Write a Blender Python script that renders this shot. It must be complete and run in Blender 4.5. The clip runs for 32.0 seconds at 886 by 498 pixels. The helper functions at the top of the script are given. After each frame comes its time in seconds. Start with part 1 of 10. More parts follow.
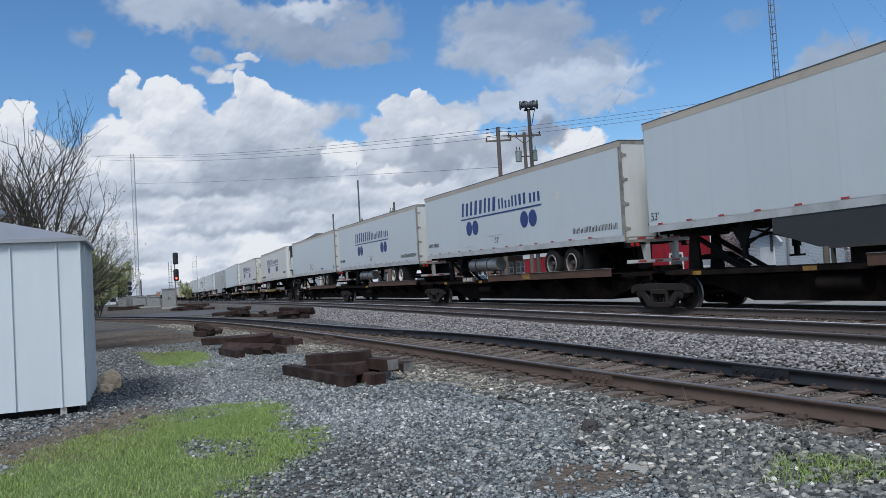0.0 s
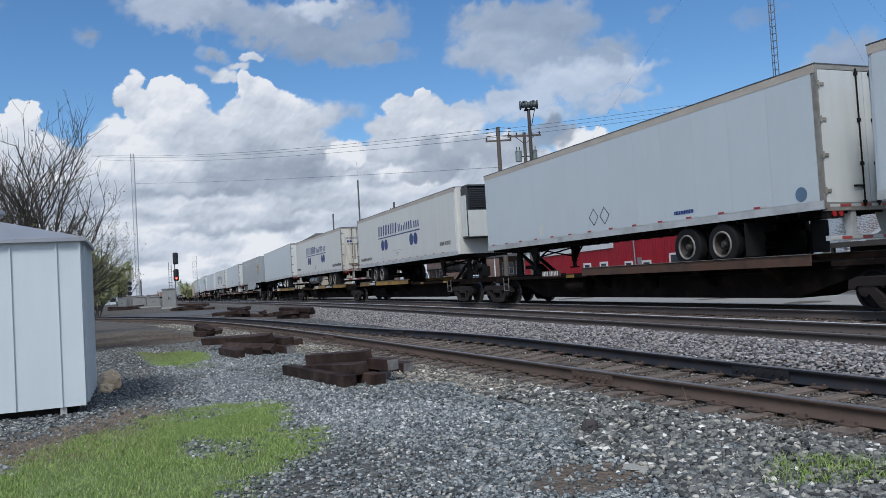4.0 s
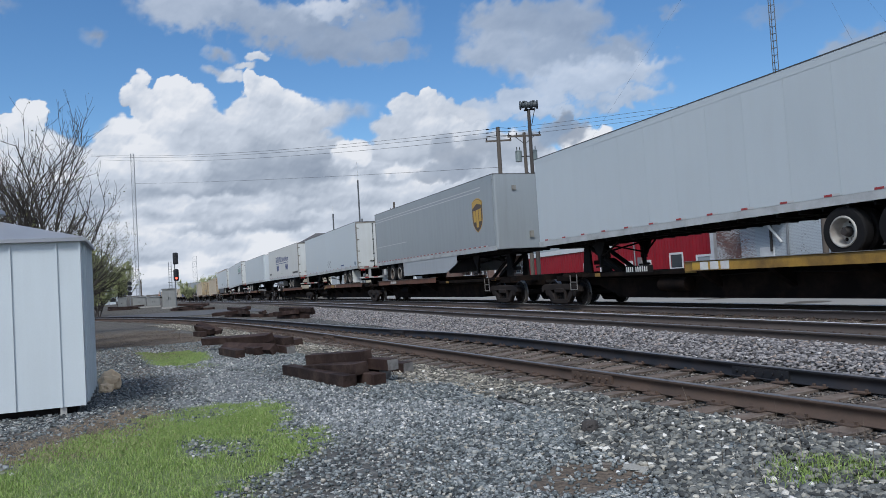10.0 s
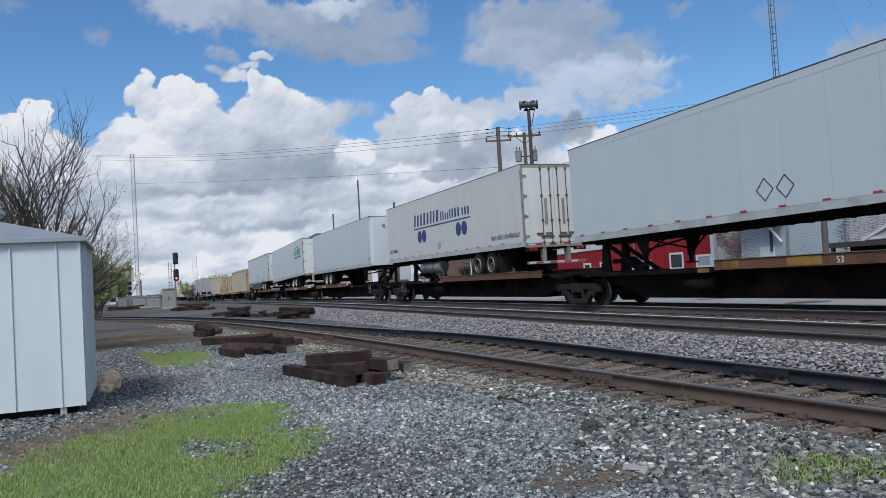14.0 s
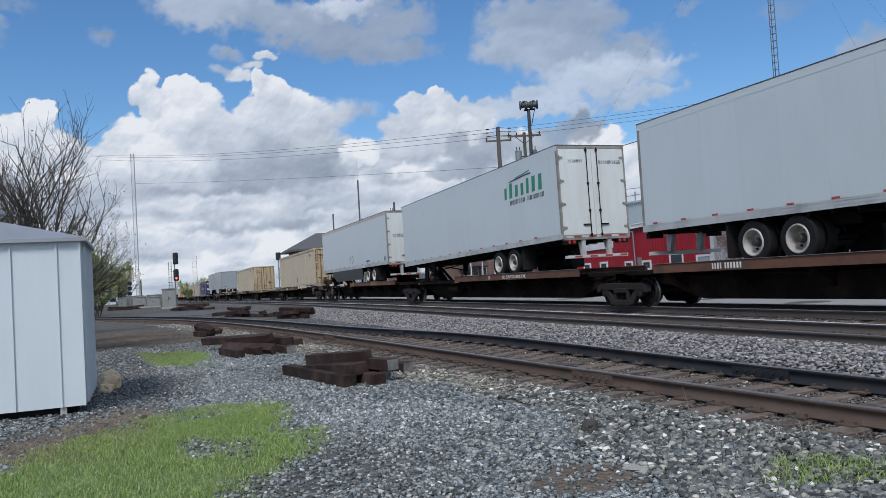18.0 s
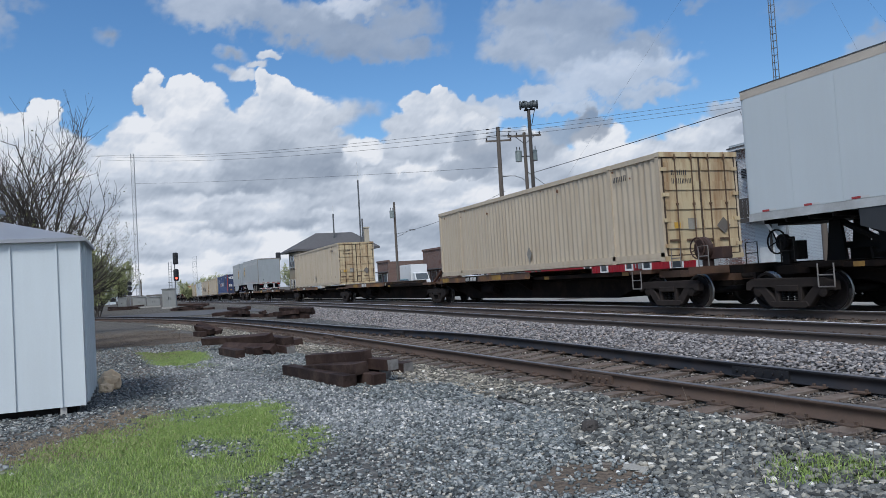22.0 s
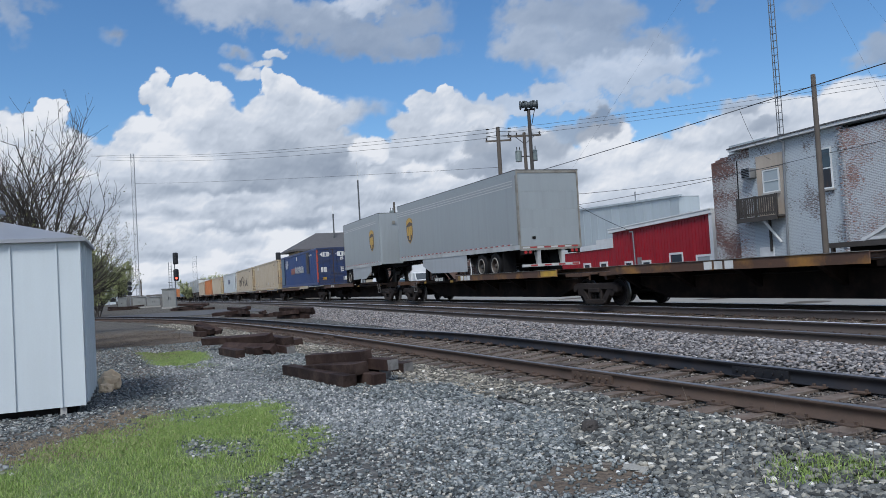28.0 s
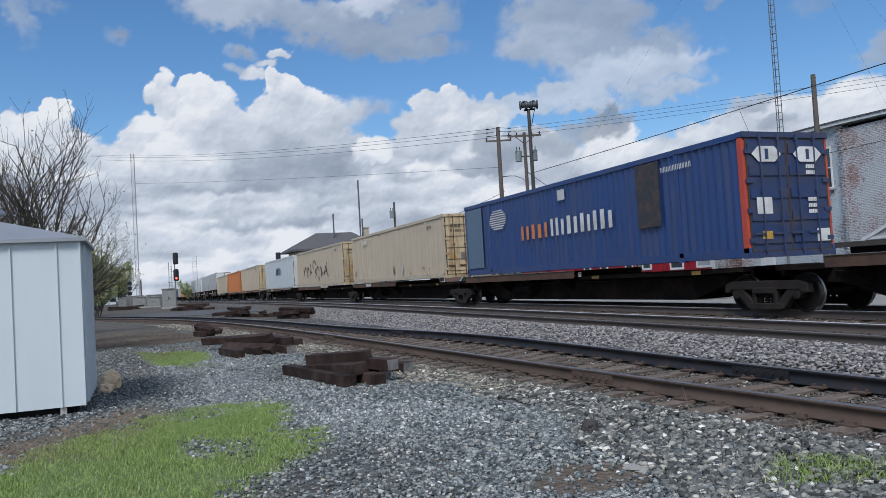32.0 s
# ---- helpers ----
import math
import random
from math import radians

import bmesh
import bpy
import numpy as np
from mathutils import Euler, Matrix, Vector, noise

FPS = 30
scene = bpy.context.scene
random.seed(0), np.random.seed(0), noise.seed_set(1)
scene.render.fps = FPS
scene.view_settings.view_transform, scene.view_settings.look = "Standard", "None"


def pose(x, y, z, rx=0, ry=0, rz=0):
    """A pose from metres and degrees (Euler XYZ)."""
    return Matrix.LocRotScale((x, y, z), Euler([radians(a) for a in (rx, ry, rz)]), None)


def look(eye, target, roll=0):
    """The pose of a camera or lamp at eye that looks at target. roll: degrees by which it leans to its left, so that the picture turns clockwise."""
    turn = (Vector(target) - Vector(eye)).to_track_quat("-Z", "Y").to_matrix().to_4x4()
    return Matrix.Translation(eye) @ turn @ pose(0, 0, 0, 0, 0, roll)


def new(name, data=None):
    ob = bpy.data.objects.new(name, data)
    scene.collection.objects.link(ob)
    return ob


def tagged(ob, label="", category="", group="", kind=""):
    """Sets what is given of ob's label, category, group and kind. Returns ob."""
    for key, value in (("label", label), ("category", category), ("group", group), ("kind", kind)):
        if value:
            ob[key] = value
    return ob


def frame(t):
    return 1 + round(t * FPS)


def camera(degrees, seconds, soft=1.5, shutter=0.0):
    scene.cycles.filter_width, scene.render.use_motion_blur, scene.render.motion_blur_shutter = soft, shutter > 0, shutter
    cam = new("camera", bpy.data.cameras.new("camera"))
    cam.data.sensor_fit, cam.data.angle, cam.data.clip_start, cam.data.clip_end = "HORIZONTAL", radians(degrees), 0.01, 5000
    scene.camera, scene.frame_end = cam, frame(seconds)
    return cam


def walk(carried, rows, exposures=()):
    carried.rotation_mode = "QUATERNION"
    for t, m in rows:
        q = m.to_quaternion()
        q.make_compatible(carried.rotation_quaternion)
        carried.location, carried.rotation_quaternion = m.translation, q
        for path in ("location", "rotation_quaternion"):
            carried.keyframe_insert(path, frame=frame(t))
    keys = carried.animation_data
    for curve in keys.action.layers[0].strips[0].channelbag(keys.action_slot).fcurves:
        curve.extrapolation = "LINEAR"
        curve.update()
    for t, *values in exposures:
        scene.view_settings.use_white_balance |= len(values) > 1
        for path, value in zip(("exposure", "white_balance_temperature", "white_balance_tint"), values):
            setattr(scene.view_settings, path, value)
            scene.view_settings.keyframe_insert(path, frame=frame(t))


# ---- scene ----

# ---- the camera stands still ----
EYE = Vector((0.0, 0.0, 1.164))
FORWARD = Vector((-0.92957, 0.36684, 0.03632))
cam = camera(59.64, 32.0, soft=0.45)
STAND = look(EYE, EYE + FORWARD * 100, -3.346)
walk(cam, [(0, STAND), (32.0, STAND)], exposures=[(0, 0.0, 6050, 9), (32.0, 0.0, 6050, 9)])

# ---- daylight under broken cloud; the sun is high behind the camera ----
SUN_AZ, SUN_EL = radians(-36), radians(50)     # azimuth from +X towards +Y
world = bpy.data.worlds.new("daylight")
scene.world = world
world.use_nodes = True
wn = world.node_tree.nodes
wl = world.node_tree.links
wn.clear()
w_out = wn.new("ShaderNodeOutputWorld")
w_bg = wn.new("ShaderNodeBackground")
w_sky = wn.new("ShaderNodeTexSky")
w_sky.sky_type = "NISHITA"
w_sky.sun_disc = False
w_sky.sun_elevation = SUN_EL
w_sky.sun_rotation = radians(90) - SUN_AZ
w_sky.air_density, w_sky.dust_density, w_sky.ozone_density = 1.0, 0.3, 3.5
w_bg.inputs["Strength"].default_value = 0.125
w_tc = wn.new("ShaderNodeTexCoord")
w_map = wn.new("ShaderNodeMapping")
w_map.inputs["Scale"].default_value = (1.6, 1.6, 4.0)
w_noise = wn.new("ShaderNodeTexNoise")
w_noise.inputs["Scale"].default_value = 1.5
w_noise.inputs["Detail"].default_value = 7
w_ramp = wn.new("ShaderNodeValToRGB")
w_ramp.color_ramp.elements[0].position = 0.36
w_ramp.color_ramp.elements[1].position = 0.58
w_mix = wn.new("ShaderNodeMix")
w_mix.data_type = "RGBA"
w_mix.inputs["B"].default_value = (8.0, 8.5, 9.4, 1)
wl.new(w_tc.outputs["Generated"], w_map.inputs["Vector"])
wl.new(w_map.outputs["Vector"], w_noise.inputs["Vector"])
wl.new(w_noise.outputs["Fac"], w_ramp.inputs["Fac"])
# broken cloud cover all round; the part of the sky in view is clear here and carries its own cloud layers
w_sep = wn.new("ShaderNodeSeparateXYZ")
w_front = wn.new("ShaderNodeMapRange")
w_front.inputs["From Min"].default_value = -0.35
w_front.inputs["From Max"].default_value = 0.1
w_mul = wn.new("ShaderNodeMath")
w_mul.operation = "MULTIPLY"
wl.new(w_tc.outputs["Generated"], w_sep.inputs["Vector"])
wl.new(w_sep.outputs["X"], w_front.inputs["Value"])
wl.new(w_front.outputs["Result"], w_mul.inputs[0])
wl.new(w_ramp.outputs["Color"], w_mul.inputs[1])
wl.new(w_mul.outputs[0], w_mix.inputs["Factor"])
w_sat = wn.new("ShaderNodeHueSaturation")
w_sat.inputs["Saturation"].default_value = 1.16
w_sat.inputs["Value"].default_value = 0.92
wl.new(w_sky.outputs["Color"], w_sat.inputs["Color"])
wl.new(w_sat.outputs["Color"], w_mix.inputs["A"])
wl.new(w_mix.outputs["Result"], w_bg.inputs["Color"])
wl.new(w_bg.outputs["Background"], w_out.inputs["Surface"])

sun = new("sun", bpy.data.lights.new("sun", "SUN"))
sun.data.energy = 2.8
sun.data.angle = radians(18)
sun.data.color = (1.0, 0.95, 0.87)
sun.matrix_basis = look(Vector((math.cos(SUN_AZ) * math.cos(SUN_EL), math.sin(SUN_AZ) * math.cos(SUN_EL), math.sin(SUN_EL))) * 200,
                        Vector((0, 0, 0)))

# ---- small building helpers ----
TRACK_Y = 14.142            # centre line of the train's track
TRACK2_Y = 10.28            # centre line of the empty main track
GAUGE = 1.505               # between the rail heads' centres
rng = np.random.default_rng(7)


def bx(bm, x0, x1, y0, y1, z0, z1):
    """Adds a cuboid."""
    v = [bm.verts.new(p) for p in ((x0, y0, z0), (x1, y0, z0), (x1, y1, z0), (x0, y1, z0),
                                   (x0, y0, z1), (x1, y0, z1), (x1, y1, z1), (x0, y1, z1))]
    for f in ((3, 2, 1, 0), (4, 5, 6, 7), (0, 1, 5, 4), (1, 2, 6, 5), (2, 3, 7, 6), (3, 0, 4, 7)):
        bm.faces.new([v[i] for i in f])
    return v


def cy(bm, a, b, r, n=10, r2=None):
    """Adds a closed cylinder or cone from a to b."""
    a, b = Vector(a), Vector(b)
    r2 = r if r2 is None else r2
    d = (b - a).normalized()
    side = d.orthogonal().normalized()
    up = d.cross(side)
    ring = [[], []]
    for k, (c, rad) in enumerate(((a, r), (b, r2))):
        for i in range(n):
            w = 2 * math.pi * i / n
            ring[k].append(bm.verts.new(c + (side * math.cos(w) + up * math.sin(w)) * rad))
    for i in range(n):
        j = (i + 1) % n
        bm.faces.new((ring[0][i], ring[0][j], ring[1][j], ring[1][i]))
    bm.faces.new(ring[0][::-1])
    bm.faces.new(ring[1])


def tube(bm, pts, r, n=6):
    """Adds one closed pipe along points."""
    pts = [Vector(p) for p in pts]
    rings = []
    for i, p in enumerate(pts):
        d = (pts[min(i + 1, len(pts) - 1)] - pts[max(i - 1, 0)]).normalized()
        side = d.cross(Vector((0, 0, 1)))
        side = side.normalized() if side.length > 1e-3 else Vector((1, 0, 0))
        up = side.cross(d)
        rings.append([bm.verts.new(p + (side * math.cos(2 * math.pi * k / n) + up * math.sin(2 * math.pi * k / n)) * r) for k in range(n)])
    for a, b in zip(rings[:-1], rings[1:]):
        for k in range(n):
            j = (k + 1) % n
            bm.faces.new((a[k], a[j], b[j], b[k]))
    bm.faces.new(rings[0][::-1])
    bm.faces.new(rings[-1])


def prism(bm, outline, y0, y1):
    """Adds a prism: an outline in x and z, drawn out from y0 to y1."""
    a = [bm.verts.new((x, y0, z)) for x, z in outline]
    b = [bm.verts.new((x, y1, z)) for x, z in outline]
    n = len(a)
    for i in range(n):
        j = (i + 1) % n
        bm.faces.new((a[i], a[j], b[j], b[i]))
    bm.faces.new(a[::-1])
    bm.faces.new(b)


def lathe(bm, profile, n=20, axis="y", open_start=False):
    """Adds a turned body: profile of (along the axis, radius), closed at its ends unless open_start leaves the first ring open."""
    rings = []
    for s, r in profile:
        ring = []
        for i in range(n):
            w = 2 * math.pi * i / n
            p = (r * math.cos(w), s, r * math.sin(w)) if axis == "y" else (r * math.cos(w), r * math.sin(w), s)
            ring.append(bm.verts.new(p))
        rings.append(ring)
    for k in range(len(rings) - 1):
        for i in range(n):
            j = (i + 1) % n
            bm.faces.new((rings[k][i], rings[k][j], rings[k + 1][j], rings[k + 1][i]))
    if not open_start:
        bm.faces.new(rings[0][::-1])
    bm.faces.new(rings[-1])


def bevelled(bm, width, segments=1):
    bmesh.ops.bevel(bm, geom=list(bm.edges), offset=width, segments=segments, affect="EDGES", clamp_overlap=True)


def mesh_of(name, bm, material, smooth=0):
    """Turns a bmesh into a mesh; smooth: the angle up to which edges are rounded."""
    bmesh.ops.recalc_face_normals(bm, faces=bm.faces)
    me = bpy.data.meshes.new(name)
    bm.to_mesh(me)
    bm.free()
    me.materials.append(material)
    if smooth:
        me.shade_smooth()
        me.set_sharp_from_angle(angle=radians(smooth))
    return me


def part(name, made, material=None, parent=None, label="", m=None, smooth=0):
    """Links a bmesh, or a mesh that is shared, as one object under a thing or a part."""
    me = made if isinstance(made, bpy.types.Mesh) else mesh_of(name, made, material, smooth)
    ob = new(name, me)
    if parent is not None:
        ob.parent = parent
    if m is not None:
        ob.matrix_basis = m
    return tagged(ob, label=label)


def thing(name, label, category, group="", kind="", m=None):
    """An Empty at the base of a thing."""
    ob = tagged(new(name), label, category, group, kind)
    if m is not None:
        ob.matrix_basis = m
    return ob


STORE = {}


def shared(key, build):
    """A mesh that alike parts share."""
    if key not in STORE:
        STORE[key] = build()
    return STORE[key]


def from_arrays(name, verts, faces, material):
    me = bpy.data.meshes.new(name)
    verts = np.asarray(verts, dtype=np.float32)
    faces = np.asarray(faces, dtype=np.int32)
    k = faces.shape[1]
    me.vertices.add(len(verts))
    me.vertices.foreach_set("co", verts.ravel())
    me.loops.add(faces.size)
    me.loops.foreach_set("vertex_index", faces.ravel())
    me.polygons.add(len(faces))
    me.polygons.foreach_set("loop_start", np.arange(0, faces.size, k, dtype=np.int32))
    me.update(calc_edges=True)
    me.materials.append(material)
    return me


def lettering(name, words, height, material, parent, m, thick=0.004):
    """Raised lettering in the built-in font, as a mesh."""
    cu = bpy.data.curves.new(name, "FONT")
    cu.body = words
    cu.size = height * 1.38
    cu.extrude = thick / 2
    cu.resolution_u = 3
    tmp = new(name, cu)
    bpy.context.view_layer.update()
    me = bpy.data.meshes.new_from_object(tmp.evaluated_get(bpy.context.evaluated_depsgraph_get()))
    bpy.data.objects.remove(tmp)
    me.materials.clear()
    me.materials.append(material)
    return part(name, me, None, parent, m=m)


# ---- materials ----
def mat(name, col, rough=0.6, metal=0.0, var=0.18, scale=3.0, fine=70.0, bump=0.15, depth=0.01,
        dirt=None, dirt_amount=0.0, streaks=False, rnd=0.06, spec=0.5, dirt_scale=1.2, dirt_from=0.45):
    """A surface with two scales of tone, fine relief, and stains or run-down streaks of dirt."""
    m = bpy.data.materials.new(name)
    m.use_nodes = True
    nt = m.node_tree
    n, l = nt.nodes, nt.links
    bsdf = n["Principled BSDF"]
    bsdf.inputs["Metallic"].default_value = metal
    bsdf.inputs["Specular IOR Level"].default_value = spec
    tc = n.new("ShaderNodeTexCoord")
    info = n.new("ShaderNodeObjectInfo")
    off = n.new("ShaderNodeVectorMath")
    off.operation = "MULTIPLY_ADD"
    off.inputs[1].default_value = (1, 1, 1)
    comb = n.new("ShaderNodeVectorMath")
    comb.operation = "SCALE"
    comb.inputs[0].default_value = (37.0, 19.0, 53.0)
    l.new(info.outputs["Random"], comb.inputs["Scale"])
    l.new(tc.outputs["Object"], off.inputs[0])
    l.new(comb.outputs["Vector"], off.inputs[2])
    big = n.new("ShaderNodeTexNoise")
    big.inputs["Scale"].default_value = scale
    big.inputs["Detail"].default_value = 5
    sm = n.new("ShaderNodeTexNoise")
    sm.inputs["Scale"].default_value = fine
    sm.inputs["Detail"].default_value = 3
    l.new(off.outputs["Vector"], big.inputs["Vector"])
    l.new(off.outputs["Vector"], sm.inputs["Vector"])
    add = n.new("ShaderNodeMath")
    add.operation = "MULTIPLY_ADD"
    add.inputs[1].default_value = 0.6
    l.new(big.outputs["Fac"], add.inputs[0])
    half = n.new("ShaderNodeMath")
    half.operation = "MULTIPLY"
    half.inputs[1].default_value = 0.4
    l.new(sm.outputs["Fac"], half.inputs[0])
    l.new(half.outputs[0], add.inputs[2])
    tone = n.new("ShaderNodeMapRange")
    tone.inputs["From Min"].default_value = 0.25
    tone.inputs["From Max"].default_value = 0.75
    tone.inputs["To Min"].default_value = 1 - var
    tone.inputs["To Max"].default_value = 1 + var
    l.new(add.outputs[0], tone.inputs["Value"])
    rr = n.new("ShaderNodeMapRange")
    rr.inputs["To Min"].default_value = 1 - rnd
    rr.inputs["To Max"].default_value = 1 + rnd
    l.new(info.outputs["Random"], rr.inputs["Value"])
    mul = n.new("ShaderNodeMath")
    mul.operation = "MULTIPLY"
    l.new(tone.outputs["Result"], mul.inputs[0])
    l.new(rr.outputs["Result"], mul.inputs[1])
    colour = n.new("ShaderNodeVectorMath")
    colour.operation = "SCALE"
    colour.inputs[0].default_value = col
    l.new(mul.outputs[0], colour.inputs["Scale"])
    out = colour.outputs["Vector"]
    if dirt is not None:
        mp = n.new("ShaderNodeMapping")
        mp.inputs["Scale"].default_value = (dirt_scale * 3, dirt_scale * 3, dirt_scale * 0.28) if streaks is True else (dirt_scale * 0.7, dirt_scale * 0.7, dirt_scale * 3.2) if streaks == "across" else (dirt_scale,) * 3
        l.new(off.outputs["Vector"], mp.inputs["Vector"])
        dn = n.new("ShaderNodeTexNoise")
        dn.inputs["Scale"].default_value = 1.0
        dn.inputs["Detail"].default_value = 6
        dn.inputs["Roughness"].default_value = 0.65
        l.new(mp.outputs["Vector"], dn.inputs["Vector"])
        dr = n.new("ShaderNodeMapRange")
        dr.inputs["From Min"].default_value = dirt_from
        dr.inputs["From Max"].default_value = 0.75
        dr.inputs["To Max"].default_value = dirt_amount
        l.new(dn.outputs["Fac"], dr.inputs["Value"])
        mx = n.new("ShaderNodeMix")
        mx.data_type = "RGBA"
        mx.inputs["B"].default_value = (*dirt, 1)
        l.new(dr.outputs["Result"], mx.inputs["Factor"])
        l.new(out, mx.inputs["A"])
        out = mx.outputs["Result"]
    l.new(out, bsdf.inputs["Base Color"])
    rg = n.new("ShaderNodeMapRange")
    rg.inputs["To Min"].default_value = max(0.03, rough - 0.12)
    rg.inputs["To Max"].default_value = min(1.0, rough + 0.12)
    l.new(add.outputs[0], rg.inputs["Value"])
    l.new(rg.outputs["Result"], bsdf.inputs["Roughness"])
    if bump:
        b = n.new("ShaderNodeBump")
        b.inputs["Strength"].default_value = bump
        b.inputs["Distance"].default_value = depth
        l.new(add.outputs[0], b.inputs["Height"])
        l.new(b.outputs["Normal"], bsdf.inputs["Normal"])
    return m


def glow(name, col, strength):
    m = bpy.data.materials.new(name)
    m.use_nodes = True
    b = m.node_tree.nodes["Principled BSDF"]
    b.inputs["Base Color"].default_value = (*col, 1)
    b.inputs["Emission Color"].default_value = (*col, 1)
    b.inputs["Emission Strength"].default_value = strength
    return m


def glass_mat(name, col):
    m = bpy.data.materials.new(name)
    m.use_nodes = True
    b = m.node_tree.nodes["Principled BSDF"]
    b.inputs["Base Color"].default_value = (*col, 1)
    b.inputs["Roughness"].default_value = 0.08
    b.inputs["Specular IOR Level"].default_value = 0.8
    return m


WHITE = mat("white_aluminium_panel", (0.475, 0.513, 0.528), 0.38, 0.0, 0.04, 0.7, 40, 0.05, 0.004, (0.42, 0.43, 0.43), 0.2, True, rnd=0.012)
WARMWHITE = mat("weathered_white_panel", (0.55, 0.545, 0.51), 0.42, 0.0, 0.05, 0.8, 40, 0.05, 0.004, (0.40, 0.385, 0.35), 0.30, True, rnd=0.015)
DOORWHITE = mat("door_white", (0.56, 0.575, 0.555), 0.42, 0.0, 0.06, 0.9, 40, 0.06, 0.004, (0.42, 0.40, 0.35), 0.4, True)
DOORRUST = mat("stained_door_white", (0.56, 0.55, 0.49), 0.5, 0.0, 0.08, 0.9, 40, 0.08, 0.005, (0.27, 0.18, 0.09), 0.9, True, dirt_from=0.44)
SILVER = mat("grey_trailer_paint", (0.28, 0.305, 0.315), 0.36, 0.1, 0.05, 0.8, 40, 0.05, 0.004, (0.20, 0.21, 0.215), 0.35, True, rnd=0.012)
BAND = mat("beige_top_rail", (0.42, 0.37, 0.31), 0.55, 0.0, 0.12, 1.5, 60, 0.1, 0.004, (0.25, 0.2, 0.16), 0.5)
ALU = mat("dull_aluminium", (0.48, 0.485, 0.475), 0.55, 0.25, 0.12, 2.0, 60, 0.08, 0.004, (0.16, 0.14, 0.12), 0.6)
TANKGREY = mat("dull_grey_tank_steel", (0.24, 0.245, 0.245), 0.45, 0.4, 0.12, 2.0, 60, 0.08, 0.004, (0.09, 0.08, 0.07), 0.7)
ROOFGREY = mat("trailer_roof_edge", (0.07, 0.07, 0.07), 0.6, 0.2, 0.15)
DOORFRAME = mat("grimy_door_frame", (0.26, 0.25, 0.22), 0.55, 0.2, 0.15, 2.0, 60, 0.1, 0.004, (0.10, 0.07, 0.05), 0.8, dirt_scale=2.5)
FRAME = mat("grimy_black_steel", (0.007, 0.007, 0.007), 0.75, 0.0, 0.3, 3.0, 50, 0.2, 0.006, (0.038, 0.026, 0.02), 0.45, spec=0.15)
SPINE = mat("grimy_brown_car_steel", (0.008, 0.0065, 0.006), 0.85, 0.0, 0.35, 1.4, 50, 0.2, 0.006, (0.042, 0.026, 0.019), 0.6, spec=0.06)
SILL = mat("rusty_brown_sill", (0.10, 0.052, 0.030), 0.7, 0.1, 0.35, 1.2, 50, 0.2, 0.006, (0.022, 0.017, 0.015), 0.95)
STANDRUST = mat("dark_rust_cast_steel", (0.034, 0.017, 0.014), 0.75, 0.0, 0.35, 4.0, 50, 0.25, 0.006, (0.07, 0.032, 0.02), 0.7)
RUSTSPOT = mat("rust_spot", (0.14, 0.06, 0.025), 0.85, 0.0, 0.3, 6.0, 50, 0.2, 0.004)
OCHRE = mat("worn_ochre_sill", (0.33, 0.19, 0.03), 0.65, 0.0, 0.3, 1.2, 50, 0.15, 0.005, (0.05, 0.028, 0.018), 1.0, dirt_scale=1.1, dirt_from=0.36)
BROWNSILL = mat("brown_primer_sill", (0.13, 0.055, 0.030), 0.7, 0.0, 0.3, 1.2, 50, 0.15, 0.005, (0.030, 0.020, 0.016), 0.9, dirt_scale=1.3)
RUSTSILL = mat("rust_and_orange_sill", (0.085, 0.045, 0.028), 0.7, 0.0, 0.35, 1.2, 50, 0.15, 0.005, (0.36, 0.17, 0.03), 0.95, dirt_scale=0.8, dirt_from=0.5)
GRAB = mat("pale_grab_iron", (0.19, 0.18, 0.17), 0.55, 0.2, 0.15, 3.0, 60, 0.05, 0.003, (0.08, 0.05, 0.04), 0.6)
YELLOW = mat("worn_yellow_paint", (0.55, 0.33, 0.04), 0.55, 0.0, 0.15, 2.0, 50, 0.1, 0.004, (0.12, 0.08, 0.05), 0.7)
TRUCK = mat("dusty_cast_steel", (0.026, 0.021, 0.019), 0.8, 0.0, 0.35, 4.0, 60, 0.3, 0.008, (0.016, 0.013, 0.011), 0.7, spec=0.15)
WHEEL = mat("dark_wheel_steel", (0.014, 0.012, 0.012), 0.7, 0.1, 0.25, 5.0, 60, 0.15, 0.004, spec=0.2)
TREAD = mat("polished_tread", (0.26, 0.255, 0.25), 0.3, 0.9, 0.1, 5.0, 60, 0.05, 0.002)
RUBBER = mat("tyre_rubber", (0.009, 0.009, 0.010), 0.85, 0.0, 0.25, 6.0, 60, 0.2, 0.006, (0.028, 0.025, 0.023), 0.4, spec=0.2)
RIMWHITE = mat("dirty_white_rim", (0.42, 0.41, 0.38), 0.5, 0.1, 0.15, 6.0, 60, 0.1, 0.004, (0.12, 0.07, 0.04), 0.7)
RIMDARK = mat("grimy_rim", (0.035, 0.032, 0.030), 0.6, 0.1, 0.2, 6.0, 60, 0.1, 0.004, (0.09, 0.055, 0.035), 0.7)
# pale lip of the rims; also the light painted along the sill edges
LIP_OR_LITEDGE = mat("scuffed_lip_or_lit_edge", (0.20, 0.19, 0.17), 0.55, 0.1, 0.2, 6.0, 60, 0.1, 0.004, (0.08, 0.055, 0.04), 0.7)
BLUEINK = mat("navy_lettering", (0.010, 0.032, 0.15), 0.45, 0.0, 0.08, 4.0, 60, 0.02)
BLACKINK = mat("black_lettering", (0.03, 0.03, 0.034), 0.5, 0.0, 0.1, 4.0, 60, 0.02)
GREENINK = mat("green_lettering", (0.02, 0.20, 0.11), 0.45, 0.0, 0.08, 4.0, 60, 0.02)
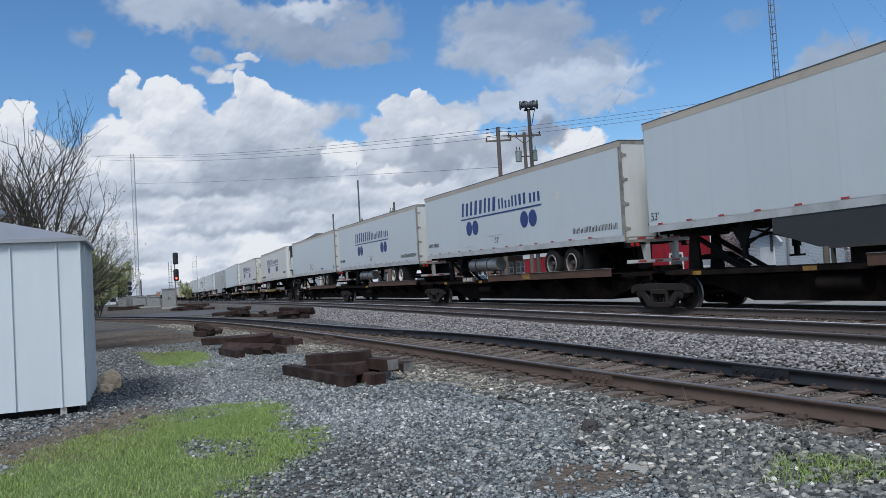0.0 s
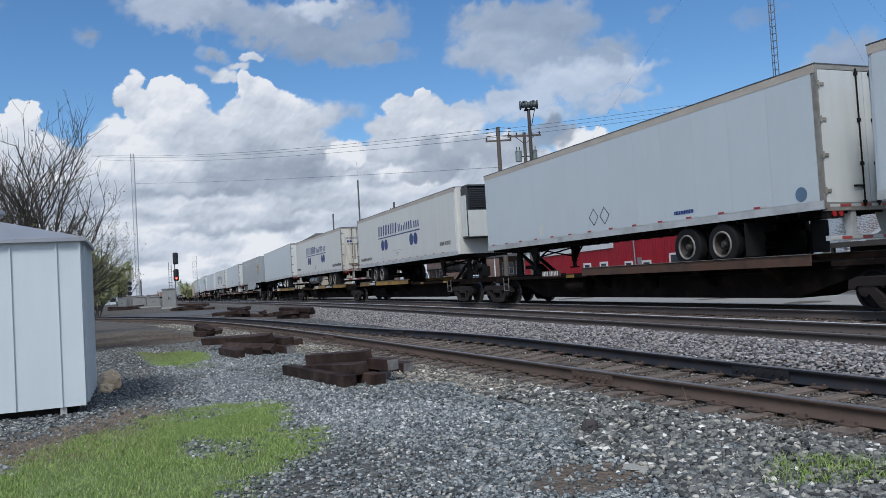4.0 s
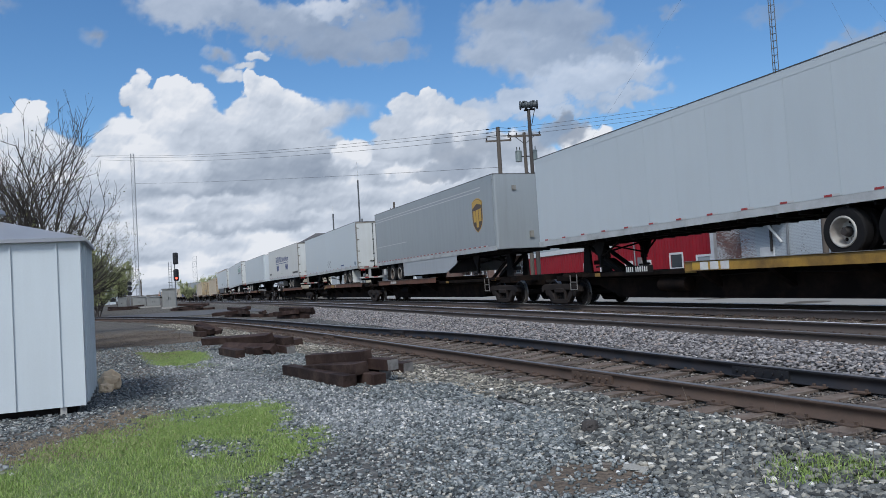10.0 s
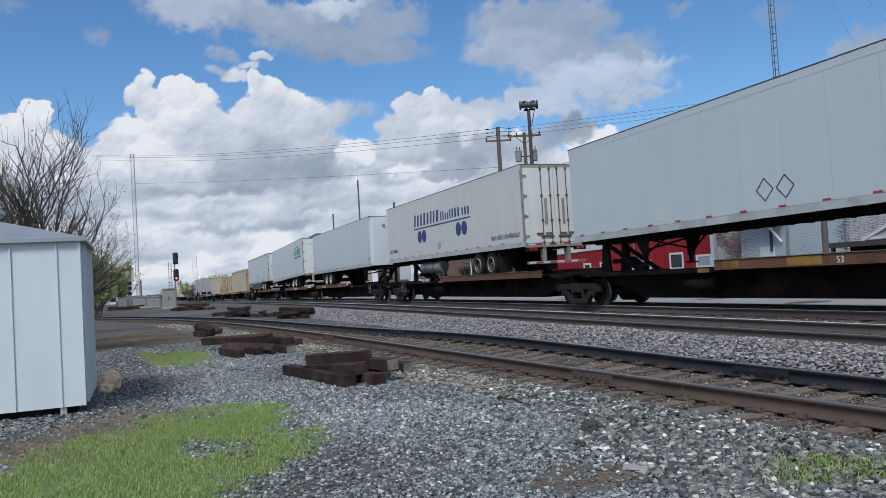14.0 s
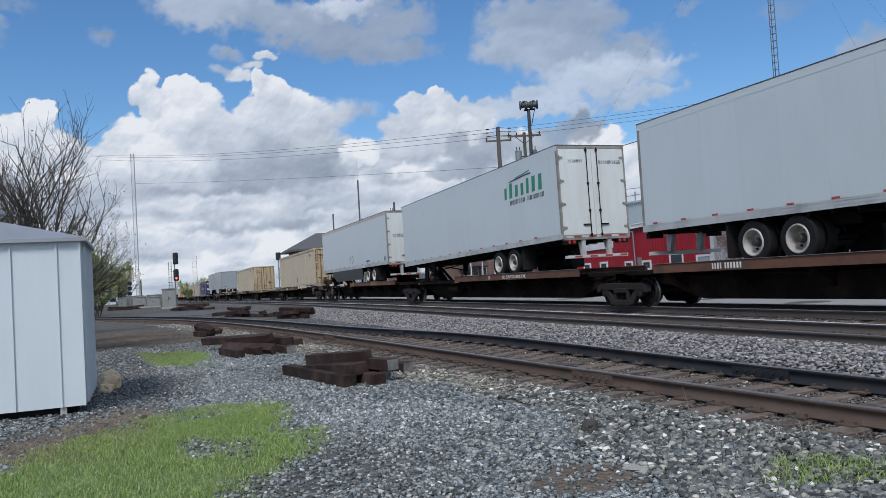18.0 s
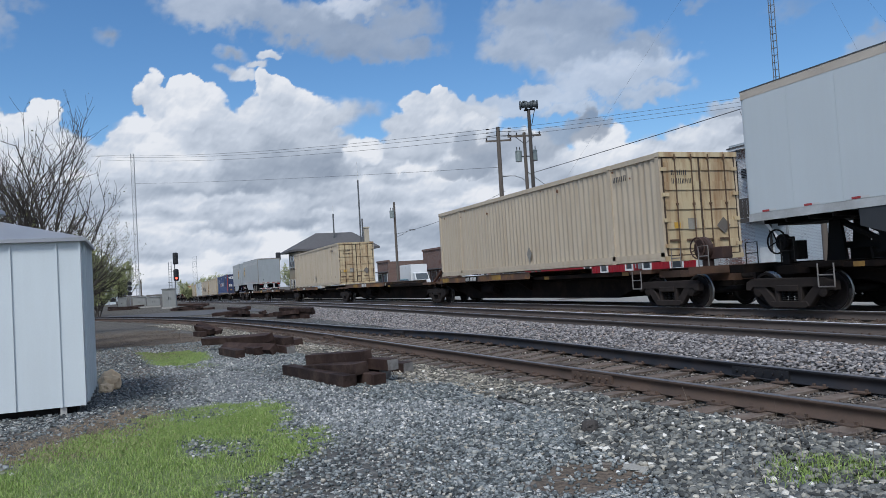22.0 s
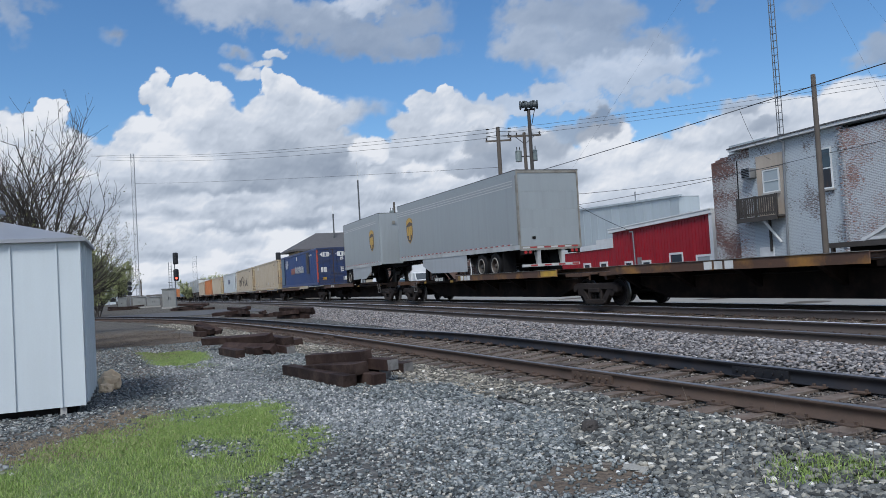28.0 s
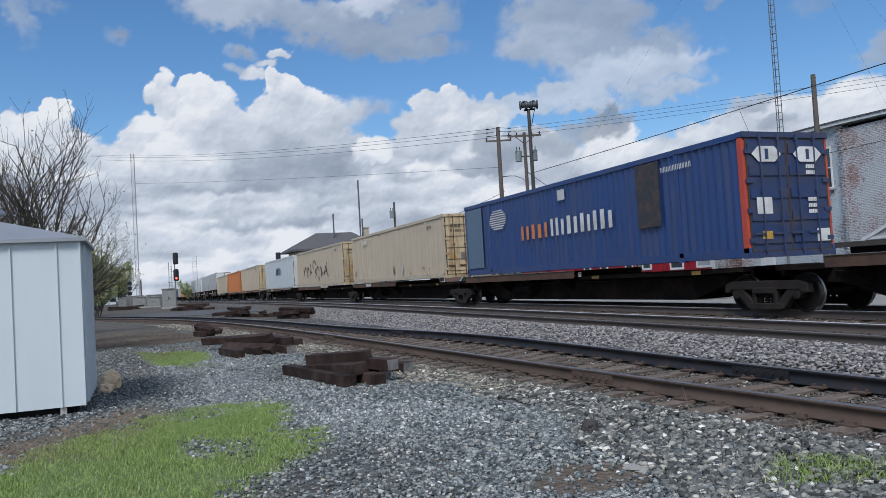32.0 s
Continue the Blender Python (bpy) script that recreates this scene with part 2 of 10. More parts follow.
WHITEINK = mat("white_lettering", (0.62, 0.62, 0.60), 0.55, 0.0, 0.15, 4.0, 60, 0.02, 0.002, (0.15, 0.12, 0.1), 0.5)
BROWNINK = mat("dark_brown_shield", (0.055, 0.030, 0.018), 0.4, 0.0, 0.08, 4.0, 60, 0.02)
GOLD = mat("gold_lettering", (0.50, 0.30, 0.045), 0.4, 0.2, 0.08, 4.0, 60, 0.02)
ORANGEINK = mat("orange_lettering", (0.50, 0.17, 0.06), 0.5, 0.0, 0.08, 4.0, 60, 0.02)
REDTAPE = mat("red_reflector", (0.30, 0.035, 0.035), 0.4, 0.0, 0.1, 4.0, 60, 0.02)
WHITETAPE = mat("white_reflector", (0.48, 0.48, 0.47), 0.4, 0.0, 0.1, 4.0, 60, 0.02)
LAMPRED = mat("red_lamp_lens", (0.30, 0.015, 0.015), 0.25, 0.0, 0.1)
BEIGE = mat("beige_container_paint", (0.45, 0.38, 0.285), 0.55, 0.0, 0.10, 1.0, 40, 0.1, 0.005, (0.30, 0.21, 0.12), 0.45, True)
BEIGEDOOR = mat("rust_streaked_beige_door", (0.47, 0.385, 0.24), 0.6, 0.0, 0.12, 1.4, 40, 0.12, 0.006, (0.19, 0.085, 0.025), 1.0, True, dirt_from=0.43, dirt_scale=1.1)
BLUEDOOR = mat("grimy_blue_door", (0.014, 0.033, 0.105), 0.55, 0.0, 0.2, 1.0, 40, 0.1, 0.005, (0.06, 0.05, 0.045), 0.8, "across", dirt_from=0.42)
BLUE = mat("blue_container_paint", (0.019, 0.049, 0.16), 0.45, 0.0, 0.14, 1.0, 40, 0.1, 0.005, (0.10, 0.08, 0.07), 0.4, True)
BLUEGREY = mat("faded_blue_panel", (0.09, 0.15, 0.22), 0.5, 0.0, 0.12, 1.0, 40, 0.1, 0.005, (0.12, 0.1, 0.08), 0.4, True)
DARKPATCH = mat("dark_repair_panel", (0.028, 0.030, 0.036), 0.6, 0.0, 0.2, 2.0, 40, 0.1, 0.005, (0.16, 0.08, 0.04), 0.6, True)
LOZENGE = mat("dull_placard_holder", (0.13, 0.115, 0.10), 0.6, 0.1, 0.15, 4.0, 50, 0.05, 0.003)
GASKET = mat("brown_door_seal", (0.05, 0.032, 0.02), 0.8, 0.0, 0.25, 4.0, 50, 0.05, 0.003)
REDPOST = mat("red_post_paint", (0.42, 0.06, 0.035), 0.5, 0.0, 0.12, 2.0, 40, 0.1, 0.005)
RODBROWN = mat("rusty_lock_rod", (0.10, 0.06, 0.035), 0.75, 0.1, 0.3, 4.0, 60, 0.1, 0.004)
ORANGE = mat("orange_container_paint", (0.48, 0.16, 0.045), 0.55, 0.0, 0.12, 1.0, 40, 0.1, 0.005, (0.25, 0.12, 0.06), 0.4, True)
DARKUNIT = mat("black_grille_plastic", (0.03, 0.031, 0.033), 0.5, 0.0, 0.2, 4.0, 60, 0.1)
SKIRT = mat("pale_side_skirt", (0.34, 0.36, 0.38), 0.4, 0.0, 0.06, 1.0, 40, 0.05, 0.004, (0.25, 0.25, 0.25), 0.4, True)

# ---- ground ----
def near_rail_y(x):
    """The siding's near rail: it bends away from the main tracks as it goes."""
    k = np.clip(np.asarray(x, dtype=float), -64.0, -4.5) / 10
    y = 0.0673 * k ** 3 + 0.2983 * k ** 2 + 1.1682 * k + 6.7161
    slope = np.where(np.asarray(x) < -64, 0.60, 0.0)
    return y + slope * (np.asarray(x) + 64) + np.where(np.asarray(x) > -4.5, 0.02 * (np.asarray(x) + 4.5), 0)


SIDING_Y = lambda x: near_rail_y(x) + 0.75
SIDING_RAIL_Z = -0.25


def lift(x):
    """The outer rail of the siding is raised on its bend."""
    return 0.12 * np.exp(-((np.asarray(x, dtype=float) + 15.0) / 6.5) ** 2)


def smooth01(a, b, v):
    t = np.clip((v - a) / (b - a), 0, 1)
    return t * t * (3 - 2 * t)


def soft_noise(x, y, s, seed):
    """Sums of a few sines: a cheap smooth wobble for masks and heights."""
    r = np.random.default_rng(seed)
    out = np.zeros_like(np.asarray(x, dtype=float))
    for k in range(7):
        a = r.uniform(0, 2 * math.pi)
        f = s * r.uniform(0.5, 2.4)
        out = out + np.sin((x * math.cos(a) + y * math.sin(a)) * f + r.uniform(0, 6.3)) / 7 * 1.8
    return out


def line_drop(x):
    """The main line runs level past the yard, then falls gently away to the west."""
    d = np.clip(-35.0 - np.asarray(x, dtype=float), 0, None)
    return -1.9 * (1 - np.exp(-(d / 170.0) ** 1.6))


def ground_z(x, y):
    x = np.asarray(x, dtype=float)
    y = np.asarray(y, dtype=float)
    z = -0.44 + 0.015 * soft_noise(x, y, 1.3, 3)
    bed = smooth01(7.7, 9.0, y) * (1 - smooth01(15.9, 17.2, y))
    shoulder = smooth01(8.45, 9.1, y) * (1 - smooth01(9.42, 9.5, y))
    ridge = smooth01(6.7, 7.9, y) * (1 - smooth01(8.2, 8.9, y)) * smooth01(-40, -20, x)
    z = z + 0.225 * bed + 0.05 * ridge + 0.062 * shoulder
    z = z + line_drop(x) * smooth01(6.5, 9.0, y) * (1 - smooth01(16.6, 18.5, y))
    z = z + 0.10 * smooth01(17.0, 19.0, y)
    d = y - SIDING_Y(x)
    near = smooth01(1.15, 1.75, np.abs(d))
    z = np.where(np.abs(d) < 1.75, z * near + (-0.462 + lift(x) * (np.clip(d, -1.5, 1.0) / 1.5 + 0.5)) * (1 - near), z)
    bank = smooth01(0.9, 0.0, np.hypot((x + 21) / 6.0, (y + 0.6) / 1.3)) * 0.22
    return z + bank


LAWN = ((-5.0, -2.4), (-8.95, -1.45), (-9.37, -1.12), (-10.1, -0.67), (-10.94, -0.05), (-11.41, 0.54), (-11.3, 1.68), (-9.73, 1.74), (-8.24, 1.78),
        (-7.42, 1.56), (-6.96, 1.11), (-6.73, 0.78), (-6.0, 0.85), (-4.5, 0.2))


def lawn_depth(x, y):
    """How far inside the large lawn a place lies, in metres; negative outside."""
    best = np.full(np.shape(x), 1e9)
    inside = np.zeros(np.shape(x), dtype=bool)
    for (ax, ay), (bx_, by) in zip(LAWN, LAWN[1:] + LAWN[:1]):
        ex, ey = bx_ - ax, by - ay
        t = np.clip(((x - ax) * ex + (y - ay) * ey) / (ex * ex + ey * ey), 0, 1)
        best = np.minimum(best, np.hypot(x - ax - t * ex, y - ay - t * ey))
        if ey:
            inside ^= ((ay > y) != (by > y)) & (x < ex * (y - ay) / ey + ax)
    return np.where(inside, best, -best)


def in_patch(x, y):
    """How grassy the ground is: lawn patches with ragged, thinning edges."""
    x = np.asarray(x, dtype=float)
    y = np.asarray(y, dtype=float)
    n = 0.34 * soft_noise(x, y, 3.2, 11) + 0.22 * soft_noise(x, y, 8.0, 12)
    fine = soft_noise(x, y, 17.0, 13)
    a = smooth01(-0.18, 0.38, lawn_depth(x, y) + 0.45 * n + 0.10 * fine)
    for cx, cy_, rx, ry, k in ((-8.5, 0.5, 0.8, 0.26, 0.62), (-7.9, 0.85, 0.7, 0.22, 0.4), (-8.8, 1.5, 0.9, 0.3, 0.4), (-10.7, 0.6, 0.6, 0.7, 0.45), (-10.2, -0.2, 0.9, 0.35, 0.4)):
        a = a * (1 - k * smooth01(1.2, 0.3, np.hypot((x - cx) / rx, (y - cy_) / ry) + 0.6 * n + 0.2 * fine))
    # a strip by the brush, a faint one before it, and the near corner by the siding
    b = smooth01(1.0, 0.7, np.hypot((x + 20.3) / 2.3, (y - 0.75) / 0.95) + 0.4 * n)
    e = smooth01(1.0, 0.4, np.hypot((x + 17.2) / 0.9, (y - 1.2) / 0.8) + 0.6 * n) * 0.4
    c = smooth01(0.0, 0.6, 0.75 - np.hypot((x + 4.3) / 0.7, (y - 4.5) / 1.05) + 0.55 * n)
    return np.clip(np.maximum.reduce([a, b, e, c * 0.8]), 0, 1)


def brush(x, y):
    """Dry brown brush beyond the shed."""
    n = 0.3 * soft_noise(x, y, 1.6, 21)
    return smooth01(1.0, 0.7, np.hypot((x + 29) / 10.5, (y + 0.6 - 0.05 * (x + 26)) / 3.2) + n * 0.5)


def bare_dirt(x, y):
    """Brown bare earth: by the shed, and a worn spot near the siding."""
    n = 0.4 * soft_noise(x, y, 2.6, 25) + 0.25 * soft_noise(x, y, 7.0, 26)
    a = smooth01(-1.3, -0.35, lawn_depth(x, y) + 0.5 * n) * smooth01(0.5, -0.2, y + 0.3 * n) * smooth01(-8.3, -9.0, x)
    b = smooth01(1.0, 0.4, np.hypot((x + 5.15) / 0.9, (y - 3.3) / 1.1) + 0.6 * n)
    c = smooth01(1.0, 0.5, np.hypot((x + 16.5) / 3.0, (y - 0.4) / 1.1) + 0.5 * n)
    return np.maximum(np.maximum(a * 0.85, b * 0.95), c * 0.5)


def drive(x, y):
    """The pale dusty drive that passes the shed and the piles of ties."""
    n = 0.35 * soft_noise(x, y, 0.8, 41) + 0.25 * soft_noise(x, y, 3.1, 42)
    mid = np.interp(x, (-60, -30, -18, -13, -9, -5), (-2.0, 0.4, 1.1, 1.35, 2.3, 2.9))
    return smooth01(1.0, 0.45, np.abs(y - mid) / 1.25 + n) * smooth01(-25, -19, x) * (1 - 0.75 * smooth01(-9.6, -7.0, x))


def ground_material():
    m = bpy.data.materials.new("gravel_ground")
    m.use_nodes = True
    n, l = m.node_tree.nodes, m.node_tree.links
    b = n["Principled BSDF"]
    b.inputs["Roughness"].default_value = 0.92
    b.inputs["Specular IOR Level"].default_value = 0.2
    tc = n.new("ShaderNodeTexCoord")
    v = n.new("ShaderNodeTexVoronoi")
    v.inputs["Scale"].default_value = 17
    v.inputs["Randomness"].default_value = 1.0
    big = n.new("ShaderNodeTexNoise")
    big.inputs["Scale"].default_value = 0.8
    big.inputs["Detail"].default_value = 6
    l.new(tc.outputs["Object"], v.inputs["Vector"])
    l.new(tc.outputs["Object"], big.inputs["Vector"])
    sep = n.new("ShaderNodeSeparateColor")
    l.new(v.outputs["Color"], sep.inputs["Color"])
    ramp = n.new("ShaderNodeValToRGB")
    cr = ramp.color_ramp
    # shade in the gaps between loose stones is put into this dark end
    cr.elements[0].position, cr.elements[0].color = 0.0, (0.014, 0.016, 0.018, 1)
    cr.elements[1].position, cr.elements[1].color = 1.0, (0.50, 0.51, 0.51, 1)
    for p, c in ((0.35, (0.030, 0.034, 0.037, 1)), (0.68, (0.075, 0.082, 0.087, 1)), (0.88, (0.20, 0.195, 0.18, 1))):
        e = cr.elements.new(p)
        e.color = c
    l.new(sep.outputs["Red"], ramp.inputs["Fac"])
    dust = n.new("ShaderNodeMix")
    dust.data_type = "RGBA"
    dust.inputs["B"].default_value = (0.15, 0.135, 0.118, 1)
    dr = n.new("ShaderNodeMapRange")
    dr.inputs["From Min"].default_value, dr.inputs["From Max"].default_value = 0.42, 0.70
    dr.inputs["To Max"].default_value = 0.65
    l.new(big.outputs["Fac"], dr.inputs["Value"])
    l.new(dr.outputs["Result"], dust.inputs["Factor"])
    l.new(ramp.outputs["Color"], dust.inputs["A"])
    prev = dust.outputs["Result"]
    for name, c1, c2 in (("drive", (0.10, 0.108, 0.115), (0.24, 0.25, 0.255)), ("grass", (0.085, 0.12, 0.045), (0.17, 0.21, 0.085)), ("brush", (0.068, 0.052, 0.041), (0.185, 0.148, 0.114)),
                         ("rust", (0.085, 0.068, 0.056), (0.175, 0.145, 0.122)), ("far", (0.040, 0.036, 0.031), (0.15, 0.137, 0.12))):
        at = n.new("ShaderNodeAttribute")
        at.attribute_name = name
        fn = n.new("ShaderNodeTexNoise")
        fn.inputs["Scale"].default_value = 26
        fn.inputs["Detail"].default_value = 6
        l.new(tc.outputs["Object"], fn.inputs["Vector"])
        cm = n.new("ShaderNodeMix")
        cm.data_type = "RGBA"
        cm.inputs["A"].default_value = (*c1, 1)
        cm.inputs["B"].default_value = (*c2, 1)
        bn = n.new("ShaderNodeTexNoise")
        bn.inputs["Scale"].default_value = 1.9
        bn.inputs["Detail"].default_value = 9
        bn.inputs["Roughness"].default_value = 0.65
        l.new(tc.outputs["Object"], bn.inputs["Vector"])
        both = n.new("ShaderNodeMath")
        both.operation = "ADD"
        l.new(fn.outputs["Fac"], both.inputs[0])
        l.new(bn.outputs["Fac"], both.inputs[1])
        spread = n.new("ShaderNodeMapRange")
        spread.inputs["From Min"].default_value, spread.inputs["From Max"].default_value = 0.72, 1.28
        l.new(both.outputs[0], spread.inputs["Value"])
        l.new(spread.outputs["Result"], cm.inputs["Factor"])
        fm = n.new("ShaderNodeMix")
        fm.data_type = "RGBA"
        l.new(at.outputs["Fac"], fm.inputs["Factor"])
        l.new(prev, fm.inputs["A"])
        l.new(cm.outputs["Result"], fm.inputs["B"])
        prev = fm.outputs["Result"]
    l.new(prev, b.inputs["Base Color"])
    bp = n.new("ShaderNodeBump")
    bp.inputs["Strength"].default_value = 0.8
    bp.inputs["Distance"].default_value = 0.03
    l.new(v.outputs["Distance"], bp.inputs["Height"])
    bp.invert = True
    l.new(bp.outputs["Normal"], b.inputs["Normal"])
    return m


def grid_steps(fine0, fine1, step, limit):
    a = list(np.arange(fine0, fine1 + step * 0.5, step))
    d, lo, hi = step, fine0, fine1
    left, right = [], []
    while lo > -limit or hi < limit:
        d *= 1.45
        lo -= d
        hi += d
        left.append(max(lo, -limit))
        right.append(min(hi, limit))
    return np.array(sorted(set(np.round(left[::-1] + a + right, 3))))


GROUND = ground_material()
gx = grid_steps(-34, 1, 0.2, 4000)
gy = grid_steps(-5, 20, 0.2, 4000)
GX, GY = np.meshgrid(gx, gy, indexing="ij")
GZ = ground_z(GX, GY)
GZ = np.where((np.abs(GX) > 300) | (np.abs(GY) > 300), -0.44 + (0.225 + line_drop(GX)) * smooth01(6.5, 9.0, GY) * (1 - smooth01(16.6, 18.5, GY)), GZ)
nx, ny = GX.shape
idx = np.arange(nx * ny).reshape(nx, ny)
quads = np.stack([idx[:-1, :-1], idx[1:, :-1], idx[1:, 1:], idx[:-1, 1:]], -1).reshape(-1, 4)
me = from_arrays("ground", np.stack([GX, GY, GZ], -1).reshape(-1, 3), quads, GROUND)
rustband = np.exp(-((GY - SIDING_Y(GX)) / 0.75) ** 2) * 0.75 + np.exp(-((GY - 12.2) / 3.1) ** 4) * 0.9
for name, val in (("drive", drive(GX, GY) * 0.75), ("grass", in_patch(GX, GY)), ("brush", np.maximum(brush(GX, GY), bare_dirt(GX, GY))), ("rust", rustband),
                  ("far", smooth01(-26, -44, GX) * (1 - smooth01(8, 9.5, GY)) + smooth01(17, 18, GY))):
    at = me.attributes.new(name, "FLOAT", "POINT")
    at.data.foreach_set("value", np.clip(val, 0, 1).astype(np.float32).ravel())
me.shade_smooth()
tagged(new("ground", me), "grey crushed-stone yard ground with dirt", "ground", kind="structure")

# ---- loose stones ----
STONE = bpy.data.materials.new("crushed_stone")
STONE.use_nodes = True
sn, sl = STONE.node_tree.nodes, STONE.node_tree.links
sb = sn["Principled BSDF"]
sb.inputs["Roughness"].default_value = 0.85
sb.inputs["Specular IOR Level"].default_value = 0.3
s_geo = sn.new("ShaderNodeNewGeometry")
s_ramp = sn.new("ShaderNodeValToRGB")
for p, c in ((0.30, (0.108, 0.121, 0.124, 1)), (0.60, (0.19, 0.21, 0.213, 1)), (0.86, (0.29, 0.308, 0.306, 1)), (0.96, (0.36, 0.335, 0.285, 1))):
    s_ramp.color_ramp.elements.new(p).color = c
s_ramp.color_ramp.elements[0].color = (0.045, 0.052, 0.056, 1)
s_ramp.color_ramp.elements[-1].color = (0.60, 0.60, 0.58, 1)
s_noise = sn.new("ShaderNodeTexNoise")
s_noise.inputs["Scale"].default_value = 45
s_noise.inputs["Detail"].default_value = 4
s_tc = sn.new("ShaderNodeTexCoord")
sl.new(s_tc.outputs["Object"], s_noise.inputs["Vector"])
s_mr = sn.new("ShaderNodeMapRange")
s_mr.inputs["To Min"].default_value, s_mr.inputs["To Max"].default_value = 0.4, 1.5
sl.new(s_noise.outputs["Fac"], s_mr.inputs["Value"])
s_sc = sn.new("ShaderNodeVectorMath")
s_sc.operation = "SCALE"
sl.new(s_geo.outputs["Random Per Island"], s_ramp.inputs["Fac"])
sl.new(s_ramp.outputs["Color"], s_sc.inputs[0])
sl.new(s_mr.outputs["Result"], s_sc.inputs["Scale"])
sl.new(s_sc.outputs["Vector"], sb.inputs["Base Color"])
STONE_COARSE = STONE.copy()
STONE_COARSE.name = "coarse_siding_stone"
for e in STONE_COARSE.node_tree.nodes:
    if e.type == "VALTORGB":
        for i, c in enumerate(((0.032, 0.033, 0.033), (0.088, 0.092, 0.090), (0.16, 0.164, 0.156), (0.23, 0.225, 0.20), (0.44, 0.41, 0.35), (0.72, 0.70, 0.66))):
            e.color_ramp.elements[i].color = (*c, 1)
STONE_DRIVE = STONE.copy()
STONE_DRIVE.name = "pale_drive_stone"
for e in STONE_DRIVE.node_tree.nodes:
    if e.type == "VALTORGB":
        for i, c in enumerate(((0.08, 0.089, 0.092), (0.175, 0.19, 0.195), (0.28, 0.295, 0.298), (0.39, 0.40, 0.40), (0.50, 0.48, 0.44), (0.72, 0.72, 0.70))):
            e.color_ramp.elements[i].color = (*c, 1)
STONE_MAIN = STONE.copy()
STONE_MAIN.name = "main_line_ballast"
for e in STONE_MAIN.node_tree.nodes:
    if e.type == "VALTORGB":
        for i, c in enumerate(((0.062, 0.058, 0.060), (0.125, 0.119, 0.122), (0.22, 0.208, 0.210), (0.32, 0.305, 0.30), (0.29, 0.225, 0.185), (0.52, 0.50, 0.49))):
            e.color_ramp.elements[i].color = (*c, 1)

CUBE = np.array([(-1, -1, -1), (1, -1, -1), (1, 1, -1), (-1, 1, -1), (-1, -1, 1), (1, -1, 1), (1, 1, 1), (-1, 1, 1)], dtype=float)
CUBE_F = np.array([(0, 3, 2), (0, 2, 1), (4, 5, 6), (4, 6, 7), (0, 1, 5), (0, 5, 4), (1, 2, 6), (1, 6, 5), (2, 3, 7), (2, 7, 6), (3, 0, 4), (3, 4, 7)])


GOLD_ = (1 + math.sqrt(5)) / 2
ROUND = np.array([(-1, GOLD_, 0), (1, GOLD_, 0), (-1, -GOLD_, 0), (1, -GOLD_, 0), (0, -1, GOLD_), (0, 1, GOLD_), (0, -1, -GOLD_), (0, 1, -GOLD_),
                  (GOLD_, 0, -1), (GOLD_, 0, 1), (-GOLD_, 0, -1), (-GOLD_, 0, 1)]) / 1.9
ROUND_F = np.array([(0, 11, 5), (0, 5, 1), (0, 1, 7), (0, 7, 10), (0, 10, 11), (1, 5, 9), (5, 11, 4), (11, 10, 2), (10, 7, 6), (7, 1, 8),
                    (3, 9, 4), (3, 4, 2), (3, 2, 6), (3, 6, 8), (3, 8, 9), (4, 9, 5), (2, 4, 11), (6, 2, 10), (8, 6, 7), (9, 8, 1)])


def stones(name, x, y, size, material, label, sink=0.12, seed=5, flat=0.78, lumpy=False):
    """Many stones on the ground, in one mesh: broken chips, or rounder lumps."""
    r = np.random.default_rng(seed)
    n = len(x)
    shape, faces = (ROUND, ROUND_F) if lumpy else (CUBE, CUBE_F)
    k = len(shape)
    v = shape[None] * (r.uniform(0.6, 1.15, (n, k, 1)) if lumpy else r.uniform(0.45, 1.0, (n, k, 1))) + r.uniform(-0.16, 0.16, (n, k, 3)) * (1.5 if lumpy else 1.75)
    v = v * (r.uniform(0.55, 1.0, (n, 1, 3)) * np.array([1, 1, flat])) * size[:, None, None] * 0.5
    a = r.uniform(0, 2 * math.pi, n)
    t = r.uniform(-0.5, 0.5, n)
    c, s = np.cos(t)[:, None], np.sin(t)[:, None]
    v = np.stack([v[..., 0], v[..., 1] * c - v[..., 2] * s, v[..., 1] * s + v[..., 2] * c], -1)
    c, s = np.cos(a)[:, None], np.sin(a)[:, None]
    v = np.stack([v[..., 0] * c - v[..., 1] * s, v[..., 0] * s + v[..., 1] * c, v[..., 2]], -1)
    z = ground_z(x, y) + size * (0.30 - sink)
    v = v + np.stack([x, y, z], -1)[:, None]
    f = (faces[None] + k * np.arange(n)[:, None, None]).reshape(-1, 3)
    ob = new(name, from_arrays(name, v.reshape(-1, 3), f, material))
    return tagged(ob, label, "gravel", kind="stuff")


def scatter(n, x0, x1, y0, y1, near_bias, seed):
    """Places in a strip of the plan, thicker towards its near end."""
    r = np.random.default_rng(seed)
    u = r.uniform(0, 1, n) ** near_bias
    return x1 + (x0 - x1) * u, r.uniform(y0, y1, n), r


# yard gravel in front, coarser by the siding, thinner on the worn drive
x, y, r = scatter(230000, -26, -3.2, -4.0, 6.0, 1.45, 1)
wedge = (y < 0.95 - 0.98 * x) & (y > 0.15 * x - 0.2)
keep = (in_patch(x, y) < r.uniform(0.15, 0.9, len(x))) & (bare_dirt(x, y) < r.uniform(0.2, 1.1, len(x))) & wedge & (y - SIDING_Y(x) < -2.15 + 0.35 * soft_noise(x, y, 2.0, 33))
keep &= r.uniform(0, 1, len(x)) < 0.35 + 0.65 * smooth01(-0.6, 0.5, soft_noise(x, y, 0.9, 31) + 0.5 * (y - 2.5))
x, y = x[keep], y[keep]
big = smooth01(2.2, 4.4, y)
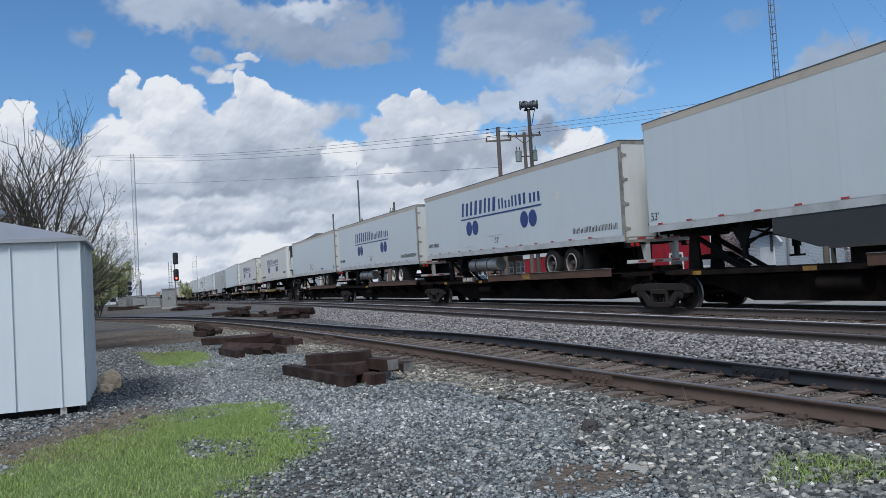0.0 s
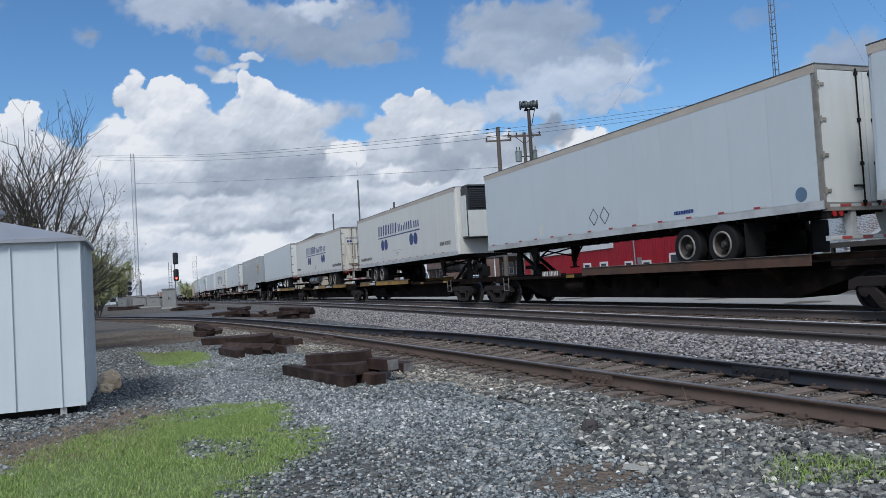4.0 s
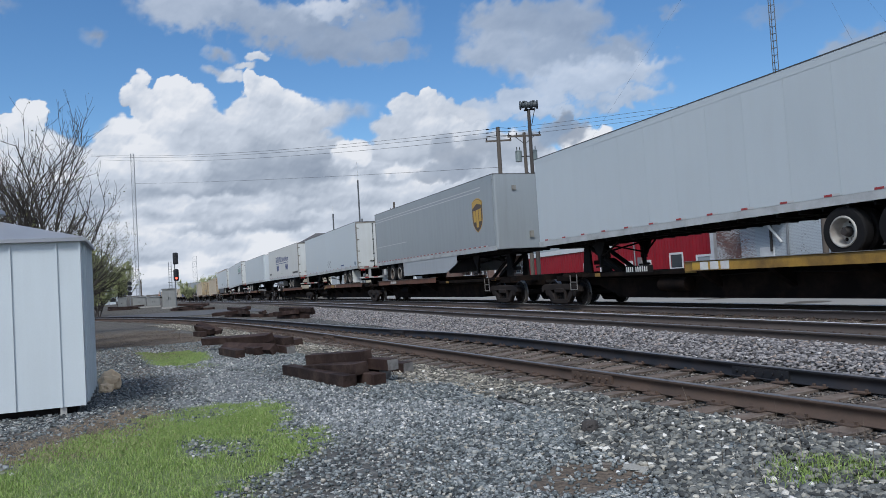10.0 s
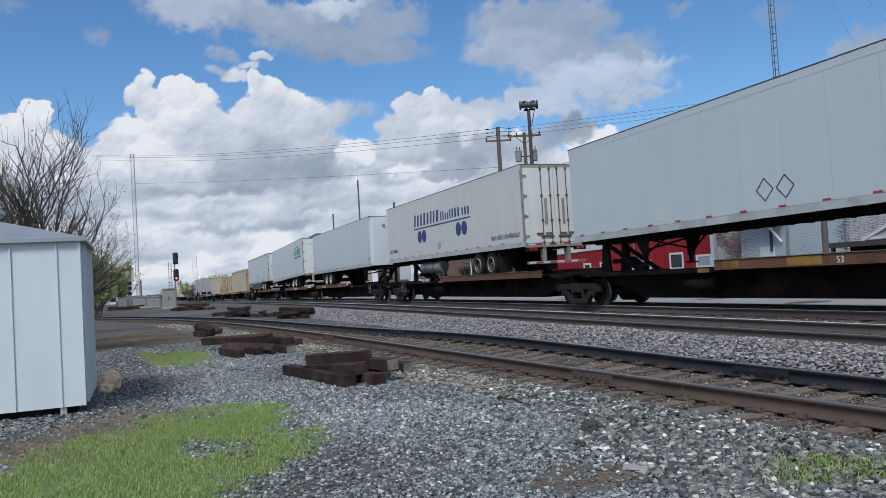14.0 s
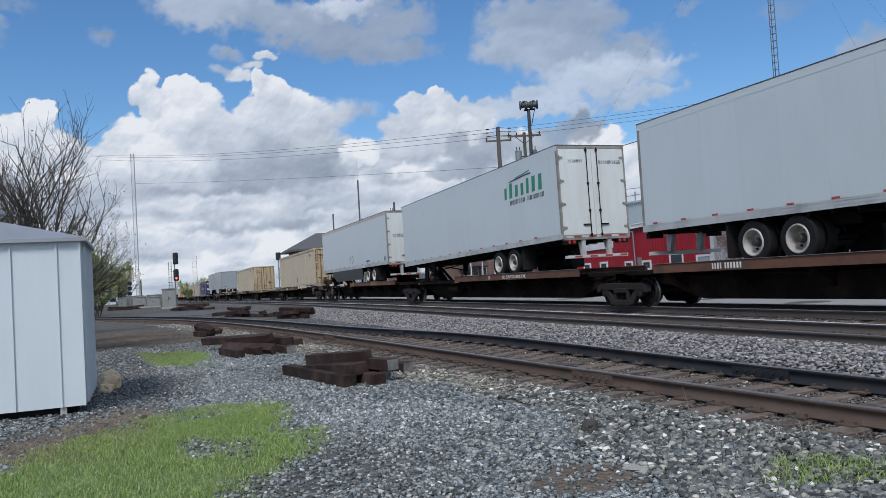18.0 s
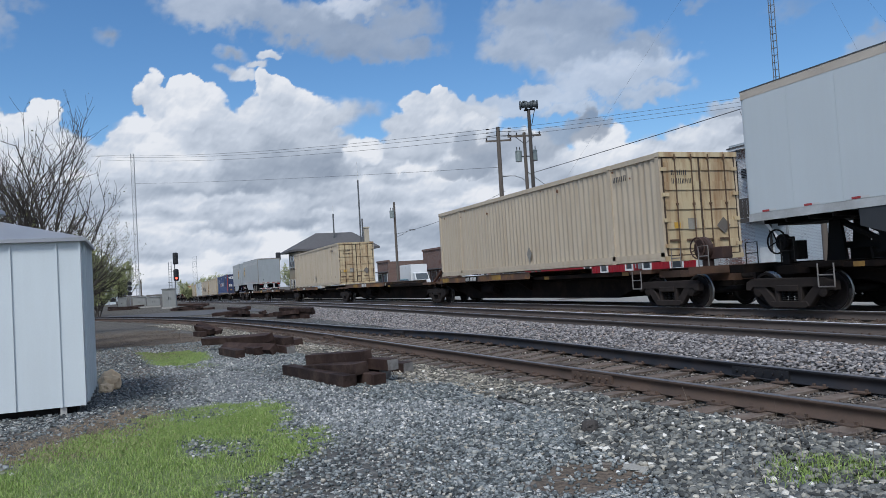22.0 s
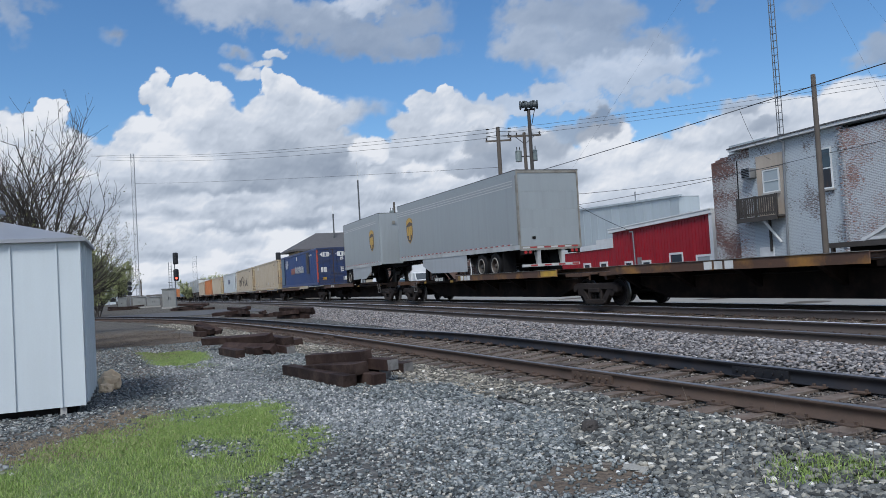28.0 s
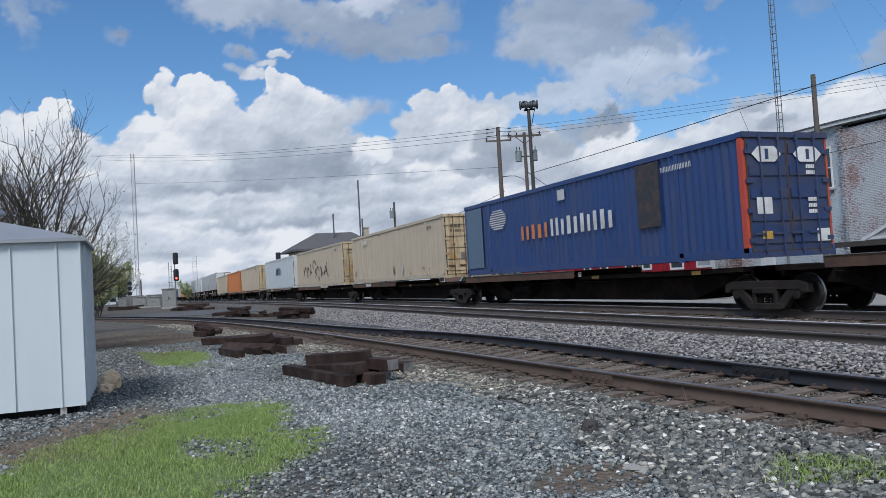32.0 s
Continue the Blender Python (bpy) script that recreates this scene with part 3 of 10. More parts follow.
size = r.uniform(0.020, 0.050, len(x)) * (1 + 0.35 * big) * np.where(r.uniform(0, 1, len(x)) > 0.96, 1.4, 1)
pale = drive(x, y) > r.uniform(0.1, 0.9, len(x))
stones("drive_gravel", x[pale], y[pale], size[pale], STONE_DRIVE, "pale dusty crushed stone of the drive", seed=9)
x, y, size = x[~pale], y[~pale], size[~pale]
stones("yard_gravel", x, y, size, STONE, "loose grey and white crushed stone of the yard", seed=2)
STONE_BROWN = STONE.copy()
STONE_BROWN.name = "dusty_brown_ballast"
for e in STONE_BROWN.node_tree.nodes:
    if e.type == "VALTORGB":
        for i, c in enumerate(((0.04, 0.034, 0.029), (0.085, 0.070, 0.058), (0.13, 0.108, 0.09), (0.19, 0.165, 0.14), (0.28, 0.24, 0.20), (0.55, 0.52, 0.48))):
            e.color_ramp.elements[i].color = (*c, 1)
# coarse ballast along the siding: greyer and larger at its near end, paler towards the piles; small dusty stones between the rails
STONE_PALE = STONE.copy()
STONE_PALE.name = "pale_mixed_ballast"
for e in STONE_PALE.node_tree.nodes:
    if e.type == "VALTORGB":
        for i, c in enumerate(((0.045, 0.043, 0.038), (0.11, 0.104, 0.09), (0.21, 0.196, 0.163), (0.32, 0.29, 0.232), (0.50, 0.46, 0.39), (0.78, 0.75, 0.69))):
            e.color_ramp.elements[i].color = (*c, 1)
x, y, r = scatter(125000, -42, -2.5, -3.6, 1.55, 1.5, 2)
off_ = y
y = SIDING_Y(x) + y
edge_ = 2.55 + 0.22 * np.clip(x + 8, 0, 4) + 0.30 * soft_noise(x, y, 1.7, 36)
keep = (np.abs(np.abs(off_) - 0.75) > 0.09) & (y < 8.0) & (off_ > -edge_) & (in_patch(x, y) < r.uniform(0.1, 1.2, len(x)))
between = np.abs(off_) < 1.3
keep &= ~between | (r.uniform(0, 1, len(x)) < 0.38)
x, y, between = x[keep], y[keep], between[keep]
near = smooth01(-11.5, -7.0, x + 0.8 * soft_noise(x, y, 1.2, 37))
size = r.uniform(0.045, 0.085, len(x)) * (1 + 0.45 * near * r.uniform(0.3, 1, len(x)))
thin = (r.uniform(0, 1, len(x)) < 0.9 - 0.2 * near) & ~between
pale = (near < r.uniform(0.25, 0.75, len(x)))
stones("siding_ballast", x[thin & ~pale], y[thin & ~pale], size[thin & ~pale], STONE_COARSE, "coarse slate-grey siding ballast with scattered white stones", seed=3, lumpy=True, sink=0.05, flat=0.6)
stones("pale_ballast", x[thin & pale], y[thin & pale], size[thin & pale], STONE_PALE, "pale mixed grey and white siding ballast", seed=13)
stones("tie_ballast", x[between], y[between], r.uniform(0.02, 0.05, between.sum()), STONE_BROWN, "small dusty stones between the siding's ties", seed=23, sink=0.02)
# shoulder of the main line
x, y, r = scatter(42000, -48, -2.0, 7.55, 9.42, 1.7, 3)
stones("main_line_shoulder", x, y, r.uniform(0.055, 0.115, len(x)), STONE_MAIN, "pinkish grey ballast shoulder of the main line", seed=4, lumpy=True, flat=0.55)
x, y, r = scatter(26000, -60, -2.0, 9.0, 13.4, 1.35, 4)
stones("track_ballast", x, y, r.uniform(0.035, 0.075, len(x)), STONE_BROWN, "dark ballast between the main rails", seed=6)

# ---- tracks ----
RAILSIDE = mat("rusty_rail_side", (0.085, 0.056, 0.041), 0.8, 0.0, 0.3, 2.0, 60, 0.3, 0.004, (0.036, 0.027, 0.022), 0.8)
RAILDARK = mat("dark_rail_side", (0.018, 0.019, 0.023), 0.62, 0.3, 0.25, 2.0, 60, 0.15, 0.004, (0.09, 0.06, 0.045), 0.4)
RAILMAIN = mat("grimy_main_rail", (0.075, 0.060, 0.052), 0.8, 0.0, 0.25, 2.0, 60, 0.2, 0.004, (0.06, 0.045, 0.037), 0.7)
RAILTOP = mat("polished_rail_head", (0.86, 0.86, 0.86), 0.42, 0.7, 0.12, 3.0, 60, 0.05, 0.002)
RAILDULL = mat("worn_rail_head", (0.28, 0.26, 0.25), 0.38, 0.7, 0.2, 3.0, 60, 0.1, 0.002)
TIEWOOD = mat("weathered_tie_wood", (0.088, 0.064, 0.050), 0.9, 0.0, 0.5, 4.0, 50, 0.7, 0.02, (0.21, 0.178, 0.15), 0.8, dirt_scale=5.0, rnd=0.3)
SAWNEND = mat("grey_sawn_tie_end", (0.17, 0.165, 0.16), 0.85, 0.0, 0.3, 14.0, 90, 0.6, 0.01, (0.07, 0.06, 0.052), 0.8, dirt_scale=9.0)
CREOSOTE = mat("creosoted_tie_wood", (0.023, 0.013, 0.0105), 0.78, 0.0, 0.28, 6.0, 50, 0.7, 0.012, (0.082, 0.054, 0.044), 0.85, dirt_scale=2.5, spec=0.25, rnd=0.35)


def rail_mesh(name, pts, side_mat, top_mat, gauge_bolts=False):
    """A flat-bottomed rail swept along points of its top centre line."""
    prof = [(-0.070, -0.175), (0.070, -0.175), (0.070, -0.163), (0.012, -0.145), (0.009, -0.05), (0.034, -0.036), (0.036, -0.006), (0.028, 0.0),
            (-0.028, 0.0), (-0.036, -0.006), (-0.034, -0.036), (-0.009, -0.05), (-0.012, -0.145), (-0.070, -0.163)]
    pts = np.asarray(pts, dtype=float)
    d = np.gradient(pts, axis=0)
    d /= np.linalg.norm(d, axis=1)[:, None]
    side = np.stack([-d[:, 1], d[:, 0], 0 * d[:, 0]], -1)
    v = np.concatenate([[p + s * a + np.array([0, 0, b]) for a, b in prof] for p, s in zip(pts, side)])
    k = len(prof)
    f = [(i * k + j, i * k + (j + 1) % k, (i + 1) * k + (j + 1) % k, (i + 1) * k + j) for i in range(len(pts) - 1) for j in range(k)]
    me = from_arrays(name, v, f, side_mat)
    me.materials.append(top_mat)
    top = np.array([1 if (q % k) in (6, 7, 8) else 0 for q in range(len(f))], dtype=np.int32)
    me.polygons.foreach_set("material_index", top)
    return me


def tie_mesh(seed, material, length=2.6):
    r = random.Random(seed)
    bm = bmesh.new()
    bx(bm, -0.115, 0.115, -length / 2, length / 2, -0.17, 0.0)
    bmesh.ops.subdivide_edges(bm, edges=[e for e in bm.edges if e.calc_length() > 1], cuts=6)
    for v in bm.verts:
        v.co += Vector((r.uniform(-0.012, 0.012), r.uniform(-0.02, 0.02), r.uniform(-0.012, 0.006)))
    return mesh_of("tie", bm, material)


sidingt = thing("siding_track", "rusty curved siding with weathered wooden ties", "railway track", kind="structure")
xs = np.concatenate([np.arange(3, -30, -0.75), np.arange(-30, -120, -2.0)])
for nm, off, side_m, top_m in (("near_rail", 0.0, RAILSIDE, RAILDULL), ("far_rail", 1.505, RAILDARK, RAILDULL)):
    pts = np.stack([xs, near_rail_y(xs) + off, SIDING_RAIL_Z + (lift(xs) if off else 0 * xs)], -1)
    part(nm, rail_mesh(nm, pts, side_m, top_m), None, sidingt)
# joint bars on the siding's rails
for jx, off, m_ in ((-9.35, 0.0, RAILSIDE), (-7.9, 1.505, RAILDARK), (-21.5, 0.0, RAILSIDE), (-20.2, 1.505, RAILDARK)):
    bm = bmesh.new()
    for s in (-1, 1):
        bx(bm, -0.45, 0.45, s * 0.03 - 0.016, s * 0.03 + 0.016, -0.15, -0.04)
        for i in range(6):
            cy(bm, (-0.36 + 0.144 * i, s * 0.045, -0.095), (-0.36 + 0.144 * i, s * 0.075, -0.095), 0.018, 6)
    ang = math.degrees(math.atan2(float(near_rail_y(jx + 0.5) - near_rail_y(jx - 0.5)), 1.0))
    part("joint_bar", bm, m_, sidingt, "bolted rail joint", pose(jx, float(near_rail_y(jx)) + off, SIDING_RAIL_Z + (float(lift(jx)) if off else 0), 0, 0, ang))
# the main tracks
maint = thing("main_track_empty", "empty main track with a bright rail", "railway track", kind="structure")
traint = thing("main_track_train", "main track under the train", "railway track", kind="structure")
long_x = np.concatenate([[80, 30, 0], np.arange(-30, -300, -10.0), [-300, -350, -400, -500, -700, -1000]])
for par, yc in ((maint, TRACK2_Y), (traint, TRACK_Y)):
    for s in (-1, 1):
        part("rail", rail_mesh("rail", np.stack([long_x, long_x * 0 + yc + s * GAUGE / 2, line_drop(long_x)], -1),
                               RAILMAIN, RAILTOP if not (par is maint and s < 0) else RAILDULL), None, par)

# ---- the train: how far it has gone at t seconds ----
def gone(t):
    return 10.4 * t + 0.0011 / 3 * t ** 3


TRAVEL = []                 # things that ride the train: (object, place along it, height, turn, tilt)
CARS = []                   # middle and half length of each car
WHEELSETS = []


def bogie_mesh_side():
    bm = bmesh.new()
    # cast side frame with two windows: top chord, bottom chord, two columns and the pedestal ends
    top = [(-1.24, 0.44), (-1.22, 0.63), (-1.0, 0.71), (1.0, 0.71), (1.22, 0.63), (1.24, 0.44), (1.08, 0.44), (1.02, 0.54), (-1.02, 0.54), (-1.08, 0.44)]
    prism(bm, top, -0.10, 0.09)
    for s in (-1, 1):
        prism(bm, [(s * 0.98, 0.57), (s * 0.70, 0.57), (s * 0.34, 0.20), (s * 0.42, 0.09), (s * 0.56, 0.10)], -0.085, 0.08)
        prism(bm, [(s * 0.36, 0.15), (s * 0.38, 0.58), (s * 0.25, 0.58), (s * 0.26, 0.15)], -0.095, 0.085)
        prism(bm, [(s * 1.06, 0.40), (s * 1.06, 0.56), (s * 0.72, 0.56), (s * 0.72, 0.40)], -0.06, 0.07)
    prism(bm, [(-0.56, 0.11), (-0.44, 0.06), (0.44, 0.06), (0.56, 0.11), (0.50, 0.21), (-0.50, 0.21)], -0.10, 0.09)
    prism(bm, [(-0.30, 0.42), (-0.30, 0.56), (0.30, 0.56), (0.30, 0.42)], -0.13, 0.06)
    bevelled(bm, 0.018)
    return mesh_of("side_frame", bm, TRUCK)


def bogie_mesh_spring():
    bm = bmesh.new()
    lathe(bm, [(0.20 + 0.024 * i, 0.075 if i % 2 else 0.05) for i in range(10)], 8, "z")
    return mesh_of("spring", bm, FRAME)


def bogie_mesh_bearing():
    bm = bmesh.new()
    lathe(bm, [(-0.14, 0.06), (-0.13, 0.115), (0.05, 0.125), (0.06, 0.10)], 14)
    return mesh_of("bearing_cap", bm, TRUCK, 40)


def bogie_mesh_bolster():
    bm = bmesh.new()
    bx(bm, -0.26, 0.26, -1.0, 1.0, 0.42, 0.64)
    bx(bm, -0.42, 0.42, -0.35, 0.35, 0.60, 0.72)
    for s in (-1, 1):
        bx(bm, s * 0.36 - 0.05, s * 0.36 + 0.05, -0.95, 0.95, 0.30, 0.42)
    return mesh_of("bolster", bm, FRAME)


def wheelset_mesh():
    bm = bmesh.new()
    lathe(bm, [(-1.05, 0.07), (-0.72, 0.085), (0.72, 0.085), (1.05, 0.07)], 12)
    for s in (-1, 1):
        w = [(s * 0.79, 0.10), (s * 0.80, 0.17), (s * 0.755, 0.20), (s * 0.745, 0.335), (s * 0.81, 0.355), (s * 0.815, 0.404), (s * 0.803, 0.419)]
        t = [(s * 0.803, 0.419), (s * 0.71, 0.424), (s * 0.70, 0.45), (s * 0.672, 0.445)]
        b = [(s * 0.672, 0.445), (s * 0.672, 0.36), (s * 0.70, 0.33), (s * 0.69, 0.10)]
        lathe(bm, w + t[1:] + b[1:], 28)
    me = mesh_of("wheelset", bm, WHEEL, 30)
    me.materials.append(TREAD)
    for p in me.polygons:
        c = p.center
        r = math.hypot(c.x, c.z)
        if r > 0.409 and abs(c.y) > 0.6:
            p.material_index = 1
    return me


def add_bogie(car, x):
    """A freight-car truck under a car: two side frames, bolster, springs, bearing caps and two wheelsets."""
    tr = part("truck", shared("bolster", bogie_mesh_bolster), None, car, "dusty cast-steel freight truck", pose(x, 0, 0))
    for s in (-1, 1):
        part("side_frame", shared("side_frame", bogie_mesh_side), None, tr, m=pose(0, s * 1.0, 0))
        for k in (-0.18, 0.0, 0.18):
            part("spring", shared("springs", bogie_mesh_spring), None, tr, m=pose(k, s * 1.0, 0))
        for e in (-1, 1):
            part("bearing_cap", shared("bearing", bogie_mesh_bearing), None, tr, m=pose(e * 0.89, s * 1.02, 0.425, 0, 0, 180 if s < 0 else 0))
    for e in (-1, 1):
        ws = part("wheelset", shared("wheelset", wheelset_mesh), None, tr, "dark steel wheels with bright treads", pose(e * 0.89, 0, 0.425))
        WHEELSETS.append((ws, e * 0.89))
    return tr


def hitch_mesh(folded):
    bm = bmesh.new()
    # a trailer hitch: two upright plates, a raking strut and the fifth-wheel head; local +x is the way it leans
    prism(bm, [(-0.46, 1.93), (-0.40, 2.05), (0.30, 2.07), (0.42, 1.98), (0.30, 1.92)], -0.50, 0.50)
    return mesh_of("hitch_stand", bm, FRAME)


def hitch_upright():
    bm = bmesh.new()
    prism(bm, [(-0.30, 0.95), (0.22, 0.95), (0.10, 1.95), (-0.16, 1.95)], -0.04, 0.04)
    return mesh_of("upright", bm, FRAME)


def hitch_strut():
    bm = bmesh.new()
    cy(bm, (1.75, 0.02, 1.0), (0.05, -0.02, 1.86), 0.07, 8)
    return mesh_of("strut", bm, FRAME)


def hitch_shoe():
    bm = bmesh.new()
    bx(bm, 1.2, 1.95, -0.42, 0.42, 0.92, 1.04)
    return mesh_of("shoe", bm, FRAME)


def hitch_knee():
    bm = bmesh.new()
    prism(bm, [(0.62, 1.32), (1.30, 1.02), (1.40, 1.10), (0.70, 1.46)], -0.20, 0.20)
    bx(bm, -0.10, 0.66, -0.10, 0.10, 1.28, 1.42)
    return mesh_of("knee", bm, FRAME)


def add_hitch(car, label, m, rusty=False):
    """A trailer hitch: the fifth-wheel head on two uprights, raking struts, a knee and its shoe."""
    kind = "rusty" if rusty else "black"
    steel = BROWNSILL if rusty else FRAME

    def piece(name, build, m=None):
        me = shared(("hitch", kind, name), build)
        me.materials[0] = steel
        return part(name, me, None, h_, m=m)
    me = shared(("hitch", kind), lambda: hitch_mesh(False))
    me.materials[0] = steel
    h_ = part("hitch_stand", me, None, car, label, m)
    for s in (-1, 1):
        piece("upright", hitch_upright, pose(0, s * 0.36, 0))
        piece("strut", hitch_strut, pose(0, s * 0.28, 0))
    piece("shoe", hitch_shoe)
    piece("knee", hitch_knee)


def sill_marks(car, x0, x1, side, seed, ochre):
    """Worn yellow and rust patches and stencil bars along a deck's side sill."""
    r = random.Random(seed)
    x = x0 + 0.3
    while x < x1 - 0.9:
        w = r.uniform(0.5, 1.1)
        if r.random() < (0.3 if ochre else 0.14):
            bm = bmesh.new()
            bx(bm, x, x + w, side * 1.306, side * 1.292, 0.985, 1.165)
            part("sill_stripe", bm, r.choice((YELLOW, OCHRE, OCHRE)) if ochre else OCHRE, car)
        x += w + r.uniform(0.8, 2.4)


def stencil(car, x, z, count, height, seed, ground_):
    """A row of plain white bars on a dark ground in place of a stencilled mark."""
    r = random.Random(seed)
    bm = bmesh.new()
    bx(bm, x - 0.06, x + count * height * 0.72 + 0.2, -1.3085, -1.30, 0.965, 1.17)
    part("stencil_ground", bm, ground_, car)
    for i in range(count):
        if i == 4:
            x += height * 0.5
        w = height * r.uniform(0.28, 0.42)
        bm = bmesh.new()
        bx(bm, x, x + w, -1.3145, -1.3085, z, z + height)
        part("stencil_bar", bm, WHITEINK, car)
        x += w + height * 0.34


def add_platform(car, xl, xr, rear, seed, loaded, sill_mat, ends):
    """One platform between two trucks: a deep centre spine, an outrigger deck with side sills, cross bearers and a hitch."""
    r = random.Random(seed)
    bm = bmesh.new()
    prism(bm, [(xl - 0.3, 0.70), (xl - 0.3, 1.02), (xr + 0.3, 1.02), (xr + 0.3, 0.70), (xr - 1.7, 0.62), (xr - 3.0, 0.24),
               (xl + 3.0, 0.24), (xl + 1.7, 0.62)], -0.62, 0.62)
    part("spine_beam", bm, SPINE, car, "grimy dark brown fish-bellied centre beam")
    if rear == "R":
        d0, d1 = xl + 6.7, xr - 1.9
    elif rear == "L":
        d0, d1 = xl + 1.9, xr - 6.7
    else:
        d0, d1 = xl + 1.2, xl + 9.9
    bm = bmesh.new()
    bx(bm, d0, d1, -1.27, 1.27, 1.02, 1.05)
    part("deck", bm, SPINE, car, "dirty steel wheel deck")
    for s in (-1, 1):
        bm = bmesh.new()
        bx(bm, d0, d1, s * 1.30 - 0.03 * (s > 0), s * 1.30 + 0.03 * (s < 0), 0.955, 1.185)
        bx(bm, d0, d1, s * 1.30 - 0.13 * (s > 0), s * 1.30 + 0.13 * (s < 0), 1.175, 1.19)
        part("side_sill", bm, sill_mat, car, "worn ochre-painted side sill" if sill_mat is OCHRE else "rusty brown side sill")
    # light catching the deck edge, put in as a pale strip
    for s in (-1, 1):
        bm = bmesh.new()
        bx(bm, d0, d1, s * 1.305 - 0.02, s * 1.305 + 0.02, 1.1905, 1.203)
        part("sill_edge", bm, LIP_OR_LITEDGE, car, "pale strip painted as a lit, rusty edge")
    sill_marks(car, d0, d1, -1, seed, sill_mat in (OCHRE, RUSTSILL))
    # narrow ledge along the rest of the beam
    a, b = (xl + 0.7, d0) if rear == "R" else (d1, xr - 0.7)
    for s in (-1, 1):
        bm = bmesh.new()
        bx(bm, a, b, min(s * 0.6, s * 1.12), max(s * 0.6, s * 1.12), 0.90, 1.01)
        part("side_ledge", bm, SPINE, car)
    for i in range(2):
        c = a + 0.8 + (b - a - 1.8) * (i + r.uniform(-0.2, 0.2) * (1 - 2 * i))
        bm = bmesh.new()
        bx(bm, c, c + r.uniform(0.25, 0.5), -1.128, -1.118, 0.905, 1.005)
        part("ledge_stripe", bm, OCHRE, car)
    k = d0 + 0.4
    while k < d1:
        bm = bmesh.new()
        prism(bm, [(k, 1.02), (k + 0.16, 1.02), (k + 0.16, 0.62), (k, 0.62)], -0.62, 0.62)
        for s in (-1, 1):
            v = [bm.verts.new(p) for p in ((k, s * 0.6, 1.02), (k + 0.16, s * 0.6, 1.02), (k + 0.16, s * 1.27, 1.02), (k, s * 1.27, 1.02),
                                           (k, s * 0.6, 0.50), (k + 0.16, s * 0.6, 0.50), (k + 0.16, s * 1.27, 0.92), (k, s * 1.27, 0.92))]
            for f in ((0, 1, 2, 3), (4, 5, 6, 7), (0, 1, 5, 4), (1, 2, 6, 5), (2, 3, 7, 6), (3, 0, 4, 7)):
                bm.faces.new([v[i] for i in f])
        part("cross_bearer", bm, SPINE, car)
        k += 2.35
    # end sills over the trucks, with a step and grab irons
    for e, xx in ((1, xl), (-1, xr)):
        bm = bmesh.new()
        bx(bm, xx + e * 0.05 - 0.45, xx + e * 0.05 + 0.45, -0.95, 0.95, 0.80, 0.98)
        bx(bm, xx + e * 1.0 - 0.5, xx + e * 1.0 + 0.5, -1.2, 1.2, 0.93, 1.04)
        part("end_sill", bm, SILL if sill_mat is RUSTSILL else SPINE, car)
        for y in (-1.22, 1.22):
            bm = bmesh.new()
            cy(bm, (xx + e * 1.35, y, 1.0), (xx + e * 1.35, y, 0.52), 0.016, 6)
            cy(bm, (xx + e * 0.95, y, 1.0), (xx + e * 0.95, y, 0.52), 0.016, 6)
            cy(bm, (xx + e * 0.95, y, 0.52), (xx + e * 1.35, y, 0.52), 0.016, 6)
            cy(bm, (xx + e * 0.95, y, 0.76), (xx + e * 1.35, y, 0.76), 0.016, 6)
            part("sill_step", bm, GRAB, car, "pale steel sill step") if (e > 0 and ends[0]) or (e < 0 and ends[1]) else bm.free()
    if rear in "RLE" and loaded != "container":
        if rear == "R":
            add_hitch(car, "black steel trailer hitch", pose(xl + 0.75, 0, 0))
        elif rear == "L":
            add_hitch(car, "black steel trailer hitch", pose(xr - 0.75, 0, 0, 0, 0, 180))
        else:
            add_hitch(car, "raised rusty brown trailer hitch", pose(xr - 0.55, 0, 0, 0, 0, 180), True)
    if r.random() < 0.75:
        bm = bmesh.new()
        cy(bm, (xl + 5.2, -0.86, 0.62), (xl + 6.3, -0.86, 0.62), 0.19, 14)
        part("air_reservoir", bm, SPINE, car, smooth=40)
    bm = bmesh.new()
    tube(bm, [(xl + 1.6 + i * (xr - xl - 3.2) / 8, -0.66, 0.86 - 0.05 * (i % 2)) for i in range(9)], 0.02)
    part("brake_pipe", bm, FRAME, car)


def bar_logo(car, x):
    """Three broad pale bars in place of the owner's initials on a sill."""
    for i in range(3):
        bm = bmesh.new()
        bx(bm, x + i * 0.36, x + i * 0.36 + 0.28, -1.3145, -1.3085, 0.975, 1.165)
        part("initial_bar", bm, WHITEINK, car)


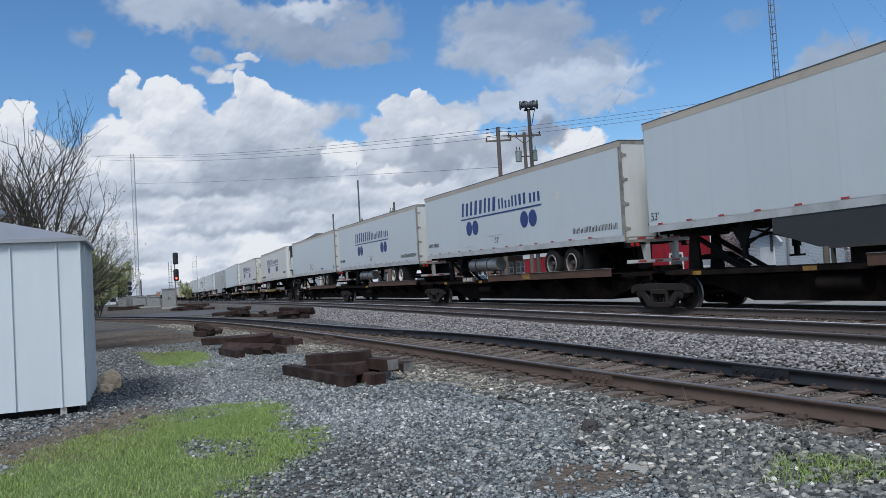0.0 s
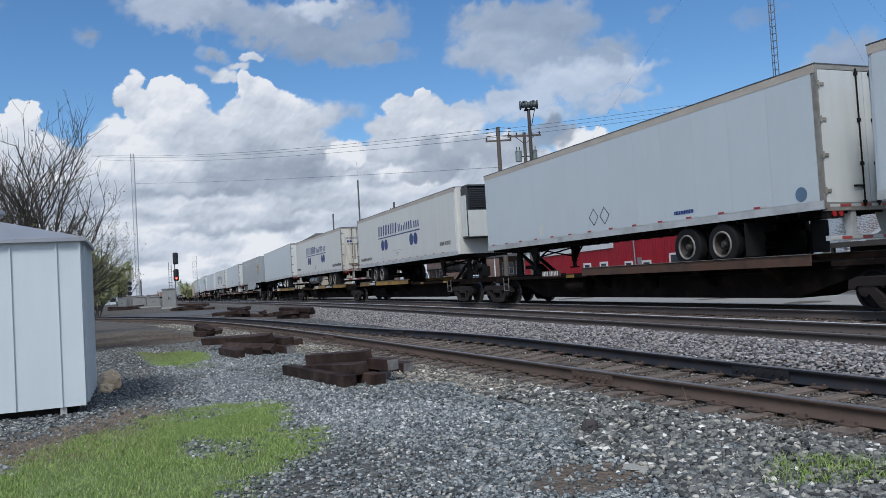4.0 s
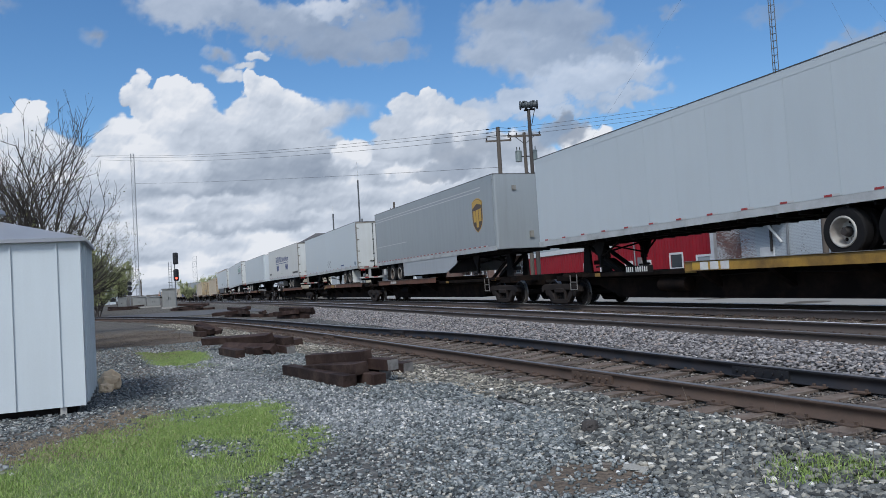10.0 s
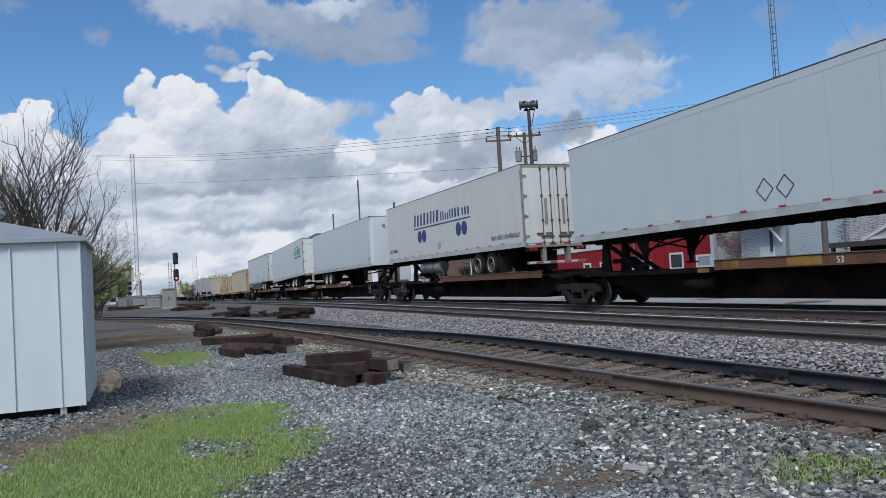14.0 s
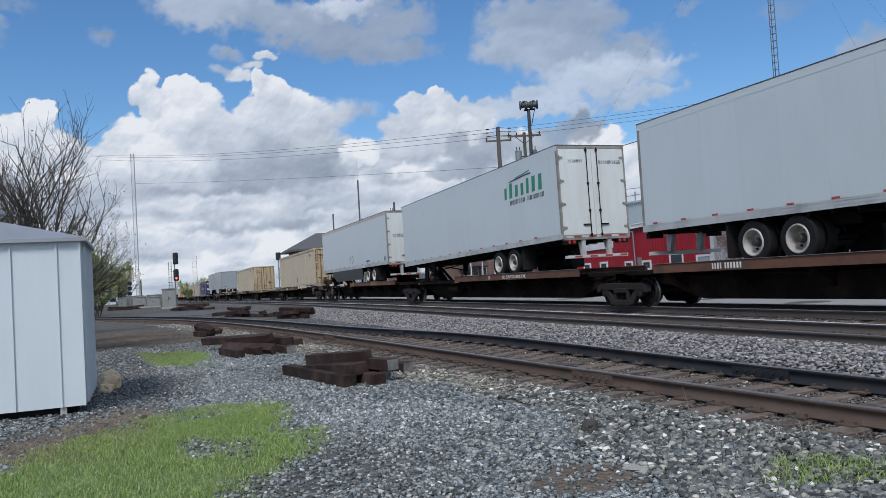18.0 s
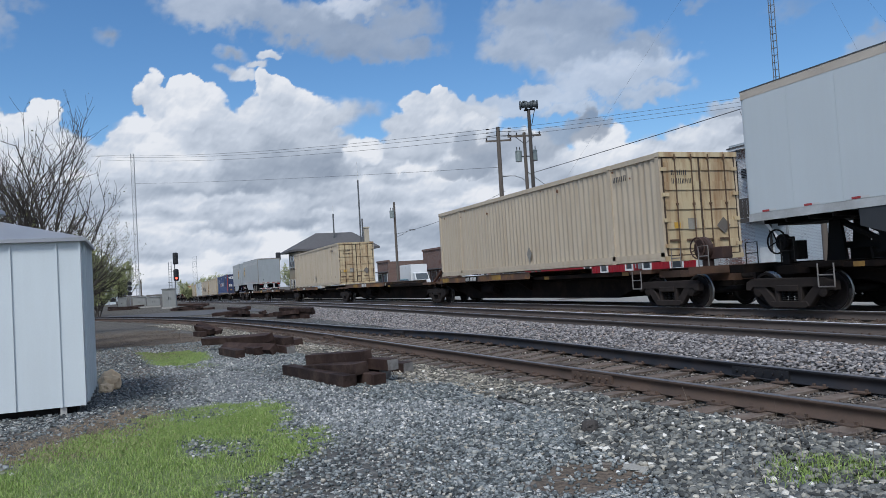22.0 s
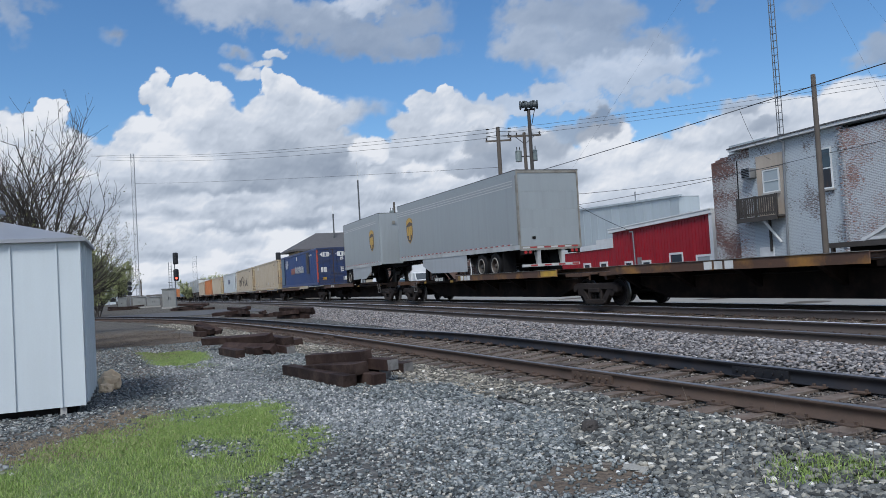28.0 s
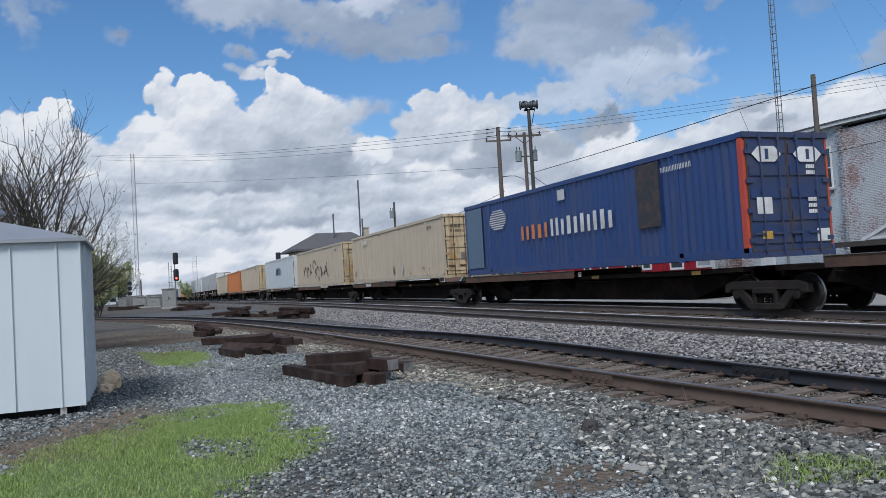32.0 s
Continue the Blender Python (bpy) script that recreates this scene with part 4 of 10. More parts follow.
def brake_stand(car, x, steel, large):
    """A hand-brake stand: post, round gear housing, spoked wheel, a box beside it and grab irons."""
    bm = bmesh.new()
    bx(bm, x - 0.11, x + 0.11, -0.66, -0.44, 1.0, 1.62)
    bx(bm, x + 0.10, x + (0.62 if large else 0.30), -0.62, -0.30, 1.22 if large else 1.10, 1.52)
    bevelled(bm, 0.015)
    st = part("brake_stand", bm, steel, car, "rusty brown hand-brake stand" if large else "black hand-brake stand")
    k = 1.0 if large else 0.62
    bm = bmesh.new()
    lathe(bm, [(0.05, 0.30 * k), (-0.05, 0.30 * k), (-0.08, 0.24 * k), (-0.07, 0.10 * k), (-0.10, 0.02)], 22)
    part("gear_housing", bm, steel, st, m=pose(x, -0.68, 1.50))
    bm = bmesh.new()
    for i in range(16):
        w0, w1 = 2 * math.pi * i / 16, 2 * math.pi * (i + 1) / 16
        cy(bm, (0.27 * math.cos(w0), 0, 0.27 * math.sin(w0)), (0.27 * math.cos(w1), 0, 0.27 * math.sin(w1)), 0.02, 6)
    for i in range(4):
        w0 = math.pi * i / 2 + 0.4
        cy(bm, (0, 0, 0), (0.27 * math.cos(w0), 0, 0.27 * math.sin(w0)), 0.014, 6)
    part("brake_wheel", bm, steel, st, "spoked hand-brake wheel", m=pose(x - 0.06, -0.82, 1.52))
    bm = bmesh.new()
    for px in (x - 0.62, x + 0.42):
        tube(bm, [(px, -1.2, 1.05), (px, -1.2, 1.55), (px + 0.36, -1.2, 1.55), (px + 0.36, -1.2, 1.05)], 0.014)
        tube(bm, [(px, -1.2, 1.3), (px + 0.36, -1.2, 1.3)], 0.014)
    part("grab_iron", bm, GRAB if large else FRAME, st, "thin steel grab irons")


def spine_car(places, rears, seed, label, marks=True, sill_mat=None):
    """An articulated spine car: trucks at the given places along the train, a platform between each two."""
    mid = (places[0] + places[-1]) / 2
    car = thing("spine_car", label, "freight car", "articulated spine cars of the train")
    xs = [p - mid for p in places]
    for x in xs:
        add_bogie(car, x)
    for i, rear in enumerate(rears):
        kind = {"R": "trailer", "L": "trailer", "E": "empty", "C": "container"}[rear]
        add_platform(car, xs[i + 1], xs[i], "E" if rear == "C" else rear, seed * 10 + i, kind, sill_mat or SILL, (i == len(rears) - 1, i == 0))
        if marks and i % 2 == 0:
            stencil(car, xs[i + 1] + 4.2, 1.0, 10, 0.14, seed + i, FRAME if sill_mat in (OCHRE, RUSTSILL) else SILL)
        if rear in "RE" and seed in (2, 5):
            bar_logo(car, xs[i + 1] + (7.3 if rear == "R" else 5.3))
        if i == 1:
            lettering("stencil_53", "53", 0.14, WHITEINK, car, pose(xs[i + 1] + 10.2, -1.309, 1.0, 90, 0, 0))
    # coupler and draft gear at both ends, brake wheel stand at the first
    for e, x in ((1, xs[0]), (-1, xs[-1])):
        bm = bmesh.new()
        bx(bm, min(x, x + e * 1.7), max(x, x + e * 1.7), -0.34, 0.34, 0.66, 1.0)
        bx(bm, min(x + e * 1.1, x + e * 1.55), max(x + e * 1.1, x + e * 1.55), -1.25, 1.25, 0.86, 1.05)
        part("end_platform", bm, SILL if sill_mat is RUSTSILL else SPINE, car)
        bm = bmesh.new()
        bx(bm, min(x + e * 1.6, x + e * 2.05), max(x + e * 1.6, x + e * 2.05), -0.13, 0.13, 0.70, 0.98)
        bevelled(bm, 0.04)
        part("coupler", bm, TRUCK, car)
    if seed in (1, 2, 5):
        brake_stand(car, xs[0] + 1.03, STANDRUST if seed == 5 else FRAME, seed == 5)
    if seed == 4:
        brake_stand(car, xs[-1] - 0.42, FRAME, False)
    CARS.append((mid, (places[0] - places[-1]) / 2))
    TRAVEL.append((car, mid, 0.0, 0, 0.0))
    return car


# ---- highway trailers ----
TL, TW, TB, TH = 16.15, 2.59, 1.05, 2.92          # length, width, box bottom above the tyres, box height


def tyre_mesh():
    bm = bmesh.new()
    for y in (0.0, 0.34):
        lathe(bm, [(y - 0.12, 0.30), (y - 0.14, 0.40), (y - 0.125, 0.475), (y - 0.09, 0.50), (y + 0.09, 0.50), (y + 0.125, 0.475),
                   (y + 0.14, 0.40), (y + 0.12, 0.30)], 26, open_start=y == 0.0)
    return mesh_of("tyre", bm, RUBBER, 35)


def hub_mesh():
    bm = bmesh.new()
    lathe(bm, [(0.02, 0.112), (-0.02, 0.10), (-0.08, 0.085), (-0.115, 0.07), (-0.12, 0.02)], 16)
    return mesh_of("hub", bm, RIMDARK, 30)


def hand_holes():
    """Black discs that stand in for the shaded openings round a disc wheel."""
    bm = bmesh.new()
    for i in range(5):
        w = 2 * math.pi * i / 5 + 0.3
        c = Vector((0.185 * math.cos(w), 0, 0.185 * math.sin(w)))
        cy(bm, c + Vector((0, 0.10, 0)), c + Vector((0, 0.082, 0)), 0.038, 10)
    return mesh_of("hand_holes", bm, FRAME)


def rim_mesh(material):
    bm = bmesh.new()
    lathe(bm, [(-0.125, 0.318), (-0.150, 0.305), (-0.150, 0.282), (-0.12, 0.268), (0.05, 0.256), (0.095, 0.235), (0.085, 0.14), (0.03, 0.125), (0.02, 0.05)], 24, open_start=True)
    for i in range(8):
        w = 2 * math.pi * i / 8
        cy(bm, (0.15 * math.cos(w), 0.045, 0.15 * math.sin(w)), (0.15 * math.cos(w), 0.09, 0.15 * math.sin(w)), 0.016, 6)
    me = mesh_of("rim", bm, material, 30)
    me.materials.append(LIP_OR_LITEDGE)
    for p in me.polygons:
        if p.center.y < -0.12 and material is RIMDARK:
            p.material_index = 1
    return me


def shell(length, corner):
    """The plain box of a trailer, with its front corners cut round."""
    bm = bmesh.new()
    h = length / 2
    w = TW / 2 - 0.012
    out = [(h - 0.02, -w), (h - 0.02, w)]
    c = corner
    for i in range(5):
        a = math.pi / 2 * i / 4
        out.append((-h + c - c * math.sin(a), w - c + c * math.cos(a)))
    for i in range(5):
        a = math.pi / 2 * i / 4
        out.append((-h + c - c * math.cos(a), -w + c - c * math.sin(a)))
    lo = [bm.verts.new((x, y, TB + 0.02)) for x, y in out]
    hi = [bm.verts.new((x, y, TB + TH - 0.01)) for x, y in out]
    n = len(out)
    for i in range(n):
        j = (i + 1) % n
        bm.faces.new((lo[i], lo[j], hi[j], hi[i]))
    bm.faces.new(lo[::-1])
    bm.faces.new(hi)
    return bm


def bars(words, x, z, h, material, parent, m, name="lettering", slant=0.0, seed=1, pitch=0.62):
    """Plain upright bars, one for each letter, in place of a word mark."""
    r = random.Random(seed)
    bm = bmesh.new()
    for count, hh in words:
        for i in range(count):
            w = hh * pitch * r.uniform(0.62, 0.95)
            top = hh * r.choice((1.0, 1.0, 0.94))
            v = [bm.verts.new(p) for p in ((x, z, 0), (x + w, z, 0), (x + w + slant * top, z + top, 0), (x + slant * top, z + top, 0),
                                           (x, z, 0.004), (x + w, z, 0.004), (x + w + slant * top, z + top, 0.004), (x + slant * top, z + top, 0.004))]
            for f in ((3, 2, 1, 0), (4, 5, 6, 7), (0, 1, 5, 4), (1, 2, 6, 5), (2, 3, 7, 6), (3, 0, 4, 7)):
                bm.faces.new([v[k] for k in f])
            x += w + hh * pitch * 0.22
        x += hh * 0.18
    part(name, bm, material, parent, m=m)
    return x


def strokes(bm, x, z, w, h, slant, r, thick=0.004):
    """One plain upright bar in the middle of a letter's place."""
    k = 0.19 * w
    q = [(p + slant * (c - z), c) for p, c in ((x + k, z), (x + w - k, z), (x + w - k, z + h), (x + k, z + h))]
    lo = [bm.verts.new((p, c, 0)) for p, c in q]
    hi = [bm.verts.new((p, c, thick)) for p, c in q]
    for i in range(4):
        j = (i + 1) % 4
        bm.faces.new((lo[i], lo[j], hi[j], hi[i]))
    bm.faces.new(lo[::-1])
    bm.faces.new(hi)


def fitted(n, x0, x1, z, h, material, parent, m, name="lettering", slant=0.0, seed=1, ragged=0.06):
    """Plain upright bars filling a stretch exactly, one for each letter, in place of a word mark."""
    r = random.Random(seed)
    ws = [r.uniform(0.75, 1.15) for _ in range(n)]
    k = (x1 - x0) / (sum(ws) + 0.28 * (n - 1))
    bm = bmesh.new()
    x = x0
    for w in ws:
        tall = h * (1 - r.choice((0, 0, ragged)))
        if h < 0.3:             # small marks: two thin bars a letter
            strokes(bm, x, z, w * k * 0.42, tall, slant, r)
            strokes(bm, x + w * k * 0.58, z, w * k * 0.42, tall, slant, r)
        else:
            strokes(bm, x, z, w * k, tall, slant, r)
        x += (w + 0.28) * k
        if h >= 0.3:            # large marks: each bar is a part
            part("letter_bar", bm, material, parent, m=m)
            bm = bmesh.new()
    return part(name, bm, material, parent, m=m) if h < 0.3 else bm.free()


def plate(name, outline, material, parent, m, lift=0.0, thick=0.004, label=""):
    """A thin flat shape on a side."""
    bm = bmesh.new()
    a = [bm.verts.new((x, z, lift)) for x, z in outline]
    b = [bm.verts.new((x, z, lift + thick)) for x, z in outline]
    n = len(a)
    for i in range(n):
        j = (i + 1) % n
        bm.faces.new((a[i], a[j], b[j], b[i]))
    bm.faces.new(a[::-1])
    bm.faces.new(b)
    return part(name, bm, material, parent, label, m)


def disc(cx, cz, r, n=28):
    return [(cx + r * math.cos(2 * math.pi * i / n), cz + r * math.sin(2 * math.pi * i / n)) for i in range(n)]


def rect(x0, x1, z0, z1):
    return [(x0, z0), (x1, z0), (x1, z1), (x0, z1)]


def decal_two_discs(tr, m):
    """The shipper's mark: two words as bars, a rule, and two pairs of discs."""
    fitted(8, 4.42, 7.85, TB + 1.62, 0.57, BLUEINK, tr, m, slant=0.18, seed=3)
    fitted(8, 8.05, 10.35, TB + 1.64, 0.40, BLUEINK, tr, m, seed=4, ragged=0.3)
    fitted(3, 10.55, 11.4, TB + 1.64, 0.42, BLUEINK, tr, m, seed=5, ragged=0.2)
    plate("rule", rect(4.4, 11.45, TB + 1.47, TB + 1.53), BLUEINK, tr, m)
    for cx in (5.2, 5.83, 10.13, 10.77):
        plate("disc", disc(cx, TB + 1.09, 0.30), BLUEINK, tr, m, label="navy disc")


def shield(cx, cz, k):
    pts = [(-0.42, 0.42), (-0.2, 0.52), (0.0, 0.55), (0.2, 0.52), (0.42, 0.42), (0.42, -0.18), (0.36, -0.36), (0.22, -0.5), (0.0, -0.62),
           (-0.22, -0.5), (-0.36, -0.36), (-0.42, -0.18)]
    return [(cx + x * k, cz + z * k) for x, z in pts]


def decal_shield(tr, m, cx, cz, k):
    plate("shield_border", shield(cx, cz, k * 1.04), GOLD, tr, m, label="gold shield border")
    plate("shield_field", shield(cx, cz, k * 0.99), BROWNINK, tr, m, 0.004, 0.003, "dark brown shield")
    top = [(cx - 0.40 * k, cz + 0.40 * k), (cx - 0.2 * k, cz + 0.50 * k), (cx, cz + 0.53 * k), (cx + 0.2 * k, cz + 0.50 * k),
           (cx + 0.40 * k, cz + 0.40 * k), (cx + 0.40 * k, cz + 0.30 * k), (cx, cz + 0.38 * k), (cx - 0.40 * k, cz + 0.22 * k)]
    plate("shield_sweep", top, GOLD, tr, m, 0.007, 0.003)
    for i, (w, lo, hi) in enumerate(((0.2, -0.26, 0.14), (0.2, -0.46, 0.16), (0.2, -0.26, 0.18))):
        x = cx + (-0.33 + 0.235 * i) * k
        plate("shield_bar", rect(x, x + w * k, cz + lo * k, cz + hi * k), GOLD, tr, m, 0.007, 0.003)


def rear_end(tr, h, material, style, label):
    """The rear of a trailer: frame, two doors with hinges and lock rods, lamps, bumper and tape."""
    w = TW / 2
    top, bot = TB + TH, TB
    bm = bmesh.new()
    bx(bm, h - 0.10, h + 0.012, -w, -w + 0.055, bot, top)
    bx(bm, h - 0.10, h + 0.012, w - 0.055, w, bot, top)
    bx(bm, h - 0.10, h + 0.012, -w + 0.055, w - 0.055, top - 0.09, top)
    bx(bm, h - 0.10, h + 0.012, -w + 0.055, w - 0.055, bot - 0.06, bot + 0.10)
    part("rear_frame", bm, DOORFRAME, tr, "grimy metal door frame")
    if style == "roll":
        bm = bmesh.new()
        bx(bm, h - 0.07, h - 0.03, -w + 0.09, w - 0.09, bot + 0.10, top - 0.11)
        roll = part("roll_up_door", bm, material, tr, "grey roll-up rear door")
        for i in range(4):
            bm = bmesh.new()
            z0 = bot + 0.10 + i * (TH - 0.21) / 4
            bx(bm, h - 0.03, h - 0.008, -w + 0.09, w - 0.09, z0 + 0.0015, z0 + (TH - 0.21) / 4 - 0.0015)
            part("door_slat", bm, material, roll)
        bm = bmesh.new()
        bx(bm, h - 0.008, h + 0.012, -0.75, -0.62, bot + 0.35, bot + 0.45)
        part("door_latch", bm, FRAME, roll)
    else:
        for s in (-1, 1):
            bm = bmesh.new()
            bx(bm, h - 0.06, h + 0.004, min(s * 0.008, s * (w - 0.06)), max(s * 0.008, s * (w - 0.06)), bot + 0.11, top - 0.10)
            d = part("rear_door", bm, material, tr, label)
            for i in range(4):
                bm = bmesh.new()
                z = bot + 0.35 + i * (TH - 0.75) / 3
                bx(bm, h + 0.002, h + 0.026, min(s * (w - 0.20), s * (w - 0.02)), max(s * (w - 0.20), s * (w - 0.02)), z - 0.035, z + 0.035)
                cy(bm, (h + 0.02, s * (w - 0.06), z - 0.07), (h + 0.02, s * (w - 0.06), z + 0.07), 0.022, 8)
                part("hinge", bm, DOORFRAME, d)
            for y in ((0.16, 0.52) if style == "two" else (0.20,)):
                bm = bmesh.new()
                cy(bm, (h + 0.03, s * y, bot + 0.02), (h + 0.03, s * y, top - 0.05), 0.017, 8)
                for z in (bot + 0.10, bot + 0.9, bot + 1.8, top - 0.15):
                    bx(bm, h + 0.0, h + 0.05, s * y - 0.035, s * y + 0.035, z - 0.04, z + 0.04)
                bx(bm, h + 0.02, h + 0.055, min(s * y, s * (y + 0.28)), max(s * y, s * (y + 0.28)), bot + 0.42, bot + 0.46)
                part("lock_rod", bm, FRAME if style != "two" else RODBROWN, d)
            if style == "two":
                bm = bmesh.new()
                bx(bm, h + 0.004, h + 0.014, s * 0.36 - 0.055, s * 0.36 + 0.055, bot + 0.75, bot + 1.7)
                part("door_vent", bm, DOORFRAME, d, "narrow grey vent strip")
                bm = bmesh.new()
                bx(bm, h + 0.004, h + 0.05, min(s * 0.10, s * 0.62), max(s * 0.10, s * 0.62), bot + 0.30, bot + 0.36)
                part("latch_bar", bm, RODBROWN, d)
    steel = DOORFRAME if style == "two" else ALU
    for s in (-1, 1):
        for y in (1.06, 0.88):
            bm = bmesh.new()
            cy(bm, (h, s * y, bot - 0.12), (h + 0.02, s * y, bot - 0.12), 0.06, 12)
            part("tail_lamp", bm, LAMPRED, tr)
        bm = bmesh.new()
        bx(bm, h - 0.16, h - 0.01, s * 1.0 - 0.22, s * 1.0 + 0.22, bot - 0.20, bot - 0.05)
        part("lamp_box", bm, FRAME, tr)
        bm = bmesh.new()
        prism(bm, [(h - 0.30, bot - 0.05), (h - 0.02, bot - 0.05), (h - 0.02, bot - 0.60), (h - 0.14, bot - 0.60)], s * 0.50 - 0.07, s * 0.50 + 0.07)
        part("bumper_leg", bm, steel, tr)
    bm = bmesh.new()
    bx(bm, h - 0.13, h - 0.01, -1.18, 1.18, bot - 0.66, bot - 0.56)
    part("rear_bumper", bm, steel, tr, "rear under-run bumper")
    for i in range(8):
        bm = bmesh.new()
        bx(bm, h - 0.008, h - 0.004, -1.16 + i * 0.29, -1.16 + i * 0.29 + 0.27, bot - 0.64, bot - 0.58)
        part("reflective_tape", bm, REDTAPE if i % 2 else WHITETAPE, tr)
        bm = bmesh.new()
        bx(bm, h + 0.0125, h + 0.016, -1.16 + i * 0.29, -1.16 + i * 0.29 + 0.27, bot + 0.02, bot + 0.075)
        part("reflective_tape", bm, REDTAPE if i % 2 else WHITETAPE, tr)


def trailer(q, rear, look_, label, length=TL, axles=2, corner=0.06, band=None, decals=None, doors="one", door_mat=None,
            rim=None, tape=True, skirt=None, seams=True, refrigerated=False, bottom=None, tank=True, tandem=3.05, skirt_mat=None, flap=False, door_mark=None,
            tilt=0.0, drop=0.0, box=2.92):
    """A highway trailer on the train. q: its middle along the train; rear: the end that carries the doors, R (leading) or L.
    In its own space the doors face +x. tilt and drop: how it sits, box: its height."""
    global TH
    TH = box
    tr = thing("highway_trailer", label, "trailer", "trailers on the train")
    h = length / 2
    w = TW / 2
    rim = rim or RIMDARK
    part("box_body", shell(length, corner), look_, tr, smooth=35)
    n = max(6, round(length / 1.22))
    pw = (length - 0.16 - corner) / n
    for s in (-1, 1):
        for i in range(n):
            def build(pw=pw):
                bm = bmesh.new()
                bx(bm, 0.002 if seams else 0.001, pw - 0.002 if seams else pw - 0.001, -0.012, 0.012, TB + 0.16, TB + TH - 0.17)
                return mesh_of("side_panel", bm, look_)
            part("side_panel", shared(("panel", round(pw, 4), look_.name, seams, TH), build), None, tr, m=pose(-h + corner + 0.05 + i * pw, s * (w - 0.004), 0))
        bm = bmesh.new()
        y0, y1 = (s * w - 0.03, s * w + 0.012) if s > 0 else (s * w - 0.012, s * w + 0.03)
        bx(bm, -h + corner * 0.6, h, y0, y1, TB + TH - 0.17, TB + TH)
        part("top_rail", bm, band or look_, tr, "beige top rail" if band else "")
        bm = bmesh.new()
        bx(bm, -h + corner * 0.6, h, y0, y1, TB - 0.02, TB + 0.155)
        bx(bm, -h + corner * 0.6, h, y0 - 0.002 * s, y1 + 0.006 * s, TB + 0.04, TB + 0.055)
        bx(bm, -h + corner * 0.6, h, y0 - 0.002 * s, y1 + 0.006 * s, TB + 0.115, TB + 0.13)
        part("bottom_rail", bm, bottom or ALU, tr, "scuffed aluminium bottom rail")
    bm = bmesh.new()
    bx(bm, -h + 0.02, h + 0.016, -w - 0.015, w + 0.015, TB + TH + 0.001, TB + TH + 0.03)
    part("roof", bm, ROOFGREY, tr)
    # the side that faces the camera
    if rear == "R":
        side = Matrix.Translation((-h, -w - 0.0125, 0)) @ pose(0, 0, 0, 90)
    else:
        side = Matrix.Translation((h, w + 0.0125, 0)) @ pose(0, 0, 0, 90, 0, 180)
    if tape:
        def red():
            bm = bmesh.new()
            bx(bm, 0, 0.20, 0.165, 0.21, 0.0, 0.003)
            return mesh_of("reflective_tape", bm, REDTAPE)

        def white():
            bm = bmesh.new()
            bx(bm, 0, 0.18, 0.165, 0.21, 0.0, 0.003)
            return mesh_of("reflective_tape", bm, WHITETAPE)
        pitch = 0.5 if look_ is SILVER else 1.15
        k = int((length - 0.8) / pitch)
        for i in range(k):
            part("reflective_tape", shared("red_tape", red), None, tr, m=side @ Matrix.Translation((0.45 + i * pitch, TB, 0.001)))
            part("reflective_tape", shared("white_tape", white), None, tr, m=side @ Matrix.Translation((0.66 + i * pitch, TB, 0.001)))
    rear_end(tr, h, door_mat or DOORWHITE, doors, "white swing door with lock rods")
    # floor beams, slider and running gear
    bm = bmesh.new()
    for s in (-1, 1):
        bx(bm, -h + 0.5, h - 0.1, s * 0.52 - 0.05, s * 0.52 + 0.05, TB - 0.12, TB)
    k = -h + 0.4
    while k < h:
        bx(bm, k, k + 0.05, -w + 0.06, w - 0.06, TB - 0.10, TB + 0.01)
        k += 0.6
    part("floor_frame", bm, FRAME, tr)
    ax = [h - tandem, h - tandem - 1.27] if axles == 2 else [h - 1.0]
    bm = bmesh.new()
    for s in (-1, 1):
        bx(bm, min(ax) - 0.9, max(ax) + 0.9, s * 0.50 - 0.06, s * 0.50 + 0.06, TB - 0.32, TB - 0.12)
        for a in ax:
            prism(bm, [(a - 0.30, TB - 0.32), (a + 0.30, TB - 0.32), (a + 0.10, 0.46), (a - 0.10, 0.46)], s * 0.50 - 0.07, s * 0.50 + 0.07)
    part("suspension", bm, FRAME, tr)
    for a in ax:
        bm = bmesh.new()
        cy(bm, (a, -0.95, 0.5), (a, 0.95, 0.5), 0.065, 10)
        part("axle", bm, FRAME, tr)
        for s in (-1, 1):
            wh = part("wheel", shared("tyre", tyre_mesh), None, tr, "black twin tyres on a steel rim", pose(a, s * 1.12, 0.5, 0, 0, 0 if s < 0 else 180))
            part("rim", shared(("rim", rim.name), lambda: rim_mesh(rim)), None, wh)
            part("hub", shared("hub", hub_mesh), None, wh)
            part("hand_holes", shared("hand_holes", hand_holes), None, wh)
        bm = bmesh.new()
        bx(bm, a - 0.02, a + 0.02, -0.3, 0.3, 0.3, 0.42)
        part("brake_chamber", bm, FRAME, tr)
    for s in (-1, 1):
        bm = bmesh.new()
        bx(bm, max(ax) + 0.78, max(ax) + 0.80, s * 1.0 - 0.28, s * 1.0 + 0.28, 0.18, TB - 0.10)
        part("mud_flap", bm, DOORWHITE if flap else RUBBER, tr)
    # landing gear
    lx = -h + 3.0 if length > 10 else -h + 2.1
    for s in (-1, 1):
        bm = bmesh.new()
        bx(bm, lx - 0.08, lx + 0.08, s * 0.80 - 0.07, s * 0.80 + 0.07, 0.42, TB - 0.05)
        bx(bm, lx - 0.05, lx + 0.05, s * 0.80 - 0.05, s * 0.80 + 0.05, 0.22, 0.45)
        bx(bm, lx - 0.14, lx + 0.14, s * 0.80 - 0.12, s * 0.80 + 0.12, 0.18, 0.23)
        cy(bm, (lx, s * 0.80, 0.48), (lx + 0.95, s * 0.62, TB - 0.06), 0.03, 6)
